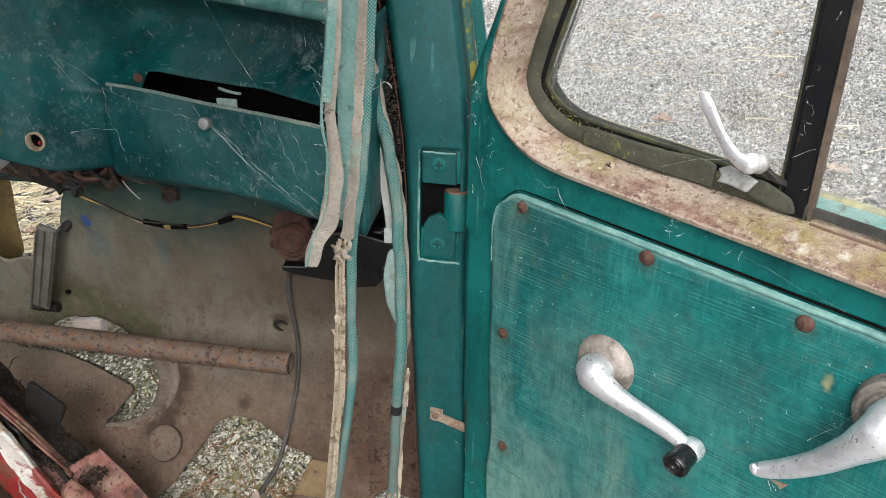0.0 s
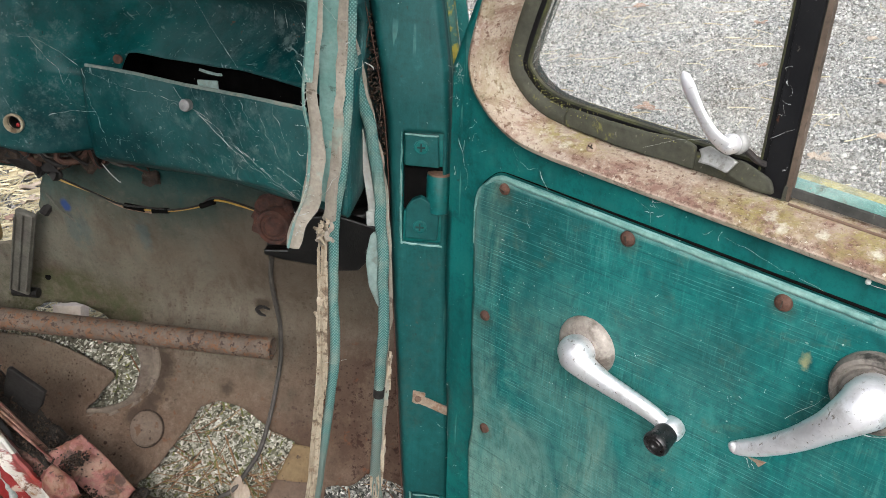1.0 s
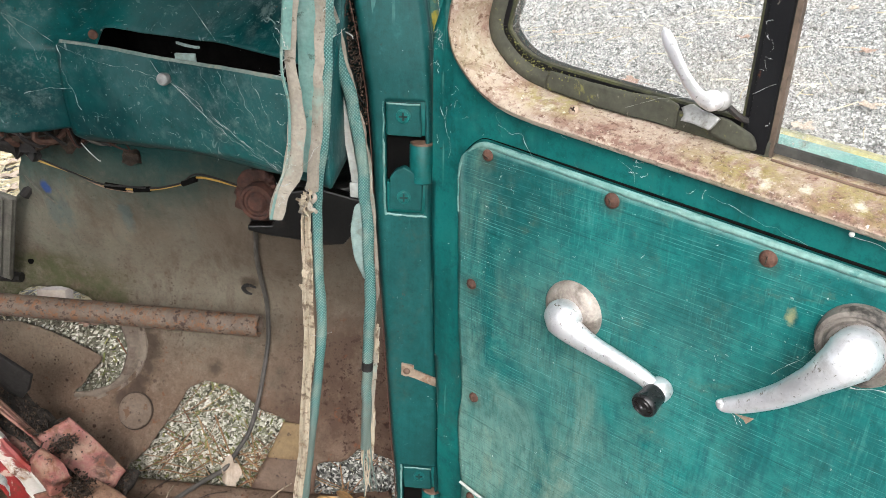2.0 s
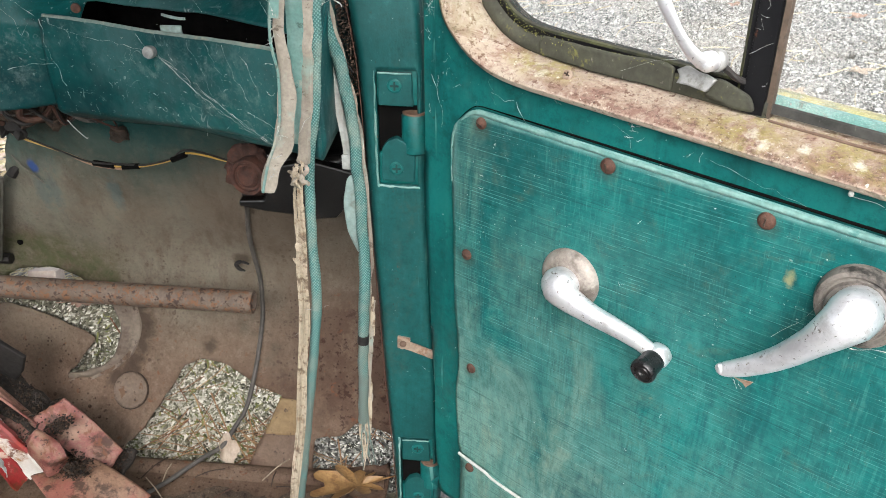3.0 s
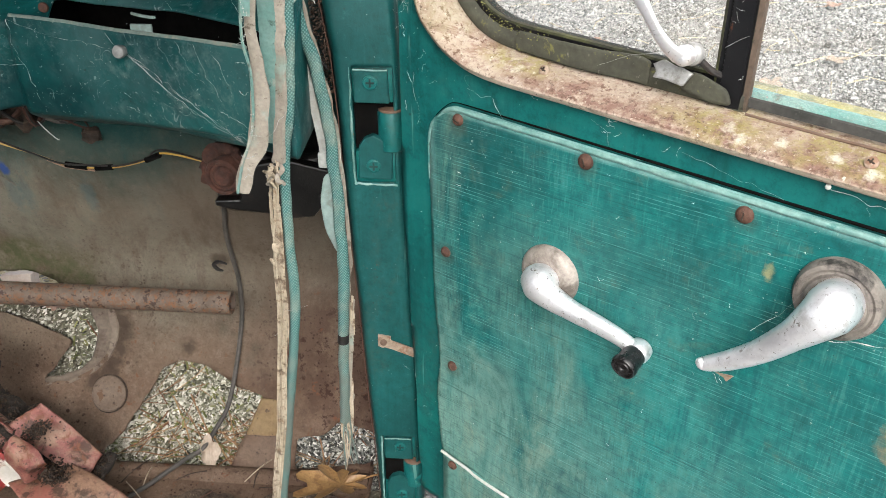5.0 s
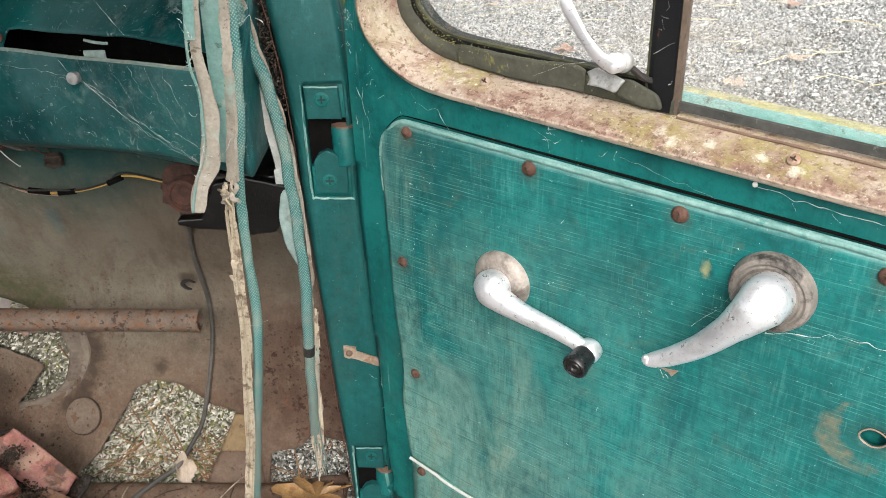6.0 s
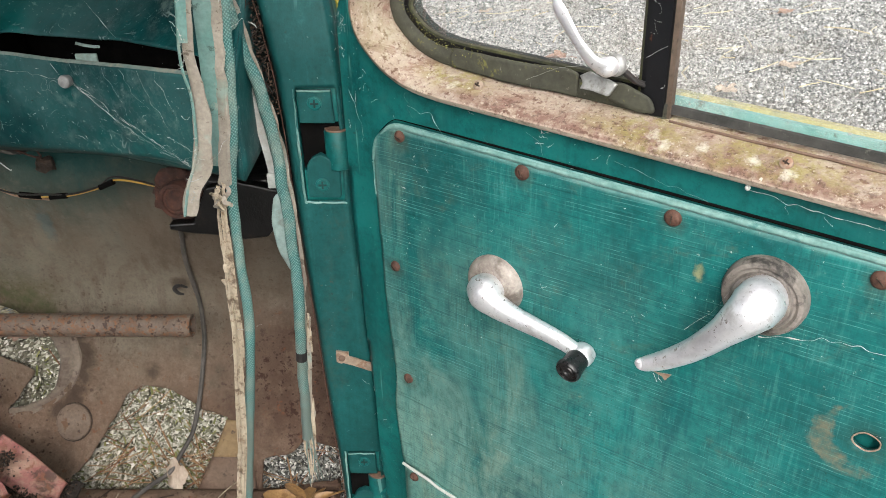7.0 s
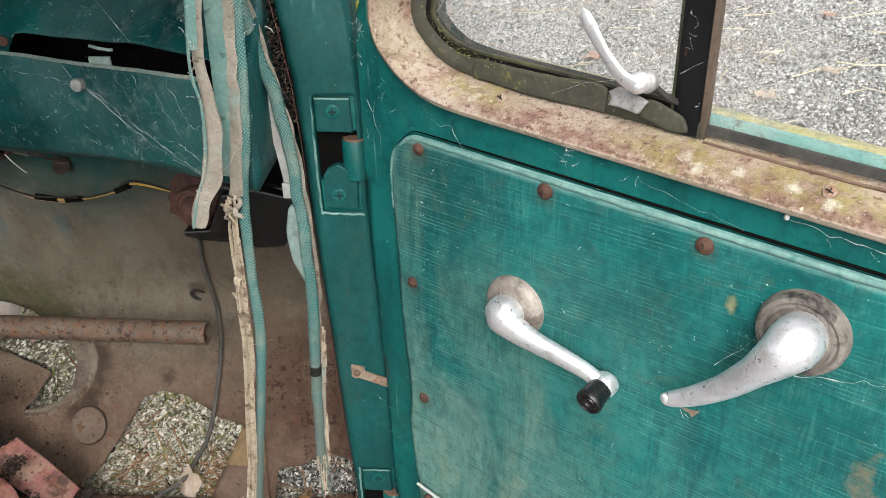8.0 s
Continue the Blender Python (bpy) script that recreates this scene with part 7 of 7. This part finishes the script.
part("latch_plate", sheet(lambda a, b: (a, 0.012 + 0.25 * (b - 1.38), b), (0.199, 0.243), (1.374, 1.402), 26, 18, outline=[(0.2025, 1.3915), (0.2060, 1.3870), (0.2045, 1.3820), (0.2150, 1.3820), (0.2285, 1.3800), (0.2345, 1.3900), (0.2260, 1.3925), (0.219, 1.393), (0.2100, 1.3960)]), LATCH_GREY, latch, "pale chipped latch plate", solid=0.003)
part("bushing", lathe([(0.0, -0.004), (0.0082, -0.004), (0.0088, 0.0), (0.0080, 0.002), (0.006, 0.003), (0, 0.003)], (0.2312, 0.014, 1.4045), (-0.1, -1, 0.1), 20), LATCH_GREY, latch, "dark bushing")
part("pivot_lug", cord([(0.236, 0.022, 1.398), (0.244, 0.026, 1.391), (0.250, 0.03, 1.388)], 0.0026, 8), SOOT, latch)


def trim_top(x):
    """Upper edge of the trim board."""
    return 1.3186 - 0.019 * min(x, 0.5)


LIP = [(-0.0078, 1.2410), (-0.0084, 1.2703), (-0.0077, 1.2879), (-0.0030, 1.2995), (0.0062, 1.3095), (0.0145, 1.3158), (0.0215, 1.3178)] + [(x, trim_top(x)) for x in (0.036, 0.08, 0.14, 0.22, 0.30, 0.40, 0.50)] + [(0.735, trim_top(0.6))]
# A near-black strip along the trim's upper edge draws its shadow gap.
gap_shade_line = smooth_line([(x - 0.0005, 0.0058, z + 0.0028) for x, z in LIP[1:]], 8)
part("gap_shade", sweep(gap_shade_line, [(-0.0016, -0.0016), (0.0016, -0.0016), (0.0016, 0.0016), (-0.0016, 0.0016)], (0, 1, 0), scale=list(np.interp(np.linspace(0, 1, len(gap_shade_line)), [0, 0.25, 0.45, 0.6, 0.7, 1], [0.15, 0.2, 0.25, 0.45, 0.55, 0.65]))), DARK, door, "near-black strip drawn as the shadow gap above the trim edge")


# trim board with a slack, wavy lower front edge
def trim_face(x, z):
    sag = 0.004 * noise.noise((x * 5, z * 5, 1)) * min(1, max(0, (1.29 - z) / 0.1)) + 0.007 * math.exp(-((x - 0.03) / 0.04) ** 2 - ((z - 0.93) / 0.05) ** 2)
    edge = min(trim_top(x) - z, x + 0.009)
    soft = 0.0045 * max(0, 1 - edge / 0.010) ** 2 if edge < 0.010 else 0
    return (x, sag * 0.6 + soft + 0.0004 * noise.noise((x * 60, z * 60, 2)), z)


wave = [(-0.0078, 1.241), (-0.0038, 1.192), (-0.0015, 1.14), (0.0009, 1.0916), (0.0048, 1.0567), (0.0064, 1.019), (0.0022, 0.985), (0.0026, 0.944), (0.0064, 0.903), (0.0104, 0.892), (0.0119, 0.852), (0.0130, 0.805)]
trim_outline = [(0.735, 0.805), (0.75, 0.83), (0.75, 1.28)] + LIP[:0:-1] + [(p.x, p.y) for p in smooth_line([(x, z, 0) for x, z in wave], 4)]
cx, cz = 0.463, 1.162
oval = [(cx + 0.0095 * math.cos(k * math.pi / 10) + 0.0006 * math.sin(k), cz + 0.0078 * math.sin(k * math.pi / 10)) for k in range(20)]
trim = part("trim_board", sheet(trim_face, (-0.016, 0.755), (0.80, 1.322), 220, 152, [oval], trim_outline), TRIM, door, "teal grained trim board, scuffed and faded", solid=0.004)
# The lip's pale colour carries the highlight of the rolled edge.
lip_line = smooth_line([(x + 0.0012, -0.0008, z - 0.0012) for x, z in LIP], 8)
part("trim_lip", crumple(sweep(lip_line, ring(0.0024, 10, 0.75), (0, 0, 1), scale=list(np.interp(np.linspace(0, 1, len(lip_line)), [0, 0.15, 0.3, 0.45, 1], [0.3, 0.5, 0.75, 1.0, 1.15]))), 0.0007, 80, 2), TRIM_EDGE, trim, "pale upper lip with its highlight painted in")
part("hole_eyelet", sweep([(x, -0.0015, z) for x, z in oval], ring(0.0007, 6), (0, 1, 0), closed=True), STRAP, trim, "bare metal rim of an empty handle hole")
part("spindle", lathe([(0, -0.012), (0.006, -0.012), (0.006, -0.006), (0, -0.005)], (cx + 0.003, 0.01, cz - 0.001), (0, -1, 0), 12), BEIGE, trim)
part("kick_pad", sheet(lambda x, z: (x, -0.0045 + 0.002 * noise.noise((x * 8, z * 8, 3)), z), (0.012, 0.74), (0.806, 0.900), 60, 18, outline=[(0.014, 0.806), (0.74, 0.806), (0.74, 0.862), (0.30, 0.875), (0.10, 0.885), (0.05, 0.893), (0.014, 0.896)]), TRIM, trim, "teal kick pad", solid=0.003)
piping = smooth_line([(0.0115, -0.006, 0.8985), (0.03, -0.007, 0.897), (0.05, -0.007, 0.894), (0.09, -0.007, 0.887), (0.30, -0.007, 0.876), (0.74, -0.007, 0.864)], 10)
part("piping", sweep(piping, ring(0.0017, 8), (0, 1, 0)), PALE, trim, "pale twisted piping")


def trim_screw(x, z, slot, r=0.0079, proud=0.002):
    """A domed rusty screw on a cup washer."""
    y = trim_face(x, z)[1] - proud
    s = part("screw", lathe([(r, 0), (r * 0.97, 0.0014), (r * 0.81, 0.0026), (r * 0.5, 0.0038), (0, 0.0042)], (x, y, z), (0, -1, 0), 18), RUSTY, door, "rusty domed screw")
    bm = block((-0.0034, -0.0047, -0.0005), (0.0034, -0.0034, 0.0005))
    bmesh.ops.transform(bm, matrix=pose(x, y, z, 0, slot, 0), verts=bm.verts)
    part("slot", bm, SOIL, s, smooth=False)


for x, z, slot in ((0.0287, 1.3085, 20), (0.1617, 1.3050, 70), (0.2966, 1.3005, 95), (0.4448, 1.2960, 40), (0.60, 1.294, 10), (0.0154, 1.1655, 30), (0.0240, 1.0260, 60), (0.0294, 0.888, 15)):
    trim_screw(x, z, slot, 0.0058 if x < 0.1 else 0.0070, 0.009 if z < 0.9 else 0.002)

# window winder
AX, AZ = 0.1365, 1.1865
arm_line = smooth_line([(AX - 0.003, -0.014, AZ + 0.001), (AX + 0.001, -0.0225, AZ - 0.0005), (0.1480, -0.0235, 1.1795), (0.1700, -0.0215, 1.1722), (0.1985, -0.0200, 1.1672), (0.2200, -0.0195, 1.1628), (0.2350, -0.0190, 1.1565)], 6)
crank = part("window_crank", sweep(arm_line, ring(0.0094, 20, 0.80), (0.4, 0, 1), scale=list(np.interp(range(37), [0, 4, 7, 12, 18, 24, 32, 36], [1.35, 1.95, 1.9, 1.42, 1.08, 0.92, 0.80, 0.85]))), CHROME, door, "bright window crank arm")
part("escutcheon", lathe([(0.0285, 0.002), (0.0300, 0.0), (0.0292, 0.0045), (0.0265, 0.0085), (0.0215, 0.0112), (0.018, 0.0110), (0.014, 0.013), (0, 0.0135)], (AX, -0.001, AZ), (0, -1, 0), 44), ESCUTCHEON, crank, "tarnished grey domed escutcheon")
part("hub", lathe([(0.015, 0), (0.0168, 0.004), (0.0178, 0.010), (0.0165, 0.0155), (0.012, 0.0195), (0.006, 0.0215), (0, 0.022)], (AX, -0.011, AZ), (0.02, -1, 0.0), 30), CHROME, crank)
part("arm_end", lathe([(0.008, -0.006), (0.0102, -0.004), (0.0110, 0.0), (0.0108, 0.005), (0.0098, 0.0075), (0, 0.008)], (0.2365, -0.0155, 1.1560), (-0.05, -1, -0.2), 26), CHROME, crank)
part("knob", lathe([(0.0090, 0), (0.0100, 0.001), (0.0104, 0.004), (0.0106, 0.013), (0.0116, 0.0155), (0.0117, 0.0185), (0.0106, 0.0205), (0.0094, 0.0206), (0.0090, 0.0190), (0.0066, 0.0190), (0.0060, 0.0202), (0.0034, 0.0204), (0.0022, 0.0190), (0, 0.0188)], (0.2358, -0.0215, 1.1550), (-0.06, -1, -0.22), 30), KNOB, crank, "black ribbed knob with a dished face")

# door pull lever
HX, HZ = 0.3735, 1.2595
grip = smooth_line([(HX + 0.004, -0.008, HZ + 0.006), (HX + 0.0025, -0.024, HZ + 0.0055), (HX - 0.004, -0.033, HZ - 0.0035), (0.3560, -0.0350, 1.2370), (0.3375, -0.0340, 1.2140), (0.3180, -0.0325, 1.1955), (0.3030, -0.0320, 1.1845), (0.2962, -0.0335, 1.1822), (0.2958, -0.0365, 1.1862)], 6)
lever = part("door_handle", sweep(grip, ring(0.0172, 26, 0.9), (0.7, 0, -0.7), scale=list(np.interp(range(49), [0, 5, 9, 13, 18, 24, 31, 38, 43, 46, 48], [0.9, 1.08, 1.08, 0.90, 0.67, 0.55, 0.46, 0.37, 0.29, 0.20, 0.10]))), CHROME, door, "large bright curved door handle")
part("escutcheon", lathe([(0.0305, 0.0), (0.0318, 0.001), (0.0315, 0.007), (0.0295, 0.0115), (0.0265, 0.0125), (0.0245, 0.0112), (0.0228, 0.0118), (0.0215, 0.0150), (0.020, 0.0155), (0, 0.0155)], (HX, -0.0005, HZ), (0, -1, 0), 48), DARK_ESC, lever, "grimy black and grey stepped escutcheon")
part("peeling_flake", crumple(prism([(0.3050, 1.1755), (0.3210, 1.1780), (0.3170, 1.1715), (0.3140, 1.1745)], -0.0290, -0.0285), 0.0012, 150, 1), STRAP, lever, "flake of peeling lacquer under the grip", smooth=False)

# moulding screws
for x, z, y in ((0.1075, 1.3672, 0.012), (0.3676, 1.3585, 0.010)):
    s_ = part("moulding_screw", lathe([(0.0048, -0.002), (0.0046, 0.0008), (0.0034, 0.0016), (0, 0.0018)], (x, y, z), (0, -0.82, 0.57), 18), STRAP, door, "rusty cross-head screw in the moulding")
    for turn in (20, 110):
        bm = block((-0.0026, -0.0005, -0.0005), (0.0026, 0.0005, 0.0005))
        bmesh.ops.transform(bm, matrix=pose(x, y - 0.0016, z + 0.0011, 0, turn, 0), verts=bm.verts)
        part("slot", bm, SOIL, s_, smooth=False)

# ---- cobwebs, last ----
def thread(points, r, wander=0.0015, clots=0.0):
    """A fine thread through the points that wanders on its way and carries dusty clots."""
    pts = [Vector(points[0])]
    for p, q in zip(points, points[1:]):
        p, q = Vector(p), Vector(q)
        n = max(2, int((q - p).length / 0.006))
        for k in range(1, n + 1):
            step_ = Vector(rng.normal(0, 1, 3)) * wander * (0 if k == n else 1)
            pts.append(p.lerp(q, k / n) + step_)
    scale = [rng.uniform(0.5, 1.3) * (rng.uniform(2.5, 5) if rng.random() < clots else 1) for _ in pts]
    return cord(pts, r, 5, 3, scale=scale)


def web(name, at, threads, label):
    solo(name, join(*threads), WEB, at, label, "cobweb", kind="stuff")


def on_lid(u, b, off=0.004):
    x, y, z = lid(u, b)
    return Vector((x, y - off, z))


def on_dash(u, b):
    x, y, z = dash_face(u, b)
    return Vector((x, y - 0.004, z))


def curl(p, length, turn):
    """A short stray thread that curls in the face it hangs on."""
    w = rng.uniform(0, 2 * math.pi)
    out = [Vector(p)]
    for _ in range(4):
        w += rng.normal(0, turn)
        out.append(out[-1] + Vector((math.cos(w), 0, math.sin(w))) * length / 4)
    return out


threads = []
for k in range(26):
    u, b = rng.uniform(-0.36, -0.13), rng.uniform(0.08, 0.92)
    threads.append(thread(curl(on_lid(u, b), rng.uniform(0.003, 0.012), 0.4), 0.00007, 0.0003, 0.2))
knob_, low_ = on_lid(-0.240, 0.83), on_lid(-0.112, 0.14)
for k in range(4):
    bend_ = [knob_.lerp(low_, t) + Vector((0.002 * math.sin(k * 2 + 5 * t), -0.001 * k, 0.0030 * math.sin(k * 3 + 4 * t) - 0.006 * math.sin(math.pi * t))) for t in (0, 0.25, 0.5, 0.75, 1)]
    threads.append(thread(bend_, 0.00007, 0.0007, 0.2))
for k in range(8):
    t = rng.uniform(0.5, 1.0)
    p = knob_.lerp(low_, t) + Vector((rng.normal(0, 0.004), -0.002, rng.normal(0, 0.004)))
    threads.append(thread(curl(p, rng.uniform(0.006, 0.020), 0.7), 0.00007, 0.0006, 0.25))
for k in range(4):
    u = -0.20 + 0.021 * k
    threads.append(thread([on_lid(u, 0.99), on_lid(u + 0.010, 0.80 - 0.02 * k), on_lid(u + rng.uniform(0.01, 0.04), rng.uniform(0.35, 0.7))], 0.00006, 0.0012, 0.25))
threads.append(thread([on_lid(-0.372, 0.98), on_lid(-0.33, 0.88), on_lid(-0.28, 0.86), on_lid(-0.255, 0.83)], 0.00007, 0.0006, 0.2))
threads.append(thread([on_lid(-0.374, 0.98), on_lid(-0.372, 0.75), on_lid(-0.362, 0.55), on_lid(-0.358, 0.40)], 0.00009, 0.0012, 0.3))
threads.append(thread([on_lid(-0.262, 0.98), on_lid(-0.245, 0.82), on_lid(-0.215, 0.70)], 0.00009, 0.0010, 0.4))
web("cobweb", CAB, threads, "dusty cobweb over the glovebox lid")
threads = []
for k in range(26):
    u, b = rng.uniform(-0.50, -0.07), rng.uniform(0.62, 0.96)
    if k > 20:
        u, b = rng.uniform(-0.50, -0.39), rng.uniform(0.1, 0.9)
    threads.append(thread(curl(on_dash(u, b), rng.uniform(0.003, 0.014), 0.4), 0.00006, 0.0003, 0.25))
for k in range(8):
    u = -0.17 + 0.012 * k
    threads.append(thread([on_dash(u, 0.97), on_dash(u + 0.01, 0.90 - 0.02 * rng.random()), on_dash(u + rng.uniform(0.0, 0.03), rng.uniform(0.70, 0.84))], 0.00006, 0.0008, 0.15))
p0, p1 = on_dash(-0.245, 0.985), on_dash(-0.192, 0.60)
threads.append(thread([p0 + Vector((0, -0.008, 0)), p0.lerp(p1, 0.5) + Vector((0.003, -0.02, 0)), p1 + Vector((0, -0.012, 0))], 0.00008, 0.0002, 0.1))
threads.append(thread([(-0.436, 0.018, 1.396), (-0.425, 0.02, 1.396), (-0.403, 0.026, 1.383), (-0.380, 0.028, 1.366)], 0.00008, 0.0005, 0.15))
threads.append(thread([(-0.425, 0.02, 1.396), (-0.414, 0.024, 1.375), (-0.404, 0.028, 1.362), (-0.400, 0.028, 1.345), (-0.390, 0.028, 1.358)], 0.00008, 0.0005, 0.2))
threads.append(thread([(-0.42, 0.02, 1.31), (-0.39, 0.02, 1.318), (-0.36, 0.015, 1.320)], 0.00009, 0.0003, 0.1))
web("cobweb", CAB, threads, "cobweb strands on the dash face")
spots = [CAB @ (on_dash(rng.uniform(-0.52, -0.06), rng.uniform(0.5, 0.97)) + Vector((0, 0.003, 0))) for _ in range(70)] + [CAB @ on_lid(rng.uniform(-0.37, -0.11), rng.uniform(0.05, 0.95), 0.002) for _ in range(80)]
scatter_stones("dust_specks", np.array([p[:] for p in spots]), rng.uniform(0.0002, 0.0006, len(spots)), "pale specks of dust and web caught on the dash", False, WEB, "dust")
threads = []
for k in range(30):
    x, z = rng.uniform(-0.045, 0.55), rng.uniform(1.313, 1.343)
    if k % 3 == 0:
        x, z = rng.uniform(-0.045, -0.018), rng.uniform(0.92, 1.38)
    threads.append(thread(curl((x, 0.0055, z), rng.uniform(0.002, 0.012), 0.4), 0.00009, 0.0003, 0.2))
for line_ in (((0.035, 1.338), (0.05, 1.333), (0.062, 1.336), (0.075, 1.318), (0.08, 1.312)), ((0.24, 1.333), (0.27, 1.327), (0.32, 1.318)), ((0.345, 1.337), (0.37, 1.333), (0.42, 1.33), (0.46, 1.326)), ((0.16, 1.340), (0.175, 1.333), (0.178, 1.322)), ((-0.036, 1.34), (-0.028, 1.32), (-0.022, 1.30), (-0.024, 1.29))):
    threads.append(thread([(x, 0.003, z) for x, z in line_], 0.00007, 0.0008, 0.25))
for k in range(5):
    threads.append(thread(curl((0.182 + rng.normal(0, 0.003), 0.0, 1.338 + rng.normal(0, 0.004)), 0.008, 0.4), 0.00008, 0.0005, 0.3))
for k in range(16):
    threads.append(thread(curl((0.462 + rng.normal(0, 0.004), -0.008, 1.342 - 0.010 * rng.random()), 0.014, 0.5), 0.00012, 0.0005, 0.3))
web("cobweb", DOOR, threads, "cobweb strands on the door steel")
threads = []
for k in range(44):
    x, z = rng.uniform(0.0, 0.6), rng.uniform(0.90, 1.30)
    threads.append(thread(curl((x, -0.0025, z), rng.uniform(0.001, 0.006), 0.4), 0.00009, 0.0002, 0.2))
threads.append(thread([(0.376, -0.012, 1.228), (0.40, -0.006, 1.232), (0.43, -0.004, 1.240), (0.47, -0.004, 1.240), (0.52, -0.004, 1.232)], 0.00018, 0.0008, 0.3))
threads.append(thread([(0.352, -0.012, 1.262), (0.340, -0.018, 1.238), (0.325, -0.026, 1.222)], 0.00007, 0.0004, 0.1))
for k in range(3):
    threads.append(thread(curl((0.303 + 0.004 * k, -0.026, 1.172 + 0.001 * k), 0.010, 0.4), 0.00009, 0.0004, 0.3))
web("cobweb", DOOR, threads, "lint and cobweb threads on the trim and handle")
threads = []
for k in range(12):
    p = (-0.030 + 0.010 * rng.random(), -0.012, 1.375 + 0.05 * rng.random())
    threads.append(thread(curl(p, rng.uniform(0.006, 0.018), 0.6), 0.00008, 0.0006, 0.25))
web("cobweb", DOOR, threads, "torn cobweb in the gap between post and door")
threads = []
for p0, p1, sag in (((-0.063, -0.136, 1.48), (-0.05, -0.104, 1.46), 0.006), ((-0.08, -0.137, 1.306), (-0.06, -0.105, 1.325), 0.006), ((-0.074, -0.137, 1.40), (-0.11, dash_v(-0.11) - 0.01, 1.41), 0.0), ((-0.085, -0.136, 1.32), (-0.14, dash_v(-0.14) - 0.01, 1.30), 0.0), ((-0.06, -0.1, 1.115), (-0.085, -0.105, 1.112), 0.004), ((-0.088, -0.1, 1.09), (-0.098, -0.1, 1.075), 0.002), ((-0.044, -0.108, 1.45), (-0.052, -0.108, 1.44), 0.001), ((-0.044, -0.108, 1.42), (-0.036, -0.1, 1.425), 0.001)):
    p0, p1 = Vector(p0), Vector(p1)
    threads.append(thread([p0, p0.lerp(p1, 0.5) - Vector((0, 0, sag)), p1], 0.00013, 0.0005, 0.25))
for k in range(26):
    z = rng.uniform(1.27, 1.50)
    x = float(np.interp(z, [1.26, 1.32, 1.40, 1.50], [-0.096, -0.083, -0.081, -0.075]))
    threads.append(thread(curl((x, -0.137, z), rng.uniform(0.003, 0.010), 0.4), 0.00010, 0.0004, 0.3))
web("cobweb", CAB, threads, "cobweb threads between the hanging strips")
threads = []
for k in range(8):
    threads.append(thread(curl((rng.uniform(0.251, 0.266), 0.0275, rng.uniform(1.375, 1.52)), rng.uniform(0.002, 0.008), 0.6), 0.00007, 0.0003, 0.3))
threads.append(thread([(0.250, 0.027, 1.410), (0.258, 0.0265, 1.416), (0.266, 0.027, 1.421)], 0.00011, 0.0004, 0.3))
threads.append(thread([(0.214, 0.006, 1.405), (0.188, 0.004, 1.398), (0.160, 0.004, 1.384)], 0.00009, 0.0003, 0.1))
web("cobweb", DOOR, threads, "cobweb threads on the black window bar")
egg = lathe([(0, -0.0024), (0.0016, -0.0015), (0.0021, 0), (0.0016, 0.0015), (0, 0.0024)], (0.3475, -0.001, 1.3385), (0, 0, 1), 12)
solo("spider_egg_sac", egg, WEB, DOOR, "small white spider egg sac under the window moulding", "egg sac")
